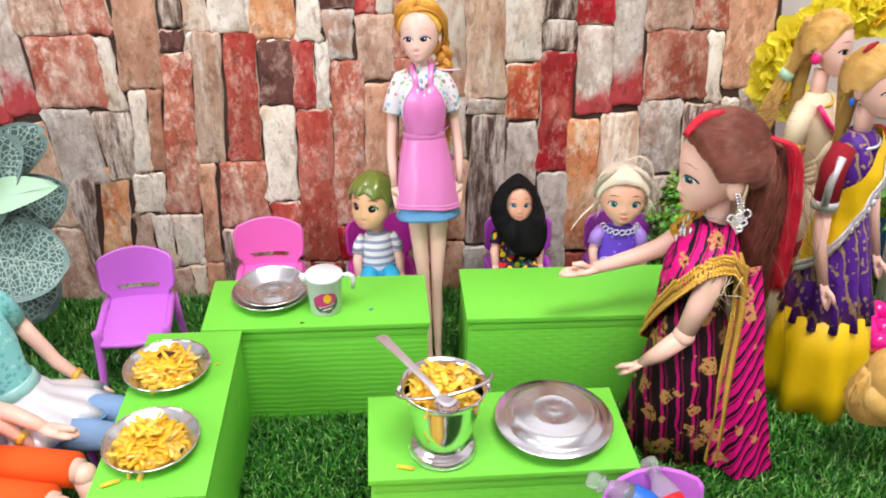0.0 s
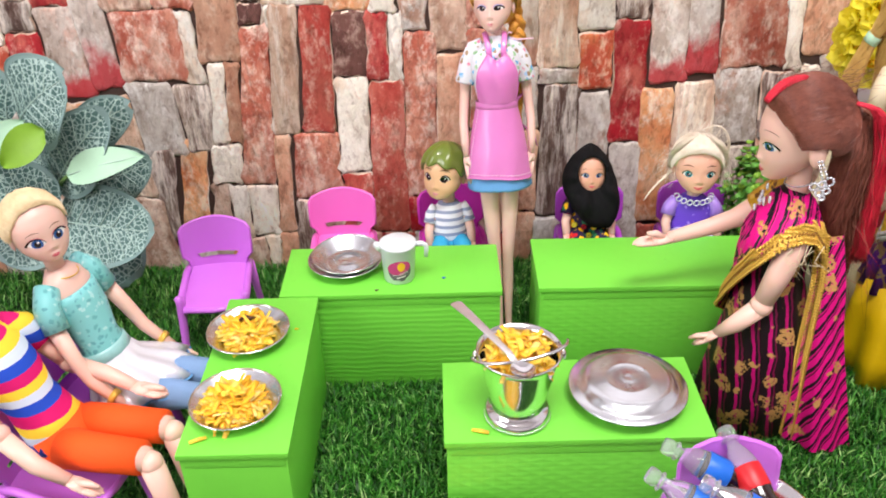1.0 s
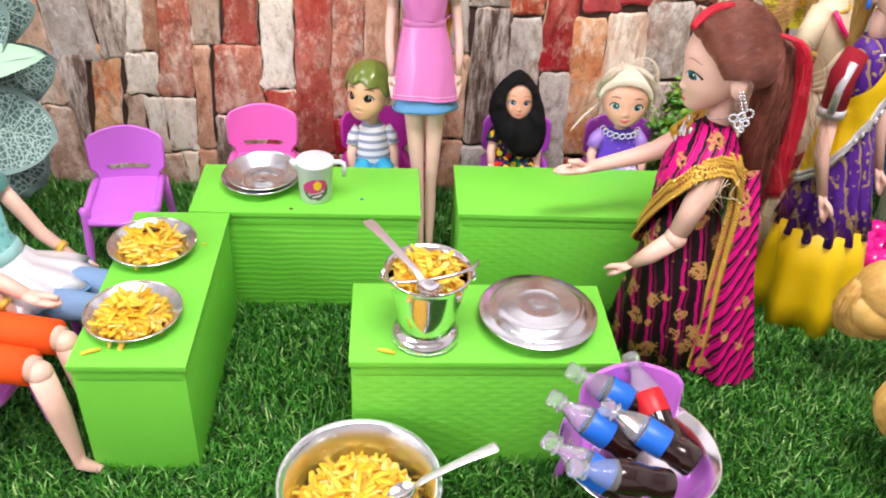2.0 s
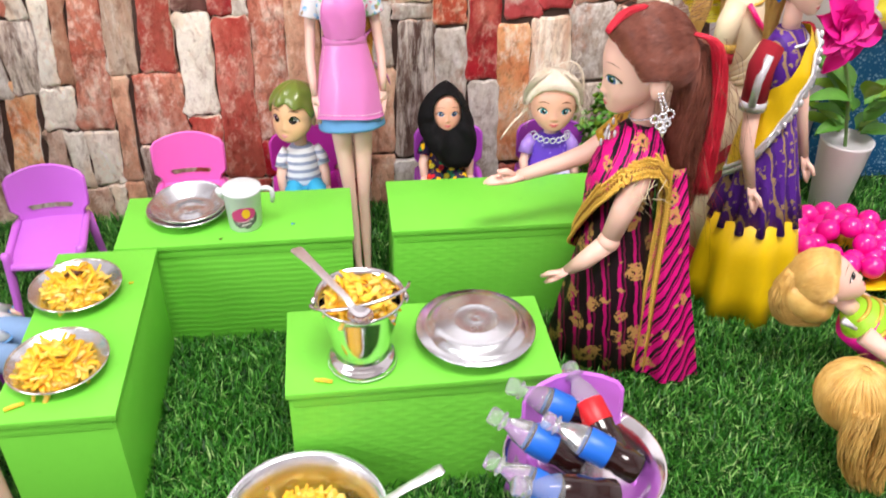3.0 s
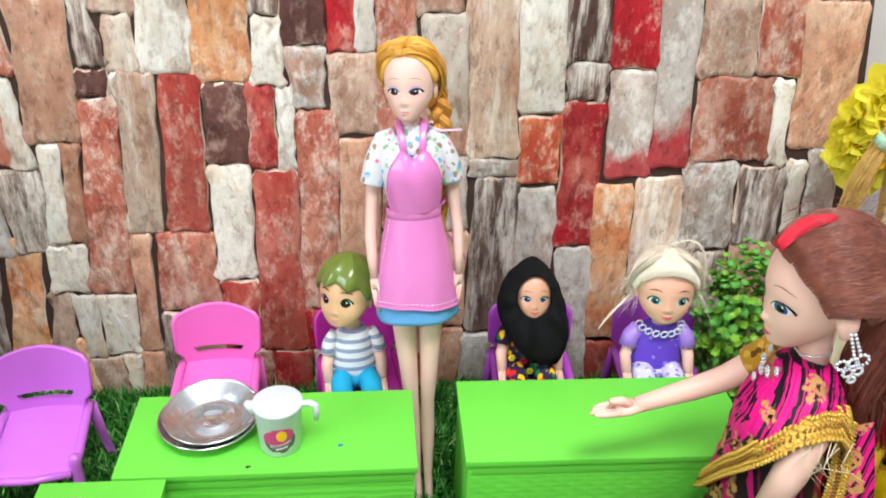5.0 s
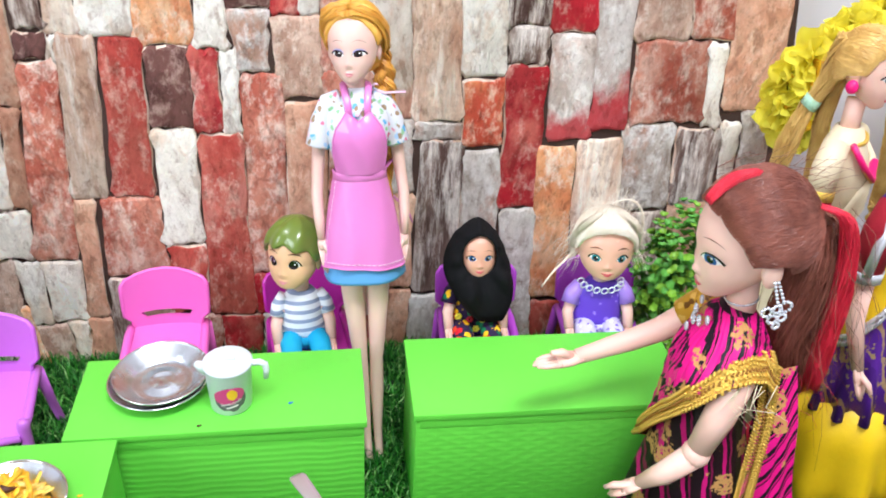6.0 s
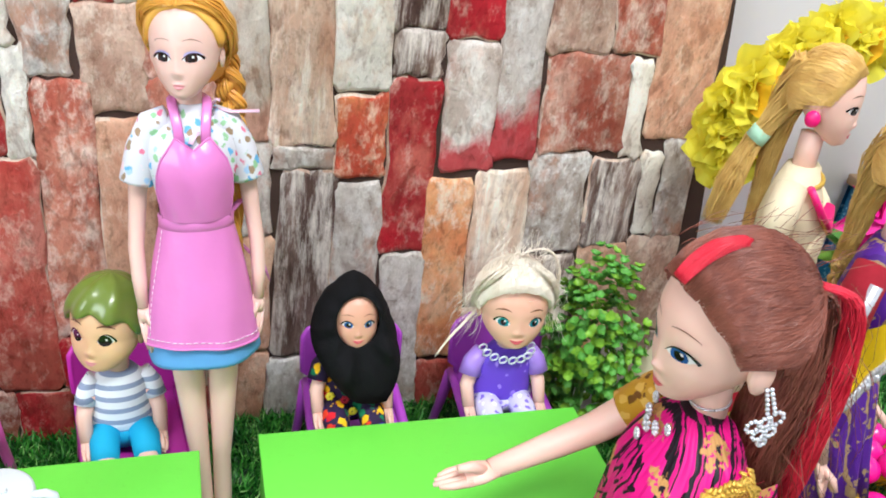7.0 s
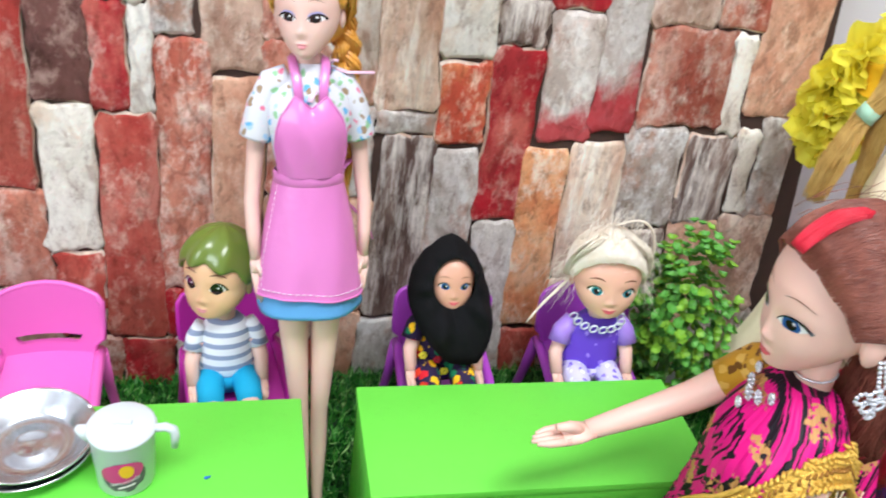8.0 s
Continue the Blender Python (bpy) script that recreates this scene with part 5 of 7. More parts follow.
    for sx in (-1, 1):
        # drop earring: a stem of beads and a flower of bead loops
        s.ball((sx * 0.352 * h, 0.055 * h, 0.385 * h), (0.034 * h, 0.080 * h, 0.125 * h), SKIN, 16, 12)
        o = Vector((sx * 0.0235, 0.003, 0.014))
        for q in range(6):
            s.ball(o + Vector((0.0003 * sx, -0.0012 + 0.0006 * q, 0.006 - 0.0019 * q)), 0.00078, SILVER_BEAD, 7, 5)
            s.ball(o + Vector((0.0003 * sx, 0.0004 + 0.0008 * q, 0.006 - 0.0019 * q)), 0.00078, SILVER_BEAD, 7, 5)
        for k, (dy, dz, rr) in enumerate(((-0.0030, -0.0080, 0.0021), (0.0046, -0.0060, 0.0024), (0.0012, -0.0070, 0.0018), (0.0000, -0.0118, 0.0019), (0.0038, -0.0112, 0.0017), (0.0020, -0.0150, 0.0013))):
            for q in range(9):
                b = 6.2832 * q / 9
                s.ball(o + Vector((0.0004 * sx, dy + 0.001 + rr * math.cos(b), dz + rr * math.sin(b))), 0.00075, SILVER_BEAD, 7, 5)
    tail = [(0, 0.014, 0.040), (0, 0.027, 0.033), (0.001, 0.030, 0.008), (0.001, 0.028, -0.020), (0.001, 0.027, -0.046), (0.001, 0.028, -0.066)]
    s.tube(tail[1:-1], [0.0085, 0.0090, 0.0080, 0.004], HAIR_BROWN, 16)
    locks(s, tail, [0.007, 0.0085, 0.0095, 0.010, 0.0105, 0.008], HAIR_BROWN, 1150, 0.00024, 11, 0.0018, 3)
    locks(s, [(0.008, 0.022, 0.044), (0.011, 0.034, 0.038), (0.011, 0.040, 0.012), (0.010, 0.040, -0.020), (0.008, 0.038, -0.052)], [0.0016, 0.0026, 0.0032, 0.004, 0.005], HAIR_RED, 320, 0.00026, 12, 0.0012, 3)
    strands(s, (0.002, 0.034, 0.010), (0.012, 0.010, 0.03), (0.0, 0.010, -0.055), HAIR_BROWN, 160, 5, 0.00012)
    strands(s, (0.002, 0.036, -0.040), (0.014, 0.012, 0.03), (0.004, 0.010, -0.030), HAIR_RED, 26, 9, 0.0001)
    strands(s, (0, 0.006, 0.052), (0.016, 0.020, 0.003), (0.0, 0.014, 0.003), HAIR_BROWN, 60, 6, 0.00012)
    s.m = Matrix()
    # the skirt is short below the hips
    s.v = [(x, y, z * 0.68 if z < 0.145 else z - 0.0464) for x, y, z in s.v]
    return single("doll", s, pose(0.193, 0.466, GROUND, 0, 0, -105) @ Matrix.Scale(1.08, 4), "auburn-haired doll in a magenta and black saree, one arm held out", "doll")


def cream_doll():
    s = Shape()
    s.loft([(0, 0, 0.0, 0.049, 0.047), (0, 0, 0.034, 0.0450, 0.0425)], RED_LACE, 72, 9, 0.14)
    s.loft([(0, 0, 0.030, 0.0460, 0.0435), (0, 0, 0.09, 0.037, 0.034), (0, 0, 0.15, 0.025, 0.022), (0, 0, 0.172, 0.017, 0.015)], CREAM_SILK, 72, 9, 0.12)
    s.loft([(0, 0, 0.168, 0.0165, 0.0145), (0, 0, 0.185, 0.0175, 0.016), (0, -0.002, 0.204, 0.021, 0.019), (0, 0, 0.222, 0.022, 0.0135), (0, 0, 0.233, 0.011, 0.009)], CREAM_SILK, 24)
    s.tube([(0, 0, 0.23), (0, 0, 0.25)], 0.0066, SKIN, 12)
    for sx in (-1, 1):
        s.tube([(sx * 0.019, 0, 0.225), (sx * 0.029, 0, 0.212), (sx * 0.031, 0, 0.196)], [0.009, 0.0098, 0.0095], CREAM_SILK, 12)
        s.tube([(sx * 0.0305, 0, 0.199), (sx * 0.0312, 0, 0.193)], 0.0102, GOLD, 12)
        s.tube([(sx * 0.031, 0, 0.194), (sx * 0.0315, 0, 0.185)], [0.0098, 0.0096], RED_LACE, 12)
        s.tube([(sx * 0.031, 0, 0.19), (sx * 0.033, -0.001, 0.16), (sx * 0.033, -0.006, 0.13)], [0.0064, 0.0056, 0.0038], SKIN, 12)
        palm(s, (sx * 0.033, -0.006, 0.131), (0, -0.2, -1), SKIN, 1.0)
    for k, mat, r in ((0.0, PINK_BEAD, 0.0042), (0.0022, GOLD, 0.0016)):
        s.tube([(-0.017, -0.010, 0.226 - k), (-0.012, -0.0185 - 0.3 * k, 0.214 - k), (0.0, -0.0222 - 0.3 * k, 0.204 - k), (0.013, -0.0185, 0.212 - k)], r, mat, 8, 0.5)
    for k in range(4):
        s.tube([(0.020, -0.004 + 0.004 * k, 0.226), (0.014, -0.0165, 0.214 - 0.004 * k), (0.000, -0.0215, 0.200 - 0.005 * k), (-0.014, -0.016, 0.184 - 0.005 * k), (-0.018, 0.002, 0.172 - 0.003 * k)], [0.0022, 0.0030, 0.0032, 0.0030, 0.0020], CREAM_SILK, 8, 0.5)
    s.tube([(0.013 * math.cos(a), 0.011 * math.sin(a) - 0.002, 0.230 - 0.006 * abs(math.sin(a / 2))) for a in [6.2832 * i / 20 for i in range(21)]], 0.0014, GOLD, 6)
    skirt = lambda z: (float(np.interp(z, [0.032, 0.09, 0.15, 0.172], [0.0475, 0.037, 0.025, 0.017])), float(np.interp(z, [0.032, 0.09, 0.15, 0.172], [0.0445, 0.034, 0.022, 0.015])))

    def sash(lo, hi, mat, proud):
        rows = []
        for v in (lo, (lo + hi) / 2, hi):
            row = []
            for j in range(41):
                a = radians(140 + 4.4 * j)
                z = 0.078 + 0.066 * j / 40 + v + 0.0012 * math.sin(j * 1.7) * (v == lo)
                rx, ry = skirt(z)
                k = 1.10 + 0.02 * math.sin(8 * a) + proud
                row.append((rx * k * math.cos(a), ry * k * math.sin(a), z))
            rows.append(row)
        s.grid(rows, mat, False)

    sash(-0.012, 0.014, RED_LACE, 0.0)
    sash(-0.003, 0.003, GOLD, 0.03)
    head(s, pose(0, -0.002, 0.246, 0, 0, 0), 0.0465, SKIN, EYE_DARK, HAIR_GOLD, 1.0, front=34)
    s.tube([(-0.004, 0.026, 0.246), (-0.005, 0.029, 0.240)], 0.0062, LEAF_PALE, 12)
    locks(s, [(-0.001, 0.012, 0.272), (-0.003, 0.023, 0.252), (-0.005, 0.030, 0.238), (-0.007, 0.036, 0.215), (-0.008, 0.040, 0.192)], [0.010, 0.006, 0.005, 0.008, 0.005], HAIR_GOLD, 260, 0.00036, 27, 0.0014, 3)
    for sx in (-1, 1):
        s.ball((sx * 0.0186, 0.000, 0.2600), (0.003, 0.0042, 0.0042), PINK_BEAD, 12, 8)
    fall = [(0, 0.010, 0.286), (0.002, 0.017, 0.268), (0.005, 0.020, 0.245), (0.009, 0.021, 0.215), (0.012, 0.020, 0.180)]
    braid(s, [(0.012, 0.020, 0.186), (0.014, 0.018, 0.15), (0.014, 0.017, 0.12), (0.014, 0.016, 0.09)], 0.0032, 0.0028, 3.0, HAIR_GOLD, 34, 0.0005, 8)
    locks(s, fall, [0.011, 0.0095, 0.0055, 0.0032, 0.003], HAIR_GOLD, 520, 0.00032, 21, 0.0026, 3)
    s.tube([(0.0145, 0.0195, 0.176), (0.0148, 0.0193, 0.170)], 0.0078, RED_VELVET, 12)
    # loose end of the wrap falling behind in soft uneven folds
    rows = []
    for i in range(21):
        a = i / 20
        c = Vector((-0.012 - 0.004 * a, 0.012 + 0.036 * a ** 0.85, 0.186 - 0.120 * a ** 1.1))
        half = 0.013 + 0.012 * a + 0.0025 * math.sin(7 * a)
        row = []
        for j in range(49):
            e = j / 24 - 1
            fold = 0.0042 * a * math.sin(5.2 * e + 1.1 + 1.6 * a) + 0.0012 * a * math.sin(9 * e - 3.4 * a)
            row.append(c + Vector((fold, e * half * 0.75, e * half * 0.45)))
        rows.append(row)
    s.grid(rows, CREAM_SILK, False)
    s.grid([[Vector(p) + Vector((0.0012, 0, 0)) for p in r][::-1] for r in rows], CREAM_SILK, False)
    return single("doll", s, pose(0.319, 0.572, GROUND, -5, 0, 0) @ pose(0, 0, 0, 0, 0, 40) @ Matrix.Diagonal((0.95, 0.95, 1.075, 1)), "golden-haired doll in a cream silk wrap with red lace hem", "doll")


def yellow_doll():
    s = Shape()
    s.loft([(0, 0, 0.0, 0.0490, 0.0480), (0, 0, 0.03, 0.0455, 0.0440), (0, 0, 0.06, 0.0415, 0.0400), (0, 0, 0.088, 0.0360, 0.0340)], YELLOW_SILK, 96, 8, 0.13)
    s.loft([(0, 0, 0.082, 0.0365, 0.0350), (0, 0, 0.11, 0.0305, 0.0285), (0, 0, 0.145, 0.024, 0.0215), (0, 0, 0.17, 0.018, 0.016)], PURPLE_BROCADE, 96, 13, 0.12)
    s.loft([(0, 0, 0.166, 0.018, 0.016), (0, 0, 0.185, 0.018, 0.0165), (0, -0.002, 0.204, 0.0212, 0.019), (0, 0, 0.222, 0.0222, 0.0135), (0, 0, 0.233, 0.011, 0.009)], PURPLE_BROCADE, 24)
    rows = []
    for i in range(12):
        row = []
        for j in range(49):
            a = 2 * math.pi * j / 48
            low = float(np.interp(a, [0, 1.5, 2.3, 3.2, 4.2, 5.0, 5.6, 6.284], [0.215, 0.130, 0.116, 0.136, 0.176, 0.212, 0.222, 0.215]))
            high = float(np.interp(a, [0, 1.5, 2.3, 3.2, 4.0, 4.6, 5.2, 6.284], [0.233, 0.190, 0.188, 0.192, 0.205, 0.222, 0.233, 0.233]))
            z = low + (max(high, low + 0.004) - low) * i / 11
            rx = float(np.interp(z, [0.07, 0.1, 0.145, 0.17, 0.204, 0.222, 0.235], [0.037, 0.033, 0.028, 0.0235, 0.0250, 0.0245, 0.014]))
            ry = float(np.interp(z, [0.07, 0.1, 0.145, 0.17, 0.204, 0.222, 0.235], [0.035, 0.031, 0.0255, 0.0215, 0.0225, 0.016, 0.012]))
            k = 1 + 0.05 * math.sin(7 * a + 130 * z) * (1 - 0.6 * i / 11)
            if not 1.9 < a < 5.9 and z > 0.19:
                k *= 0.86
            row.append((rx * k * math.cos(a), -0.001 + ry * k * math.sin(a), z))
        rows.append(row)
    s.grid(rows, YELLOW_SILK, False)
    for p, n in zip(rows[0][10:-4], rows[0][11:]):
        for k in range(3):
            c = Vector(p).lerp(Vector(n), k / 3)
            for e in (-1, 1):
                s.ball((c.x * 1.03, c.y * 1.03, c.z + 0.0030 + 0.0022 * e), (0.0016, 0.0016, 0.0026), SILVER_BEAD, 7, 5)
    for i in range(14):
        q = i / 13
        a = -0.6 - 1.9 * q
        s.ball((0.025 * math.cos(a), -0.001 + 0.0225 * math.sin(a), 0.226 - 0.066 * q), (0.0022, 0.0022, 0.0030), SILVER_BEAD, 8, 6)
    s.tube([(0, 0, 0.23), (0, 0, 0.25)], 0.0066, SKIN, 12)
    for sx in (-1, 1):
        s.tube([(sx * 0.019, 0, 0.225), (sx * 0.029, 0, 0.212), (sx * 0.0315, 0, 0.185)], [0.009, 0.0098, 0.0095], RED_VELVET, 12)
        s.tube([(sx * 0.030, -0.006, 0.222), (sx * 0.0375, -0.005, 0.205), (sx * 0.039, -0.004, 0.187)], 0.0032, SILVER_BEAD, 8)
        s.tube([(sx * 0.0314, 0, 0.1885), (sx * 0.0318, 0, 0.182)], 0.0104, SILVER_BEAD, 12)
        s.tube([(sx * 0.031, 0, 0.187), (sx * 0.036, -0.004, 0.155), (sx * 0.036, -0.014, 0.125)], [0.0064, 0.0056, 0.0038], SKIN, 12)
        palm(s, (sx * 0.036, -0.014, 0.126), (0, -0.4, -1), SKIN, 1.05)
    s.tube([(0.0115 * math.cos(a), 0.0115 * math.sin(a) - 0.003, 0.229 - 0.006 * abs(math.sin(a / 2))) for a in [6.2832 * i / 20 for i in range(21)]], 0.0013, SILVER_BEAD, 6)
    head(s, pose(0, -0.002, 0.244, 0, 0, 0), 0.0475, SKIN, EYE_DARK, HAIR_GOLD, 1.0, front=32)
    s.tube([(-0.012, 0.004, 0.2895), (-0.006, 0.003, 0.2925), (0.002, 0.003, 0.2935)], [0.0012, 0.0024, 0.0012], RED_VELVET, 10, 0.6)
    locks(s, [(0, 0.010, 0.282), (0.003, 0.016, 0.266), (0.005, 0.019, 0.246), (0.006, 0.020, 0.224), (0.006, 0.021, 0.205)], [0.011, 0.010, 0.006, 0.0034, 0.003], HAIR_GOLD, 520, 0.00032, 22, 0.0022, 3)
    braid(s, [(0.006, 0.021, 0.210), (0.008, 0.021, 0.19), (0.008, 0.020, 0.165)], 0.0026, 0.0024, 2.0, HAIR_GOLD, 30, 0.0005, 15)
    for sx in (-1, 1):
        s.ball((sx * 0.019, 0.002, 0.257), (0.0015, 0.002, 0.0034), LABEL_BLUE, 10, 6)
    return single("doll", s, pose(0.335, 0.520, GROUND, 0, -4, 0) @ pose(0, 0, 0, 0, 0, 30) @ Matrix.Diagonal((0.97, 0.97, 1.06, 1)), "golden-haired doll in a yellow and purple saree with silver trim", "doll")


def teal_doll():
    """Sits facing +x, leaning back on its chair; built in room places."""
    s = Shape()
    hip = pose(-0.270, 0.428, 0.071, 0, 0, 76)
    s.m = hip @ pose(0, 0, 0, -15, 0, 0) @ Matrix.Diagonal((0.95, 0.95, 1.12, 1))
    s.loft([(0, 0.010, 0.0, 0.022, 0.018), (0, 0.010, 0.015, 0.0215, 0.017), (0, 0.012, 0.038, 0.0165, 0.0135), (0, 0.012, 0.058, 0.0195, 0.0172), (0, 0.013, 0.068, 0.0205, 0.0160), (0, 0.013, 0.0735, 0.0208, 0.0150), (0, 0.0135, 0.0738, 0.0196, 0.0138)], TEAL, 28)
    s.loft([(0, 0.0135, 0.066, 0.0185, 0.0142), (0, 0.014, 0.076, 0.0205, 0.0136), (0, 0.014, 0.083, 0.0165, 0.0110), (0, 0.014, 0.089, 0.0090, 0.0085)], SKIN_PALE, 24)
    s.tube([(0.0105 * math.cos(a), 0.0115 * math.sin(a) + 0.012, 0.0865 - 0.004 * max(0.0, -math.sin(a))) for a in [6.2832 * i / 20 for i in range(21)]], 0.0004, GOLD, 6)
    s.loft([(0, -0.008, 0.001, 0.039, 0.036), (0, -0.003, 0.009, 0.034, 0.030), (0, 0.008, 0.018, 0.0225, 0.019), (0, 0.011, 0.027, 0.0185, 0.0155)], SILVER, 78, 11, 0.13)
    s.loft([(0, 0.0115, 0.0250, 0.0192, 0.0160), (0, 0.0115, 0.0256, 0.0204, 0.0170), (0, 0.0118, 0.0320, 0.0192, 0.0160), (0, 0.0118, 0.0326, 0.0180, 0.0148)], TEAL_SHEER, 28, cap=(False, False))
    s.loft([(0, -0.008, -0.0002, 0.0396, 0.0368), (0, -0.008, 0.0022, 0.0388, 0.0360)], BLUE_DENIM, 78, 11, 0.13, (False, False))
    for sx in (-1, 1):
        s.m = hip
        s.tube([(sx * 0.012, 0, 0.002), (sx * 0.013, -0.030, 0.004), (sx * 0.013, -0.060, 0.008), (sx * 0.013, -0.064, -0.02), (sx * 0.013, -0.063, -0.06)], [0.0125, 0.0118, 0.0098, 0.0085, 0.006], DENIM, 14)
        s.m = hip @ pose(0, 0, 0, -15, 0, 0) @ Matrix.Diagonal((0.95, 0.95, 1.12, 1))
        s.tube([(sx * 0.017, 0.014, 0.082), (sx * 0.0265, 0.013, 0.073), (sx * 0.0300, 0.011, 0.059)], [0.0085, 0.0092, 0.0088], TEAL, 14)
        s.tube([(sx * 0.030, 0.012, 0.062), (sx * 0.034, 0.006, 0.038), (sx * 0.0345, 0.001, 0.024), (sx * 0.0345, -0.016, 0.004)], [0.0062, 0.0055, 0.0050, 0.0036], SKIN, 12)
        s.tube([(sx * 0.0345, -0.0085, 0.0130), (sx * 0.0345, -0.0110, 0.0100)], 0.0058, GOLD, 12)
        palm(s, (sx * 0.0345, -0.016, 0.004), (0, -0.75, -0.66), SKIN, 1.0)
    s.tube([(0, 0.014, 0.085), (0, 0.013, 0.105)], 0.0066, SKIN, 12)
    head(s, pose(0, 0.012, 0.0965, 4, 0, -34) @ Matrix.Diagonal((1.05, 1.05, 0.90, 1)), 0.046, SKIN_PALE, EYE_BLUE, HAIR_FLAX, 1.4, 0.40, front=44, vol=1.04, jaw=0.22, knot=(200, 20), ez=0.375, nose=0.6, shadow=LIP_PALE, round_eye=1.1)
    return single("doll", s, Matrix(), "pale blond doll in a teal top, silver skirt and jeans, seated", "doll", "seated lady dolls")


def stripe_doll():
    s = Shape()
    hip = pose(-0.292, 0.368, 0.074, 0, 0, 76)
    s.m = hip @ pose(0, 0, 0, -26, 0, 0)
    s.loft([(0, 0.004, -0.004, 0.024, 0.021), (0, 0.006, 0.016, 0.0215, 0.0175)], ORANGE, 24)
    s.loft([(0, 0.006, 0.006, 0.023, 0.0185), (0, 0.007, 0.022, 0.0205, 0.0165), (0, 0.008, 0.040, 0.0178, 0.0148), (0, 0.008, 0.060, 0.021, 0.0185), (0, 0.010, 0.078, 0.0235, 0.0158), (0, 0.010, 0.090, 0.0135, 0.0105)], RAINBOW, 28)
    for sx in (-1, 1):
        s.m = hip
        s.tube([(sx * 0.012, -0.002, 0.004), (sx * 0.0135, -0.024, 0.006), (sx * 0.014, -0.059, 0.009)], [0.0135, 0.0125, 0.0112], ORANGE, 16)
        s.tube([(sx * 0.014, -0.046, 0.009), (sx * 0.014, -0.062, 0.008)], [0.0086, 0.0080], SKIN, 14)
        s.ball((sx * 0.014, -0.064, 0.0055), 0.0078, SKIN, 14, 10)
        s.tube([(sx * 0.014, -0.064, 0.004), (sx * 0.014, -0.069, -0.026), (sx * 0.014, -0.073, -0.062), (sx * 0.014, -0.074, -0.072), (sx * 0.014, -0.088, -0.0745)], [0.0078, 0.0074, 0.0048, 0.0048, 0.003], SKIN, 14)
        s.m = hip @ pose(0, 0, 0, -26, 0, 0)
        s.tube([(sx * 0.017, 0.010, 0.085), (sx * 0.029, 0.009, 0.075), (sx * 0.032, 0.007, 0.060)], [0.0095, 0.0105, 0.010], RAINBOW, 14)
        s.tube([(sx * 0.031, 0.008, 0.066), (sx * 0.036, 0.004, 0.040)], [0.007, 0.0062], SKIN, 12)
        s.ball((sx * 0.036, 0.003, 0.038), 0.0072, SKIN, 12, 8)
    s.tube([(0.036, 0.003, 0.036), (0.035, -0.020, 0.021), (0.031, -0.038, 0.008)], [0.0062, 0.0056, 0.004], SKIN, 12)
    palm(s, (0.031, -0.038, 0.008), (-0.1, -1, -0.55), SKIN, 1.2)
    s.tube([(-0.036, 0.003, 0.036), (-0.038, -0.008, 0.012), (-0.036, -0.020, -0.006)], [0.0062, 0.0056, 0.004], SKIN, 12)
    palm(s, (-0.036, -0.020, -0.006), (0, -0.7, -0.7), SKIN, 1.1)
    s.tube([(0, 0.010, 0.086), (0, 0.009, 0.106)], 0.0066, SKIN, 12)
    head(s, pose(0, 0.008, 0.100, 4, 0, 6), 0.050, SKIN, EYE_DARK, HAIR_MAROON, 1.0)
    s.tube([(0.0, 0.03, 0.135), (0.006, 0.040, 0.11), (0.010, 0.040, 0.08), (0.012, 0.034, 0.05), (0.012, 0.03, 0.03)], [0.016, 0.017, 0.016, 0.013, 0.004], HAIR_MAROON, 14)
    return single("doll", s, Matrix(), "doll in a rainbow striped shirt and orange shorts, seated", "doll", "seated lady dolls")


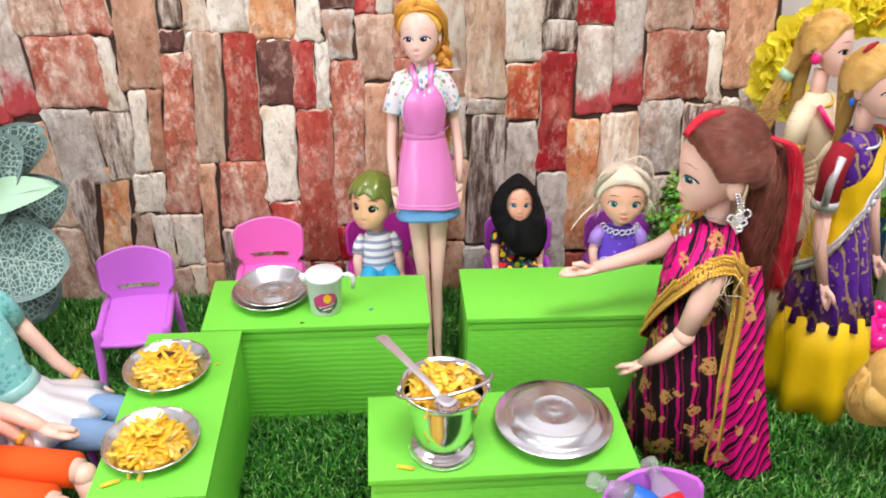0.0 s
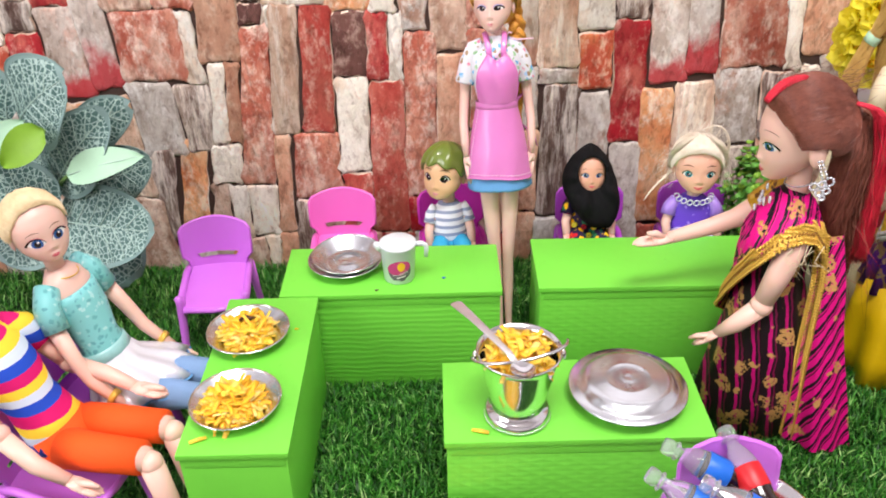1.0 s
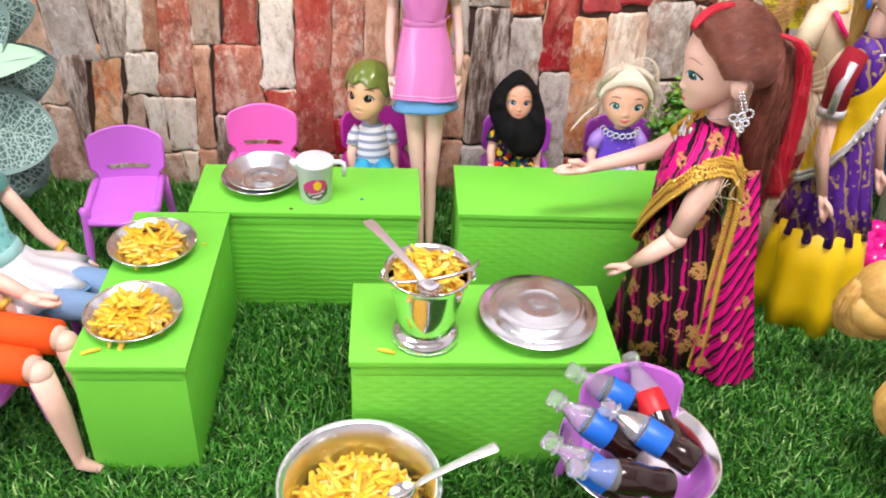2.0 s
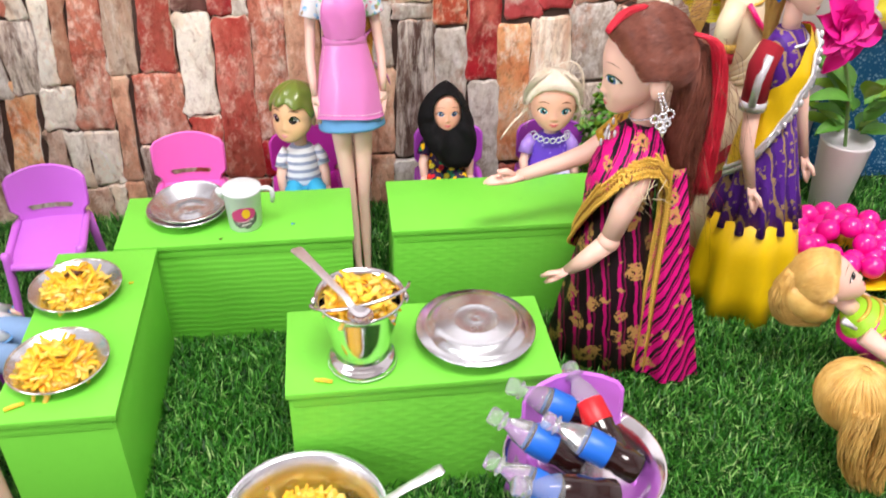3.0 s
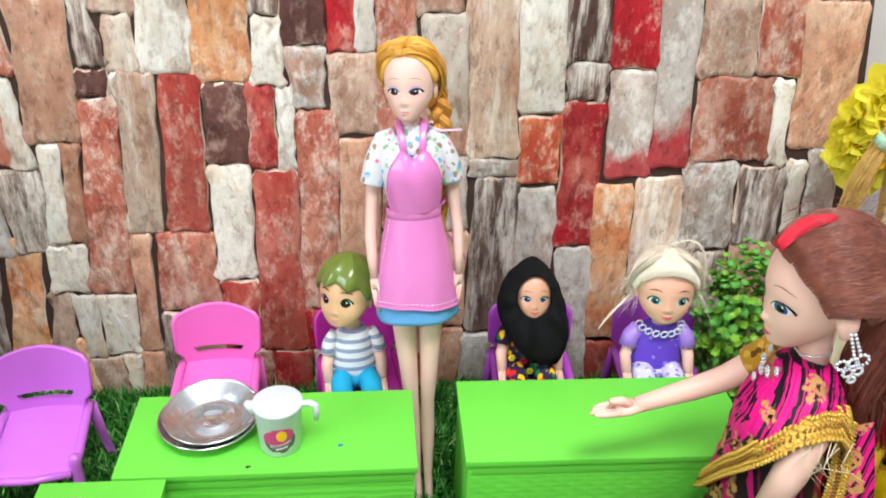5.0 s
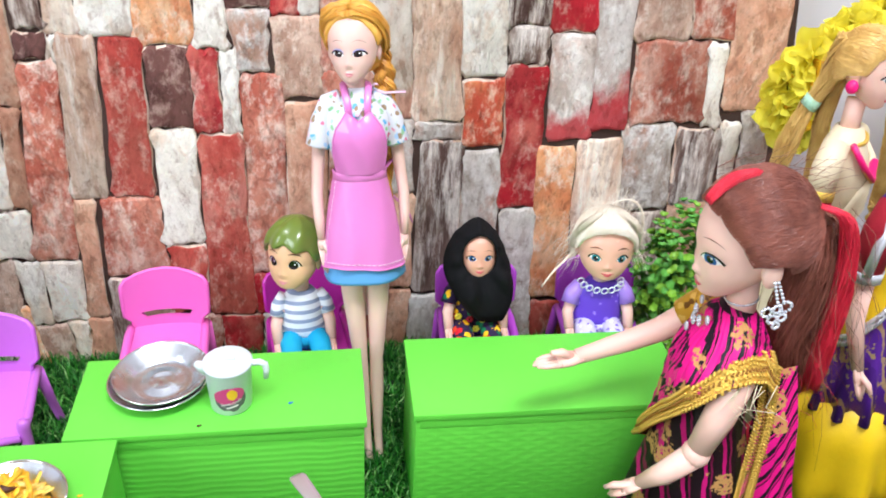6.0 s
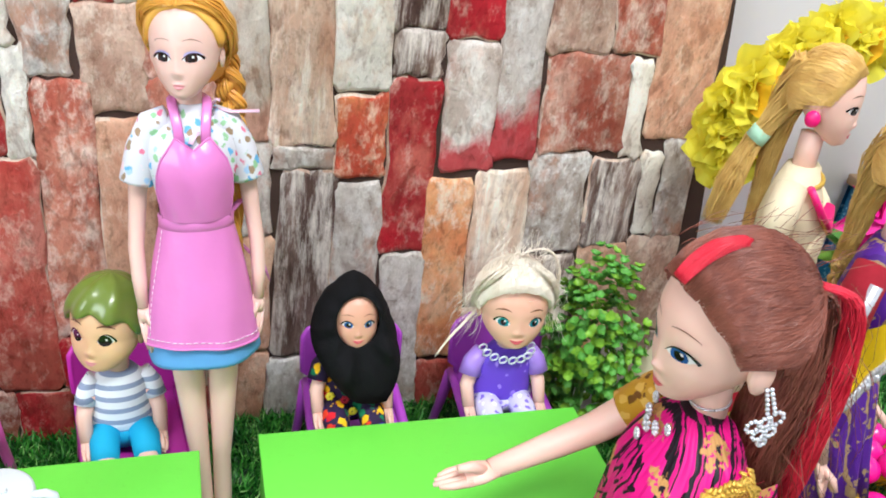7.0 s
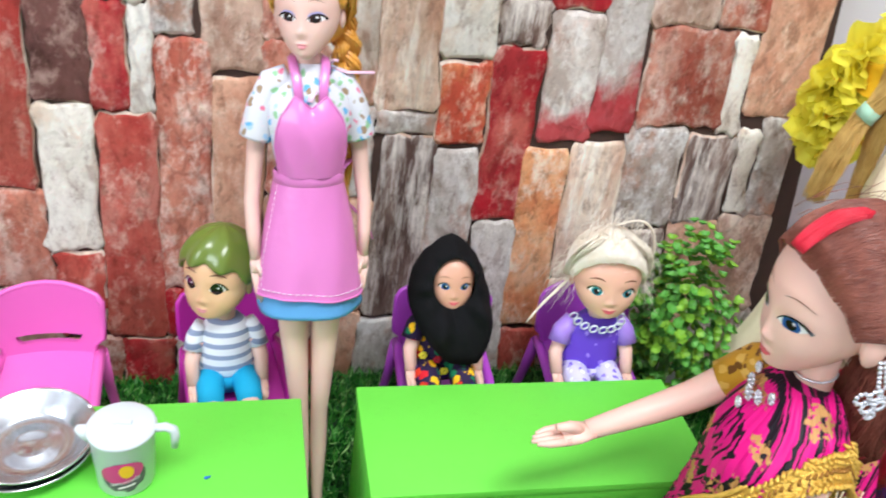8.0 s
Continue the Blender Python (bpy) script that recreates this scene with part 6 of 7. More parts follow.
def reclining_dolls():
    s = Shape()
    s.m = pose(0.354, 0.404, 0.067, 0, 0, 70) @ pose(0, 0, 0, -52, 0, 0)
    s.loft([(0, 0, -0.06, 0.026, 0.022), (0, 0, -0.035, 0.019, 0.016), (0, 0, -0.012, 0.022, 0.018), (0, 0, 0.0, 0.013, 0.010)], LIME_CLOTH, 24)
    s.loft([(0, 0.002, -0.035, 0.0215, 0.0178), (0, 0.002, -0.018, 0.0228, 0.0185), (0, 0.002, -0.010, 0.0225, 0.0185)], PETAL_PINK, 24, 5, 0.05)
    for i in range(3):
        s.tube([((0.013 + 0.004 * i) * math.cos(a), (0.011 + 0.004 * i) * math.sin(a) - 0.002, -0.002 - 0.008 * i) for a in [6.2832 * j / 18 for j in range(19)]], 0.0016, GOLD, 6)
    s.tube([(0, 0, -0.004), (0, 0, 0.016)], 0.0066, SKIN, 12)
    head(s, pose(0, -0.002, 0.008, 4, 0, 0), 0.050, SKIN, EYE_DARK, HAIR_GOLD, 1.0, front=26)
    s.ball((0, 0.016, 0.030), (0.019, 0.016, 0.024), HAIR_GOLD, 20, 12)
    locks(s, [(0, 0.004, 0.056), (0, 0.022, 0.046), (0, 0.030, 0.026), (0, 0.022, 0.006)], [0.006, 0.014, 0.014, 0.006], HAIR_GOLD, 520, 0.0004, 31, 0.001, 3)
    for sx in (-1, 1):
        s.tube([(sx * 0.022, 0, -0.008), (sx * 0.030, -0.004, -0.035), (sx * 0.028, -0.02, -0.058)], [0.0075, 0.006, 0.004], SKIN, 12)
        s.tube([(sx * 0.025, 0.002, 0.014), (sx * 0.025, 0.0, 0.002)], [0.003, 0.0014], SILVER_BEAD, 8)
    s.loft([(0, 0.0, -0.16, 0.05, 0.03), (0, 0, -0.11, 0.036, 0.026), (0, 0, -0.058, 0.025, 0.021)], PETAL_PINK, 32, 7, 0.08)
    single("doll", s, Matrix(), "golden-haired doll in pink and lime lying back on the turf", "doll", "lying dolls")
    s = Shape()
    s.m = pose(0.316, 0.328, 0.058)
    s.ball((0, 0, 0), (0.0225, 0.0225, 0.024), HAIR_GOLD, 20, 12)
    coil = lambda u, rnd: [on_sphere(360 * u, 84 - 8 * rnd.random()), on_sphere(360 * u + 35, 20), on_sphere(360 * u + 60, -55 - 20 * rnd.random())]
    combed(s, (0, 0, 0), (0.0235, 0.0235, 0.0245), HAIR_GOLD, coil, 1300, 3, 0.0003, 0.10)
    strands(s, (0, 0, 0.018), (0.014, 0.014, 0.006), (0.004, -0.010, 0.006), HAIR_GOLD, 40, 2, 0.00014)
    locks(s, [(-0.006, -0.018, 0.010), (-0.010, -0.024, -0.016), (-0.004, -0.026, -0.040), (0.006, -0.026, -0.058)], [0.008, 0.009, 0.008, 0.005], HAIR_GOLD, 260, 0.00028, 44, 0.0022, 3)
    locks(s, [(0.010, -0.016, 0.006), (0.014, -0.024, -0.020), (0.012, -0.028, -0.044), (0.016, -0.030, -0.059)], [0.008, 0.008, 0.007, 0.005], HAIR_GOLD, 220, 0.00028, 45, 0.0022, 3)
    s.tube([(0.008, 0.004, -0.018), (0.022, 0.004, -0.042), (0.055, -0.004, -0.052), (0.13, -0.012, -0.056)], [0.009, 0.013, 0.014, 0.010], BLACK_CLOTH, 16)
    single("doll", s, Matrix(), "doll seen from behind with a golden hair bun and black clothes", "doll", "lying dolls")


apron_doll()
seated_children()
saree_doll()
cream_doll()
yellow_doll()
teal_doll()
stripe_doll()
reclining_dolls()


# ---- tableware and food ----
TOP = 0.088


def pasta(name, m, radius, height, n, seed, label, chilli=0):
    """A heap of short bent pasta sticks."""
    r = random.Random(seed)
    s = Shape()
    s.loft([(0, 0, 0, radius * 0.95, radius * 0.95), (0, 0, height * 0.35, radius * 0.80, radius * 0.80), (0, 0, height * 0.62, radius * 0.52, radius * 0.52), (0, 0, height * 0.78, radius * 0.2, radius * 0.2)], PASTA, 20, 5, 0.1)
    for i in range(n):
        q = radius * math.sqrt(r.random())
        a = r.uniform(0, 6.283)
        z = height * (1 - (q / radius) ** 1.6) * r.uniform(0.55, 1.0) + 0.0015
        x, y = q * math.cos(a), q * math.sin(a)
        d = Vector((r.uniform(-1, 1), r.uniform(-1, 1), r.uniform(-0.35, 0.35))).normalized() * r.uniform(0.0045, 0.0110)
        k = Vector((r.uniform(-1, 1), r.uniform(-1, 1), r.uniform(-0.4, 0.8))) * 0.0026
        if q + d.to_2d().length > radius * 1.02:
            x, y = x * 0.84, y * 0.84
        c = Vector((x, y, z))
        w = r.uniform(0.0012, 0.0028)
        s.tube([c - d, c - d * 0.45 + k * 0.8, c + d * 0.2 + k, c + d], [w * 0.75, w, w * 0.9, w * 0.6], PASTA, 6, r.uniform(0.22, 0.45))
    for i in range(chilli):
        a, q = r.uniform(0, 6.283), r.uniform(0, radius * 0.35)
        c = Vector((q * math.cos(a), q * math.sin(a), height * 0.95))
        s.tube([c - Vector((0.006, 0.001, 0)), c + Vector((-0.002, 0.001, 0.002)), c + Vector((0.002, -0.001, 0.002)), c + Vector((0.006, 0.002, 0))], [0.0010, 0.0020, 0.0018, 0.0007], SPICE, 6)
    return single(name, s, m, label, "pasta", kind="stuff")


def plate(m, r, label, group="steel plates"):
    t = thing("steel_plate", m, label, "plate", group)
    s = Shape()
    p = [(0, 0.0012), (r * 0.24, 0.0012), (r * 0.26, 0.0017), (r * 0.29, 0.0017), (r * 0.31, 0.0011), (r * 0.43, 0.0011), (r * 0.46, 0.0004), (r * 0.62, 0.0006), (r * 0.66, 0.0016), (r * 0.80, 0.0052), (r * 0.97, 0.0078), (r, 0.0086), (r * 1.005, 0.0080), (r * 0.98, 0.0068), (r * 0.80, 0.0040), (r * 0.66, 0.0004), (r * 0.6, 0.0), (0, 0.0)]
    s.lathe(p, STEEL_DULL, 64)
    dish = part("dish", s, t)
    s = Shape()
    s.tube([(r * math.cos(a), r * math.sin(a), 0.0084) for a in [6.28319 * i / 64 for i in range(65)]], 0.00075, STEEL, 6)
    part("rolled_rim", s, dish)
    return t


plate(pose(-0.1915, 0.4535, TOP), 0.0295, "round steel plate holding yellow pasta on the green table")
plate(pose(-0.1860, 0.3780, TOP), 0.0295, "round steel plate holding yellow pasta on the green table")
pasta("pasta", pose(-0.1920, 0.4530, TOP + 0.0015), 0.0200, 0.015, 220, 3, "heap of yellow pasta with a dark chilli piece", 1)
pasta("pasta", pose(-0.1875, 0.3765, TOP + 0.0015), 0.0210, 0.015, 230, 4, "heap of yellow pasta spilling over the plate's rim")
plate(pose(-0.1285, 0.5475, TOP), 0.0300, "empty steel plate under another plate", "steel plates")
plate(pose(-0.1265, 0.5480, TOP + 0.0042, 1.5, -2, 30), 0.0285, "empty shiny steel plate stacked on another plate", "steel plates")


def stray(x, y, z, seed):
    r = random.Random(seed)
    s = Shape()
    a = r.uniform(0, 3)
    d = Vector((math.cos(a), math.sin(a), 0)) * 0.0055
    s.tube([-d, Vector((0, 0, 0.0004)), d], [0.0011, 0.0014, 0.001], PASTA, 8)
    single("pasta_piece", s, pose(x, y, z), "single fallen stick of yellow pasta", "pasta", "fallen pasta pieces")


stray(-0.2045, 0.3475, TOP + 0.0013, 1)
stray(-0.0275, 0.3490, TOP + 0.0013, 2)
stray(-0.075, 0.335, -0.0005, 3)
stray(-0.062, 0.338, 0.0005, 5)


def crumb(x, y, mat, label):
    s = Shape()
    s.ball((0, 0, 0.0006), (0.0011, 0.0008, 0.0007), mat, 8, 5)
    s.ball((0.0014, 0.0006, 0.0004), (0.0006, 0.0006, 0.0005), mat, 6, 4)
    single("crumb", s, pose(x, y, TOP), label, "crumb", "crumbs on the tables")


crumb(-0.1015, 0.5105, SPICE, "tiny dark crumb on the green table")
crumb(-0.1585, 0.4620, PETAL_CORE, "tiny orange crumb on the green table")
crumb(-0.0480, 0.5260, LABEL_BLUE, "tiny blue fleck on the green table")


def pail():
    t = thing("serving_pail", pose(-0.003, 0.3655, TOP), "polished steel serving pail full of pasta with a bail handle", "pail")
    s = Shape()
    s.lathe([(0, 0.0008), (0.0205, 0.0008), (0.0212, 0.002), (0.0212, 0.005), (0.0195, 0.0075), (0.0165, 0.0085), (0.0162, 0.0105), (0.0180, 0.016), (0.0208, 0.030), (0.0242, 0.047), (0.0258, 0.0515), (0.0266, 0.0522), (0.0266, 0.0532), (0.0257, 0.0534),
             (0.0236, 0.047), (0.0202, 0.030), (0.0172, 0.016), (0, 0.013)], STEEL, 72)
    body = part("body", s, t)
    s = Shape()
    for i in range(64):
        a = 6.28319 * i / 64
        s.ball((0.0209 * math.cos(a), 0.0209 * math.sin(a), 0.0018), 0.0009, STEEL, 8, 6)
    part("beaded_foot", s, body)
    s = Shape()
    pts = []
    for i in range(25):
        a = math.pi * i / 24
        pts.append((-0.0292 * math.cos(a), -0.019 * math.sin(a) - 0.0005, 0.0535 + 0.006 * math.sin(a) - 0.006 * math.cos(a)))
    s.tube(pts, 0.0011, STEEL, 8)
    part("bail_handle", s, t)
    for sx in (-1, 1):
        s = Shape()
        s.ball((sx * 0.0270, 0, 0.0485), (0.0022, 0.003, 0.0042), STEEL, 12, 8)
        part("handle_lug", s, body)
    pasta("pasta", pose(-0.003, 0.3655, TOP + 0.0430), 0.0196, 0.0180, 280, 8, "yellow pasta filling the steel pail")


def spoon(m, length, label):
    t = thing("steel_spoon", m, label, "spoon", "steel spoons")
    s = Shape()
    rows = []
    for i in range(11):
        a = i / 10
        x = 0.019 * a
        w = 0.0072 * math.sin(math.pi * min(1, 0.06 + a * 0.97)) ** 0.6
        rows.append([(x, w * q, 0.0032 * (q * q - 1) * math.sin(math.pi * min(1, 0.1 + a * 0.9))) for q in (-1, -0.6, -0.2, 0.2, 0.6, 1)])
    s.grid(rows, STEEL, False)
    s.grid([[(x, y, z - 0.0006) for x, y, z in r][::-1] for r in rows], STEEL, False)
    part("scoop", s, t)
    s = Shape()
    s.tube([(0.0175, 0, 0), (0.026, 0, 0.0028), (length * 0.7, 0, 0.0040), (length, 0, 0.0036), (length + 0.002, 0, 0.0034)], [0.0020, 0.0023, 0.0030, 0.0043, 0.0034], STEEL_SPOON, 14, 0.2)
    part("handle", s, t)
    return t


pail()
spoon(pose(-0.0003, 0.3286, 0.1505, 0, 8, 114.6), 0.096, "long steel spoon lying across the pasta pail")


def lid_plate():
    t = thing("covered_dish", pose(0.0705, 0.3795, TOP), "steel dish covered by an upturned steel plate", "dish")
    s = Shape()
    s.lathe([(0, 0), (0.024, 0), (0.030, 0.004), (0.033, 0.0085), (0.0335, 0.009), (0.031, 0.009), (0.027, 0.005), (0, 0.003)], STEEL_DULL, 64)
    part("bowl", s, t)
    s = Shape()
    s.lathe([(0.0378, 0.0088), (0.0386, 0.0096), (0.0380, 0.0102), (0.0330, 0.0104), (0.0322, 0.0108), (0.0308, 0.0122), (0.0284, 0.0146), (0.0264, 0.0156), (0.0240, 0.0160), (0.0150, 0.0162), (0.0144, 0.0164), (0.0138, 0.0162), (0.0040, 0.0163), (0.0030, 0.0165), (0.0022, 0.0163), (0, 0.0163)], STEEL_DULL, 72)
    part("cover_plate", s, t, "upturned plate with ringed centre")
    return t


lid_plate()


def jug():
    t = thing("lidded_jug", pose(-0.0835, 0.5300, TOP, 0, 0, -6), "white plastic toy jug with a lid and pink label", "jug")
    s = Shape()
    s.lathe([(0, 0.0), (0.0118, 0.0), (0.0124, 0.0008), (0.0140, 0.030), (0.0143, 0.0305), (0.0143, 0.0318), (0.0132, 0.032), (0, 0.032)], WHITE_PLASTIC, 56)
    body = part("body", s, t)
    s = Shape()
    s.lathe([(0.0146, 0.0312), (0.0150, 0.0318), (0.0148, 0.0330), (0.0135, 0.0340), (0, 0.0346)], WHITE_PLASTIC, 56)
    lid = part("lid", s, t)
    s = Shape()
    s.box((-0.0045, -0.0012, 0.0340), (0.0045, 0.0012, 0.0362), WHITE_PLASTIC, 0.0005)
    part("grip", s, lid)
    s = Shape()
    s.tube([(-0.0125, 0, 0.0265), (-0.0165, -0.001, 0.0300), (-0.0190, -0.001, 0.0318)], [0.0042, 0.0032, 0.0016], WHITE_PLASTIC, 10)
    part("spout", s, body)
    s = Shape()
    s.tube([(0.0138, 0, 0.0318), (0.0190, 0, 0.0328), (0.0222, 0, 0.0312), (0.0228, 0, 0.0270), (0.0222, 0, 0.0205)], [0.0020, 0.0021, 0.0021, 0.0020, 0.0016], WHITE_PLASTIC, 10)
    part("handle", s, t)

    def decal(name, mat, cx, cz, rx, rz, lift, tilt=0.0, only=None):
        d = Shape()
        rows = []
        for i in range(9):
            row = []
            for j in range(9):
                u, v = (j / 4 - 1), (i / 4 - 1)
                k = math.sqrt(max(0.0, 1 - v * v * 0.98)) if only is None else 1.0
                x, z = u * k * rx, v * rz
                x, z = x * math.cos(tilt) - z * math.sin(tilt), x * math.sin(tilt) + z * math.cos(tilt)
                z += cz
                rr = 0.0124 + (z - 0.0008) * 0.0016 / 0.0292 + lift
                a = -math.pi / 2 + (cx + x) / rr
                row.append((rr * math.cos(a), rr * math.sin(a), z))
            rows.append(row)
        d.grid(rows, mat, False)
        part(name, d, body)

    decal("label_patch", LABEL_GREY, 0.0025, 0.0132, 0.0100, 0.0096, 0.00012, 0.25)
    decal("label_patch", LABEL_PINK, 0.0020, 0.0162, 0.0098, 0.0064, 0.00022, 0.25)
    decal("lemon_mark", LABEL_LEMON, 0.0040, 0.0175, 0.0032, 0.0042, 0.00034)
    # the printed word, bent round the jug
    curve = bpy.data.curves.new("word", "FONT")
    curve.body, curve.size, curve.align_x, curve.shear, curve.resolution_u = "lemonade", 0.0034, "CENTER", 0.3, 3
    flat = bpy.data.objects.new("word", curve)
    word = Shape()
    me = bpy.data.meshes.new_from_object(flat)
    pts = []
    for v in me.vertices:
        x, z = v.co.x * math.cos(0.25) - v.co.y * math.sin(0.25), v.co.x * math.sin(0.25) + v.co.y * math.cos(0.25) + 0.0098
        rr = 0.0124 + (z - 0.0008) * 0.0016 / 0.0292 + 0.0004
        a = -math.pi / 2 + (0.0030 + x) / rr
        pts.append((rr * math.cos(a), rr * math.sin(a), z))
    word.raw(pts, [tuple(f.vertices) for f in me.polygons], STITCH)
    bpy.data.objects.remove(flat)
    bpy.data.meshes.remove(me)
    bpy.data.curves.remove(curve)
    part("lettering", word, body, "white printed word")
    decal("lettering_bar", STITCH, 0.0034, 0.0078, 0.0038, 0.0006, 0.00034, 0.25, 1)
    return t


jug()


def food_bowl():
    t = thing("steel_bowl", pose(-0.042, 0.2875, GROUND + 0.004), "wide steel bowl of pasta standing on the turf", "bowl")
    s = Shape()
    s.lathe([(0, 0), (0.026, 0), (0.036, 0.008), (0.043, 0.026), (0.0455, 0.044), (0.0485, 0.0475), (0.0490, 0.0488), (0.0480, 0.0492), (0.0445, 0.0465), (0.0415, 0.027), (0.034, 0.0105), (0.024, 0.003), (0, 0.003)], STEEL_DULL, 72)
    part("body", s, t)
    pasta("pasta", pose(-0.043, 0.286, GROUND + 0.026), 0.0390, 0.024, 480, 12, "yellow pasta heaped in the wide steel bowl")


food_bowl()
spoon(pose(-0.026, 0.2800, 0.0360, 0, -17, 16), 0.070, "steel serving spoon resting in the wide bowl")


# ---- bowl of toy bottles on the chair ----
def bottle(m, label_mat, label):
    t = thing("toy_bottle", m, label, "bottle", "toy cola bottles")
    s = Shape()
    s.lathe([(0, 0.0), (0.0078, 0.0), (0.0088, 0.0012), (0.0088, 0.010), (0.0080, 0.013), (0.0086, 0.016), (0.0086, 0.022)], COLA, 28)
    s.lathe([(0.0086, 0.022), (0.0086, 0.031)], COLA, 28)
    body = part("body", s, t, "dark cola filled body")
    s = Shape()
    s.lathe([(0.0086, 0.0315), (0.0084, 0.035), (0.0066, 0.041), (0.0040, 0.046), (0.0034, 0.049), (0.0034, 0.0505)], CLEAR, 28)
    neck = part("neck", s, t, "clear plastic neck")
    s = Shape()
    s.lathe([(0.0090, 0.0180), (0.0092, 0.0185), (0.0092, 0.0318), (0.0089, 0.0324)], label_mat, 28)
    part("wrapper", s, body)
    s = Shape()
    s.box((-0.0045, -0.0095, 0.0235), (0.0045, -0.0089, 0.0265), STITCH, 0.0002)
    part("lettering_bar", s, body)
    s = Shape()
    s.lathe([(0.0034, 0.0492), (0.0058, 0.0494), (0.0060, 0.0502), (0.0058, 0.0508), (0.0042, 0.0512), (0.0042, 0.0524), (0.0052, 0.0528), (0.0052, 0.0572), (0.0044, 0.0584), (0, 0.0586)], CLEAR, 20)
    part("cap", s, neck, "clear plastic cap")
    return t


def bottle_bowl():
    t = thing("steel_bowl", pose(0.120, 0.288, GROUND + 0.060), "round steel bowl full of toy bottles on a chair", "bowl")
    s = Shape()
    s.lathe([(0, 0.0), (0.030, 0.0), (0.040, 0.008), (0.0455, 0.017), (0.0475, 0.0185), (0.0475, 0.0195), (0.0460, 0.0195), (0.039, 0.011), (0.029, 0.003), (0, 0.003)], STEEL, 64)
    part("body", s, t)
    for bx, by, bz, tx, ty, tz, mat, kind in ((0.1314, 0.3045, 0.0800, 0.082, 0.321, 0.100, LABEL_BLUE, "blue"), (0.1349, 0.2826, 0.0790, 0.120, 0.331, 0.100, LABEL_RED, "red"), (0.1134, 0.2760, 0.0790, 0.069, 0.297, 0.100, LABEL_BLUE, "blue"),
                                              (0.1420, 0.2640, 0.0850, 0.096, 0.290, 0.102, LABEL_BLUE, "blue"), (0.1060, 0.2450, 0.0790, 0.060, 0.267, 0.100, LABEL_BLUE, "blue"), (0.1240, 0.2480, 0.0860, 0.077, 0.249, 0.098, COLA, "dark")):
        a, b = Vector((bx, by, bz)), Vector((tx, ty, tz))
        m = Matrix.Translation(a) @ (b - a).to_track_quat("Z", "Y").to_matrix().to_4x4()
        bottle(m, mat, "small toy cola bottle with a %s label in a bowl" % kind)


bottle_bowl()


# ---- plants and flowers ----
def broad_leaf(s, base, tip, width, up, curl, fold, wave):
    """A broad ovate blade with a plain pale rim, a midrib and pairs of ribs that branch from it."""
    a, d = Vector(base), Vector(tip) - Vector(base)
    side = d.cross(Vector(up)).normalized()
    nor = side.cross(d).normalized()

    def at(t, q, lift=0.0):
        w = width * 0.5 * math.sin(math.pi * min(1.0, t) ** 0.80) ** 0.50 * (1 + 0.03 * math.sin(9 * t + 5 * q)) + 0.0004
        p = a + d * t + nor * (curl * d.length * (0.6 * math.sin(math.pi * t) - 0.5 * t * t))
        return p + side * (w * q) + nor * (fold * width * abs(q) ** 1.5 + wave * width * abs(q) ** 2 * math.sin(7 * t + 2 * q) + lift)

    cross = (-1, -0.87, -0.6, -0.3, 0, 0.3, 0.6, 0.87, 1)
    rows = [[at(0.01 + 0.98 * i / 16, q) for q in cross] for i in range(17)]
    s.grid([r[1:-1] for r in rows[:-1]], LEAF_NET, False)
    s.grid([r[:2] for r in rows[:-1]], LEAF_RIM, False)
    s.grid([r[-2:] for r in rows[:-1]], LEAF_RIM, False)
    s.grid(rows[-2:], LEAF_RIM, False)
    for q in (-1, 1):
        s.tube([at(0.01 + 0.98 * i / 16, q) for i in range(17)], 0.0006, LEAF_RIM, 5)
    s.tube([at(0.02 + 0.115 * i, 0, 0.0002) for i in range(9)], [0.0009 - 0.00008 * i for i in range(9)], LEAF_VEIN, 5)
    for i in range(6):
        for q in (-1, 1):
            t = 0.05 + 0.13 * i
            s.tube([at(t, 0, 0.0002), at(t + 0.07, 0.3 * q, 0.0002), at(min(t + 0.13, 0.92), 0.6 * q, 0.0002), at(min(t + 0.17, 0.94), 0.86 * q, 0.0002)], [0.0006, 0.0005, 0.0004, 0.0003], LEAF_VEIN, 4)


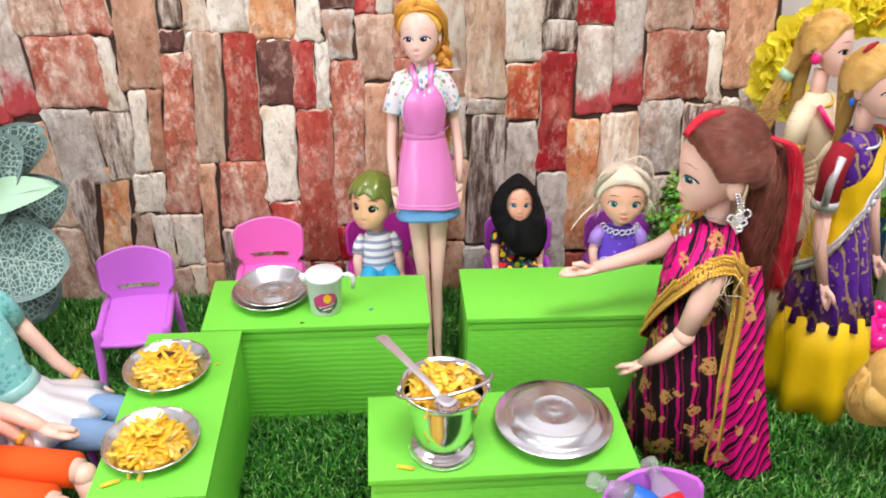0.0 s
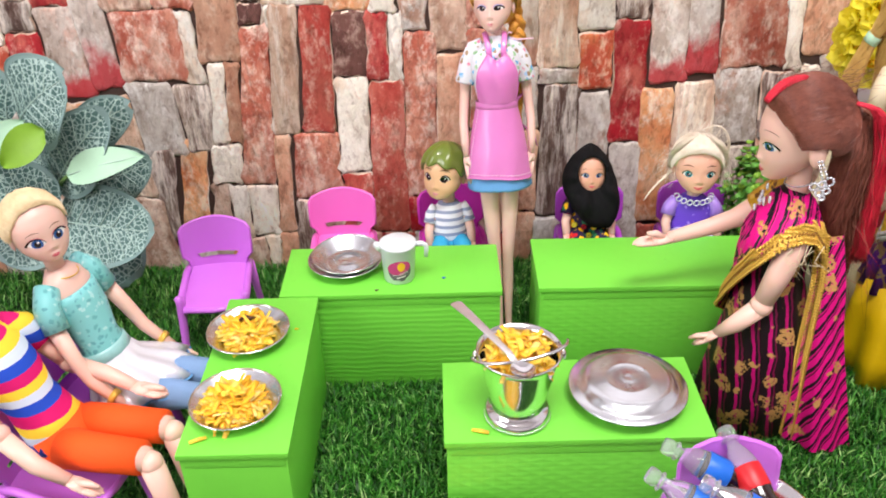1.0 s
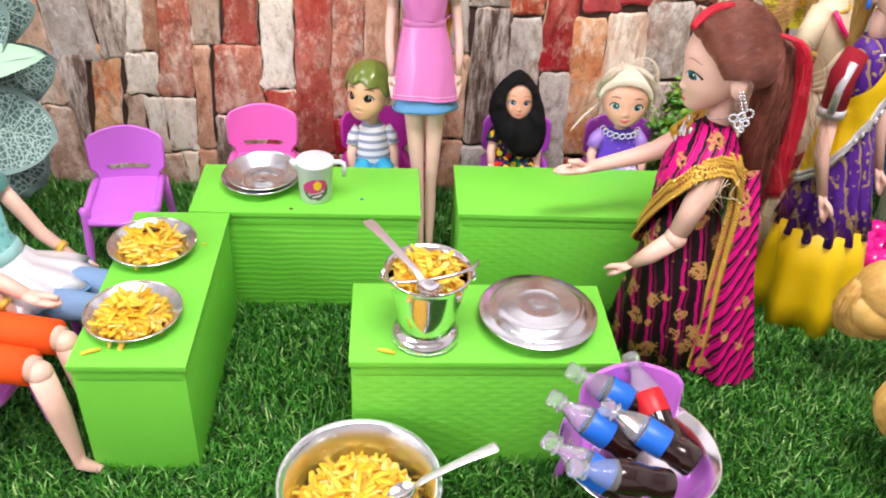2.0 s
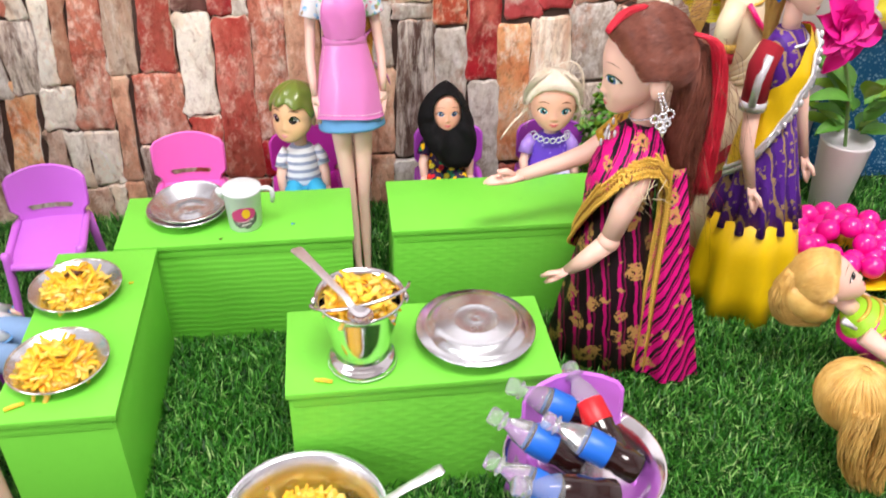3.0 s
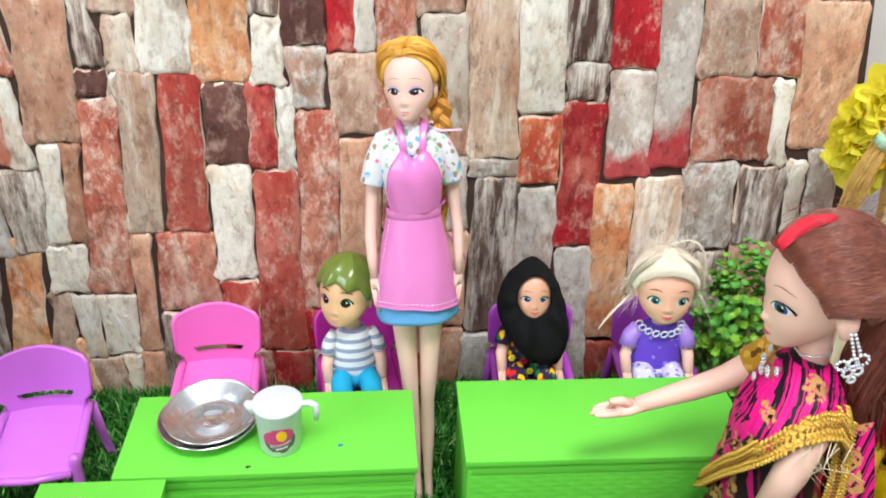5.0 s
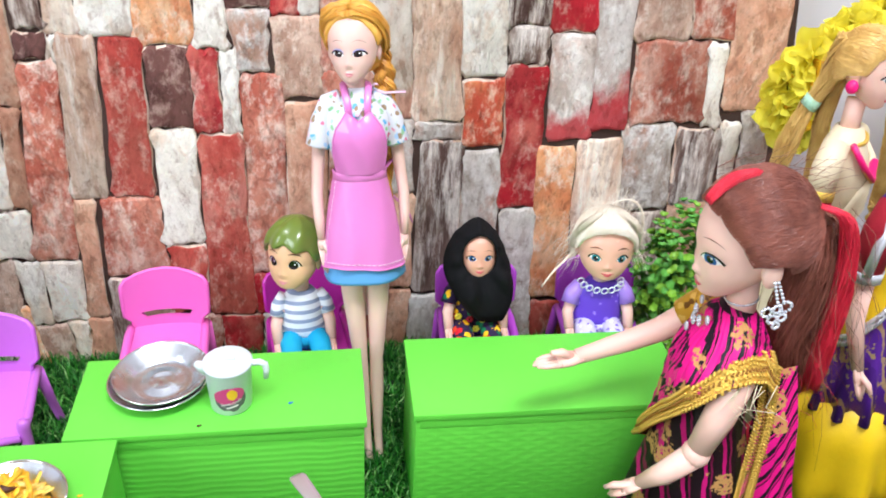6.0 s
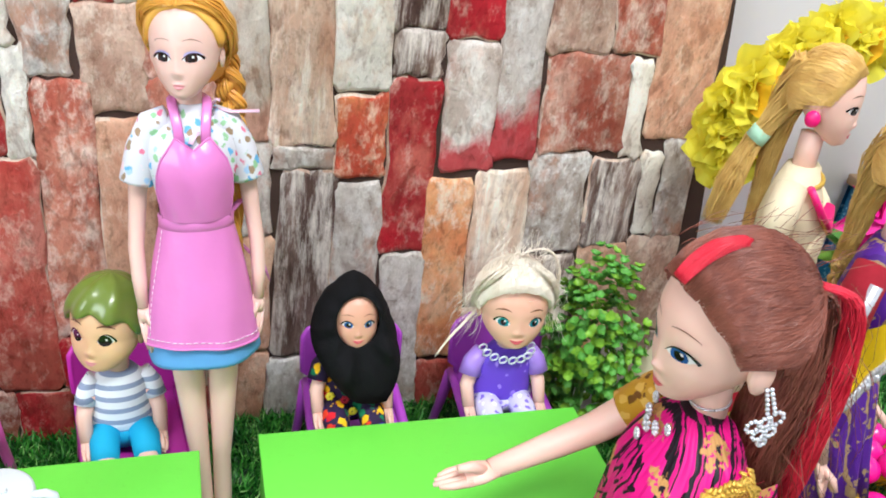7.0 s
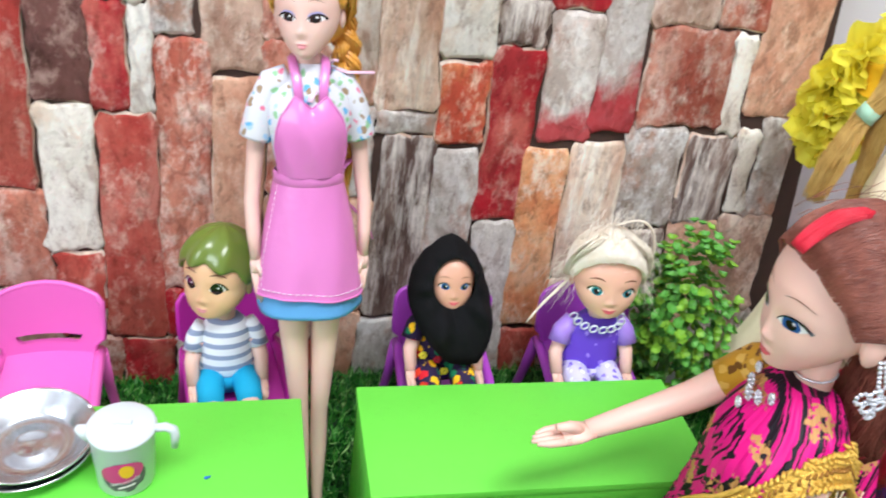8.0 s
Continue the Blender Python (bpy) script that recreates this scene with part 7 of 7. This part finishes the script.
def netted_plant():
    t = thing("leafy_plant", pose(-0.400, 0.630, GROUND), "artificial plant with broad grey-green netted leaves", "plant")
    r = random.Random(21)
    s = Shape()
    s.tube([(0, 0.02, 0), (0.005, 0.01, 0.06), (0.02, 0, 0.13), (0.04, -0.012, 0.17), (0.03, -0.012, 0.22)], [0.004, 0.004, 0.0035, 0.003, 0.002], STEM, 8)
    s.tube([(0.02, 0, 0.13), (0.030, -0.03, 0.155), (0.050, -0.045, 0.172)], [0.003, 0.002, 0.0014], STEM, 8)
    part("stem", s, t)
    # base and tip of each blade from the foot of the plant, and its width
    blades = ((0.006, -0.020, 0.208, 0.062, -0.050, 0.254, 0.062), (0.022, -0.022, 0.148, 0.084, -0.040, 0.220, 0.048), (0.040, -0.012, 0.186, 0.098, -0.022, 0.219, 0.034),
              (0.030, -0.040, 0.140, -0.034, -0.058, 0.166, 0.048), (0.022, -0.034, 0.120, 0.112, -0.062, 0.122, 0.060), (0.022, -0.022, 0.124, 0.078, -0.052, 0.066, 0.062),
              (0.044, -0.014, 0.140, 0.110, -0.028, 0.172, 0.042), (0.004, -0.014, 0.170, -0.046, -0.030, 0.196, 0.044), (0.022, -0.012, 0.176, -0.012, -0.024, 0.150, 0.044),
              (0.012, -0.016, 0.120, -0.040, -0.040, 0.090, 0.058), (-0.004, -0.014, 0.205, -0.052, -0.036, 0.246, 0.056), (0.030, -0.010, 0.110, 0.040, -0.030, 0.052, 0.050))
    for x, y, z, u, v, w, wide in blades:
        s = Shape()
        broad_leaf(s, (x, y, z), (u, v, w), wide * 1.22, (r.uniform(-0.2, 0.2), -0.9, 0.42), r.uniform(0.02, 0.16), r.uniform(-0.10, 0.06), r.uniform(0.02, 0.06))
        part("leaf", s, t)
    s = Shape()
    s.leaf((0.046, -0.046, 0.170), (0.114, -0.056, 0.190), 0.029, LEAF_PALE, (0, -0.7, 0.7), 0.10, 0.08, 12)
    s.tube([(0.046, -0.0475, 0.170), (0.078, -0.0535, 0.1815), (0.110, -0.0575, 0.190)], [0.0007, 0.0005, 0.0003], LEAF_VEIN, 5)
    part("leaf", s, t, "pale mint leaf")
    s = Shape()
    s.leaf((0.046, -0.060, 0.216), (0.002, -0.062, 0.186), 0.028, LEAF_LIME, (0, -0.8, 0.4), 0.15, 0.12, 12)
    part("leaf", s, t, "fresh lime green leaf")
    s = Shape()
    s.leaf((-0.012, -0.050, 0.196), (0.028, -0.056, 0.222), 0.022, LEAF_PALE, (0, -0.8, 0.4), 0.1, 0.1, 10)
    part("leaf", s, t, "pale mint leaf")
    return t


def bush():
    t = thing("small_bush", pose(0.246, 0.640, GROUND), "small artificial bush of fresh green leaves in a white pot", "plant")
    s = Shape()
    s.lathe([(0, 0), (0.017, 0), (0.019, 0.002), (0.023, 0.036), (0.0245, 0.037), (0.0245, 0.040), (0.022, 0.040), (0.020, 0.034), (0, 0.034)], POT_WHITE, 40)
    part("pot", s, t)
    r = random.Random(9)
    s = Shape()
    for i in range(26):
        a, q = r.uniform(0, 6.283), r.uniform(0.008, 0.034)
        top = Vector((q * math.cos(a), q * math.sin(a) * 0.8, r.uniform(0.07, 0.145) - q * 0.5))
        s.tube([(0.2 * top.x, 0.2 * top.y, 0.034), (0.6 * top.x, 0.6 * top.y, 0.6 * top.z), tuple(top)], [0.0012, 0.0009, 0.0006], STEM, 5)
    tagged(part("stem", s, t), kind="stuff")
    s = Shape()
    clumps = []
    for i in range(46):
        a, b = r.uniform(0, 6.283), r.uniform(-0.85, 1.0)
        k = r.uniform(0.72, 1.12)
        ring = math.sqrt(max(0, 1 - b * b))
        clumps.append(Vector((0.034 * k * math.cos(a) * ring, 0.028 * k * math.sin(a) * ring, 0.094 + 0.056 * b * k)))
    for i in range(900):
        a = r.uniform(0, 6.283)
        c = r.choice(clumps) + Vector((r.gauss(0, 0.0052), r.gauss(0, 0.0052), r.gauss(0, 0.0058)))
        out = (Vector((c.x, c.y, (c.z - 0.075) * 0.8)).normalized() + Vector((r.uniform(-0.4, 0.4), r.uniform(-0.4, 0.4), r.uniform(0, 0.6)))).normalized()
        p = out.orthogonal().normalized()
        q = out.cross(p)
        mat = LEAF_GREEN if r.random() < 0.55 else LEAF_LIME
        for n in range(6):
            e = n * 1.047 + a
            d = (p * math.cos(e) + q * math.sin(e)) * 0.8 + out * 0.6
            s.leaf(c, c + d * r.uniform(0.0032, 0.0050), r.uniform(0.0028, 0.0040), mat, out, 0.1, 0.15, 3, 1.0)
    tagged(part("foliage", s, t), kind="stuff")
    return t


def pot_plant():
    t = thing("potted_plant", pose(0.492, 0.655, GROUND), "artificial plant with a magenta bloom in a white pot", "plant")
    s = Shape()
    s.lathe([(0, 0), (0.017, 0), (0.018, 0.002), (0.025, 0.075), (0.026, 0.078), (0.024, 0.078), (0.022, 0.07), (0, 0.07)], POT_WHITE, 40)
    part("pot", s, t)
    r = random.Random(4)
    for i in range(26):
        a = r.uniform(0, 6.283)
        c = Vector((0.012 * math.cos(a), 0.012 * math.sin(a), r.uniform(0.08, 0.13)))
        d = Vector((math.cos(a), math.sin(a), r.uniform(-0.3, 0.9))).normalized()
        s = Shape()
        s.leaf(c, c + d * r.uniform(0.03, 0.055), r.uniform(0.014, 0.022), LEAF_GREEN if i % 3 else LEAF_LIME, (0, -0.3, 1), 0.2, 0.2, 6)
        part("leaf", s, t)
    s = Shape()
    s.tube([(0, 0, 0.07), (-0.015, 0, 0.13), (-0.044, -0.002, 0.19)], 0.0018, STEM, 8)
    stem = part("stem", s, t)
    for i in range(16):
        a, q = i * 2.399, 0.012 + 0.0022 * i
        s = Shape()
        c = Vector((-0.046, -0.006, 0.196))
        s.leaf(c, c + Vector((q * math.cos(a), -0.012 + 0.010 * (i / 16), q * math.sin(a))) * 1.0, 0.024, PETAL_PINK, (0, -1, 0.2), 0.3, 0.25, 6, 1.0)
        part("petal", s, stem)
    return t


def garland():
    t = thing("flower_garland", pose(0.376, 0.665, 0.0), "arch of ruffled yellow fabric flowers hung behind the dolls", "garland")
    r = random.Random(17)
    spots = []
    for i in range(19):
        a = math.radians(204 - 12.5 * i)
        spots.append((0.400 + 0.100 * math.cos(a) - 0.36, 0.0, 0.235 + 0.062 * math.sin(a)))
    s = Shape()
    s.tube([(x, 0.020, z - 0.006) for x, y, z in spots], 0.0016, STEM, 6)
    part("wire", s, t)
    for x, y, z in spots:
        s = Shape()
        c = Vector((x + r.uniform(-0.006, 0.006), r.uniform(-0.006, 0.006), z + r.uniform(-0.006, 0.006)))
        for i in range(30):
            # each petal: a small crinkled fan
            a, up = i * 2.399 + r.uniform(-0.3, 0.3), math.sqrt((i + 0.5) / 30)
            d = Vector((math.cos(a) * up, -0.75 * (1.15 - up) - 0.1, math.sin(a) * up)).normalized()
            side = d.cross(Vector((r.uniform(-0.4, 0.4), -1, r.uniform(-0.4, 0.4)))).normalized()
            nor = side.cross(d)
            length, wide, ph = r.uniform(0.018, 0.030), r.uniform(0.011, 0.016), r.uniform(0, 6.28)
            rows = []
            for k in range(6):
                q = k / 5
                row = []
                for n in range(11):
                    e = n / 5 - 1
                    spread = wide * (0.2 + 0.8 * math.sin(1.9 * q ** 0.8))
                    ruffle = 0.0026 * q * math.sin(5 * e + ph + 2 * q) + 0.0009 * q * math.sin(11 * e + 2 * ph)
                    row.append(c + d * (length * q * (1 - 0.18 * e * e)) + side * (spread * e) + nor * (ruffle + 0.004 * math.sin(2.2 * q) - 0.003 * e * e))
                rows.append(row)
            s.grid(rows, PETAL_YELLOW if i > 0 else PETAL_CORE, False)
        part("flower", s, t)
    s = Shape()
    s.leaf((0.035, -0.03, 0.245), (0.062, -0.035, 0.268), 0.013, LEAF_GREEN, (0, -1, 0), 0.2, 0.2, 6)
    part("leaf", s, t)
    return t


def ball_bowl():
    t = thing("yellow_bowl", pose(0.447, 0.550, GROUND), "shallow yellow plastic bowl holding magenta balls", "bowl")
    s = Shape()
    s.lathe([(0, 0), (0.03, 0), (0.046, 0.012), (0.062, 0.020), (0.063, 0.022), (0.060, 0.022), (0.044, 0.015), (0.028, 0.003), (0, 0.003)], YELLOW_PLASTIC, 48)
    part("dish", s, t)
    r = random.Random(2)
    spots = [(0, 0, 0.036), (0.018, 0.004, 0.033), (-0.017, 0.006, 0.033), (0.004, -0.019, 0.033), (-0.004, 0.019, 0.034)]
    spots += [(0.030 * math.cos(a), 0.030 * math.sin(a), 0.023) for a in [6.283 * i / 10 for i in range(10)]]
    spots += [(0.045 * math.cos(a), 0.045 * math.sin(a), 0.027) for a in [6.283 * (i + 0.4) / 14 for i in range(14)]]
    s = Shape()
    s.ball((0, 0, 0), 0.0102, MAGENTA_BALL, 18, 12)
    first = single("ball", s, pose(0.447, 0.550, GROUND + 0.045), "small shiny magenta ball in a yellow bowl", "ball", "magenta balls")
    for x, y, z in spots[1:]:
        copy_thing(first, pose(0.447 + x, 0.550 + y, GROUND + z + 0.006, r.uniform(0, 90)))


def glitter_panel():
    t = thing("glitter_screen", pose(0.86, 0.715, GROUND - 0.02), "blue glitter cloth panel with a beige top trim", "screen")
    s = Shape()
    rows = []
    for i in range(2):
        rows.append([(-0.36 + 0.02 * j, 0.010 + 0.004 * math.sin(j * 0.9), 0.0 + 0.185 * i) for j in range(37)])
    s.grid(rows, GLITTER, False)
    s.grid([[(x, y + 0.004, z) for x, y, z in r_][::-1] for r_ in rows], GLITTER, False)
    part("cloth", s, t)
    s = Shape()
    s.box((-0.36, 0.003, 0.185), (0.36, 0.018, 0.193), TRIM_BEIGE, 0.001)
    part("trim", s, t)


netted_plant()
bush()
pot_plant()
garland()
ball_bowl()
glitter_panel()


# ---- ceiling lamp body, out of view ----
def ceiling_light():
    t = thing("ceiling_light", pose(0.15, -0.25, 2.4), "flat white ceiling light panel", "lamp")
    s = Shape()
    s.box((-0.67, -0.37, -0.05), (0.67, 0.37, -0.001), WHITE_PLASTIC, 0.004)
    part("frame", s, t)


ceiling_light()


# ---- the stone-patterned backdrop, its stones last ----
def right_edge(z):
    return 0.374 - 0.165 * z


def backdrop():
    s = Shape()
    s.raw([(-0.95, 0.7015, -0.02), (right_edge(-0.02), 0.7015, -0.02), (right_edge(0.46), 0.7015, 0.46), (-0.95, 0.7015, 0.46), (-0.95, 0.706, -0.02), (right_edge(-0.02), 0.706, -0.02), (right_edge(0.46), 0.706, 0.46), (-0.95, 0.706, 0.46)],
          [(0, 1, 2, 3), (5, 4, 7, 6), (1, 5, 6, 2), (4, 0, 3, 7), (3, 2, 6, 7), (4, 5, 1, 0)], JOINT)
    return single("wall_stone_backdrop", s, Matrix(), "stone-patterned backdrop sheet in reds, greys and creams", "backdrop", kind="structure", smooth=False)


BACKDROP = backdrop()
PERIOD = 0.545
stone_rng = random.Random(33)


def stone(z0, z1, xa, xb, xc, xd, kind, copies=(-2, -1, 0)):
    """One stone: bottom and top height, left and right at the bottom, left and right at the top, in millimetres."""
    for shift in copies:
        d = shift * PERIOD
        corners = [Vector((xa / 1000 + d, 0, z0 / 1000)), Vector((xb / 1000 + d, 0, z0 / 1000)), Vector((xd / 1000 + d, 0, z1 / 1000)), Vector((xc / 1000 + d, 0, z1 / 1000))]
        mid = sum(corners, Vector()) / 4
        for c, (sx, sz) in zip(corners, ((-1, -1), (1, -1), (1, 1), (-1, 1))):
            c.x += sx * 0.0012
            c.z += sz * 0.0008
        if mid.x < -0.78 or corners[0].x > right_edge(corners[0].z) - 0.006 or corners[3].x > right_edge(corners[3].z) - 0.006:
            continue
        for c in corners:
            c.x = min(c.x, right_edge(c.z) - 0.0008)
            c.z = max(c.z, -0.014)
        ring, owner = [], []
        pale = stone_rng.sample((0, 1, 2, 3), 2) if kind in "REBOMDKTS" and stone_rng.random() < 0.75 else ()
        chip = [stone_rng.choice((0.0003, 0.0005, 0.0008, 0.0024)) for _ in range(4)]
        for i in range(4):
            a, b = corners[i], corners[(i + 1) % 4]
            n = (b - a).normalized().cross(Vector((0, 1, 0)))
            steps = (0.04, 0.16, 0.30, 0.44, 0.58, 0.72, 0.85, 0.96) if (b - a).length > 0.045 else (0.07, 0.28, 0.5, 0.72, 0.93)
            for q in steps:
                j = stone_rng.uniform(-0.0011, 0.0013) + (chip[i if q < 0.5 else (i + 1) % 4] if q in (steps[0], steps[-1]) else -0.0004) + (0.0016 if stone_rng.random() < 0.05 else 0.0)
                ring.append(a.lerp(b, q) - n * j * 1.0)
                owner.append(i in pale and stone_rng.random() < 0.85)
        base, front, top = [], [], []
        tilt = (stone_rng.uniform(-0.0006, 0.0006), stone_rng.uniform(-0.0006, 0.0006))
        for p in ring:
            w = p + (mid - p).normalized() * stone_rng.uniform(0.0008, 0.0021)
            u = w + (mid - p).normalized() * stone_rng.uniform(0.0012, 0.0028)
            lean = tilt[0] * (1 if w.x > mid.x else -1) + tilt[1] * (1 if w.z > mid.z else -1)
            base.append((p.x, 0.7018, p.z))
            front.append((w.x, 0.6996 + lean, w.z))
            top.append((u.x, 0.6992 + lean + stone_rng.uniform(-0.0002, 0.0002), u.z))
        n = len(ring)
        s = Shape()
        sides = [(i, (i + 1) % n, n + (i + 1) % n, n + i) for i in range(n)]
        inner = [(n + i, n + (i + 1) % n, 2 * n + (i + 1) % n, 2 * n + i) for i in range(n)]
        s.raw(base + front + top, [f for f, e in zip(sides, owner) if not e] + inner + [tuple(range(2 * n, 3 * n))], STONE[kind])
        s.f += [f for f, e in zip(sides, owner) if e]
        s.k += [s.slot(STONE_EDGE)] * sum(owner)
        ob = new("stone", s.mesh("stone"))
        ob.parent = BACKDROP


stone(214,314,-264,-227,-257,-221,'T')
stone(316,373.5,-238.5,-213.5,-228.5,-205.5,'B')
stone(330.5,373.5,-268,-237.5,-261,-230,'R')
stone(315,329,-266,-240,-263,-238,'K')
stone(326.5,371,-210.5,-205,-204.5,-197,'P')
stone(304,372,-206,-180,-199,-174,'K')
stone(269,314.5,-219.5,-202,-219.5,-208,'S')
stone(265,302.5,-203,-180,-199,-182,'C')
stone(264,372,-181,-146,-173,-143,'P')
stone(258,373.5,-146,-109,-138,-102,'O')
stone(304,372,-105,-86,-99,-85,'S')
stone(256,302,-107,-86,-102,-85,'P')
stone(284,372,-85,-55.5,-85,-57.5,'D')
stone(239,282.5,-79,-59.5,-84,-56.5,'G')
stone(279.5,373.5,-54,-35.5,-56,-37.5,'R')
stone(279,372,-34,-23,-36,-24,'P')
stone(323.5,372,-20,-4,-23,-1,'C')
stone(240.5,322,-20,10.5,-22,2,'B')
stone(306,372,5,35,-1,34,'K')
stone(204,305,14,43,9,39,'W')
stone(322,373.5,36.5,72,35.5,68,'R')
stone(201.5,320.5,45.5,80.5,39.5,72,'C')
stone(234.5,373.5,80,111,69.5,102.5,'P')
stone(273.5,373.5,110,141,104,133,'S')
stone(268,373.5,143,174.5,134.5,166.5,'R')
stone(245.5,272,112,139.5,112,142,'S')
stone(180,233,83,112,81,111,'M')
stone(126,244,114,144,113,142,'R')
stone(184,266.5,148,181,143,175,'H')
stone(192,338.5,182.5,209,170.5,198,'H')
stone(340,373.5,170.5,199,168,196.5,'B')
stone(263,373.5,205.5,247.5,198,233.5,'K')
stone(263,373.5,249,283,235,273.5,'B')
stone(198,261.5,210,270,209,265,'B')
stone(193.5,260,271,283,265,278,'P')
stone(185.5,200,45.5,81,45.5,80.5,'G')
stone(47,184,47,84,51,84,'S')
stone(78,176,85,115,85,111,'G')
stone(-15,124,122,152,118,144,'G')
stone(36,178,150,181.5,141,171.5,'O')
stone(78,184,180,218,173,209,'C')
stone(122,196,216,256,209,249,'G')
stone(126,192,258,293,252,290,'S')
stone(134,212.5,-265,-249,-256,-244,'P')
stone(134,212.5,-248,-237,-242,-230,'T')
stone(247.5,265,-223.5,-205,-221.5,-202,'D')
stone(247.5,264,-203,-199,-201,-197,'P')
stone(89.5,246,-241,-210,-223,-199,'B')
stone(142,264,-205,-181,-195,-172,'C')
stone(143,263,-176,-147,-169,-142,'E')
stone(198,256.5,-143,-113,-140,-111,'D')
stone(194,255,-112,-94,-110,-93,'R')
stone(192,255,-92,-81,-90,-80,'P')
stone(72,237,-82,-51,-77,-50,'B')
stone(220,278,-53,-21,-55,-23,'K')
stone(80.5,216,-49,-21,-49,-20,'T')
stone(101,196,-143.5,-117,-141.5,-113,'P')
stone(32,192,-115.5,-81,-110.5,-81,'E')
stone(72.5,142,-190,-146,-186,-144,'B')
stone(34,141,-211,-197,-205,-192,'T')
stone(91,132,-270,-242.5,-266,-238.5,'P')
stone(26,89.5,-280,-260,-271,-259,'K')
stone(29.5,88,-253,-240,-257,-239,'P')
stone(32.5,88,-237,-213.5,-238,-209.5,'P')
stone(26,139,-311,-284,-294,-272,'O')
stone(-10,28,-260,-227.5,-256,-227.5,'K')
stone(-20,31,-226,-217,-226,-212.5,'P')
stone(-21,32.5,-215.5,-198,-211,-194,'T')
stone(-16,71,-196,-180,-190,-173,'S')
stone(36,99.5,-144,-118,-142,-115,'E')
stone(-25,30.5,-147,-111,-143,-109,'B')
stone(-27,30.5,-109.5,-77.5,-107.5,-75.5,'R')
stone(32,70.5,-79.5,-51,-79.5,-51,'R')
stone(-28,30.5,-76,-50.5,-74,-51,'P')
stone(-29,50,21.5,42,23.5,46,'T')
stone(-31,44.5,43.5,84,47,84,'G')
stone(-37,32.5,154,185,152,182,'E')
stone(21,118,225,267,217,256,'S',(0,))
stone(28,128,-346,-315,-333,-305,'S',(0,))
stone(-40,18,229.5,270,225.5,266,'G')
stone(-38,76.5,188,228,180,219,'K')
stone(-33,76.5,85.5,121.5,85.5,116.5,'G')
stone(25.5,79,-49.5,-21.5,-49.5,-21,'B')
stone(-21,24,-49,-12,-48,-11,'T')
stone(141.5,239,-17.5,14,-18.5,13,'B')
stone(25.5,140,-20,13,-19,14,'C')
stone(140.5,202.5,15.5,44.5,15,44,'G')
stone(52,139,14,45.5,16,46.5,'T')
stone(-21,24,-11,19.5,-9,21.5,'E')
stone(-7,23,-315,-288,-314,-288,'G')
stone(-8,22,-285,-264,-280,-260,'C')
stone(-40,47,272,299,262,289,'O',(-1,0))
stone(-20,70,-178.5,-148,-171.5,-141,'K')
# the sheet's own last stones along its east edge
stone(207,317,287,331,273,318,'T',(0,))
stone(334,373.5,272,307,268,302,'R',(0,))
stone(319,332,276,298,274,296,'K',(0,))
stone(319,332,300,318,298,316,'B',(0,))
stone(134,197,298,310,290,303,'P',(0,))
stone(132,207,312,336,305,328,'G',(0,))
stone(49,128,270,298,258,294,'T',(0,))
stone(49,132,300,345,296,336,'K',(0,))
stone(-40,47,301,360,291,348,'G',(0,))
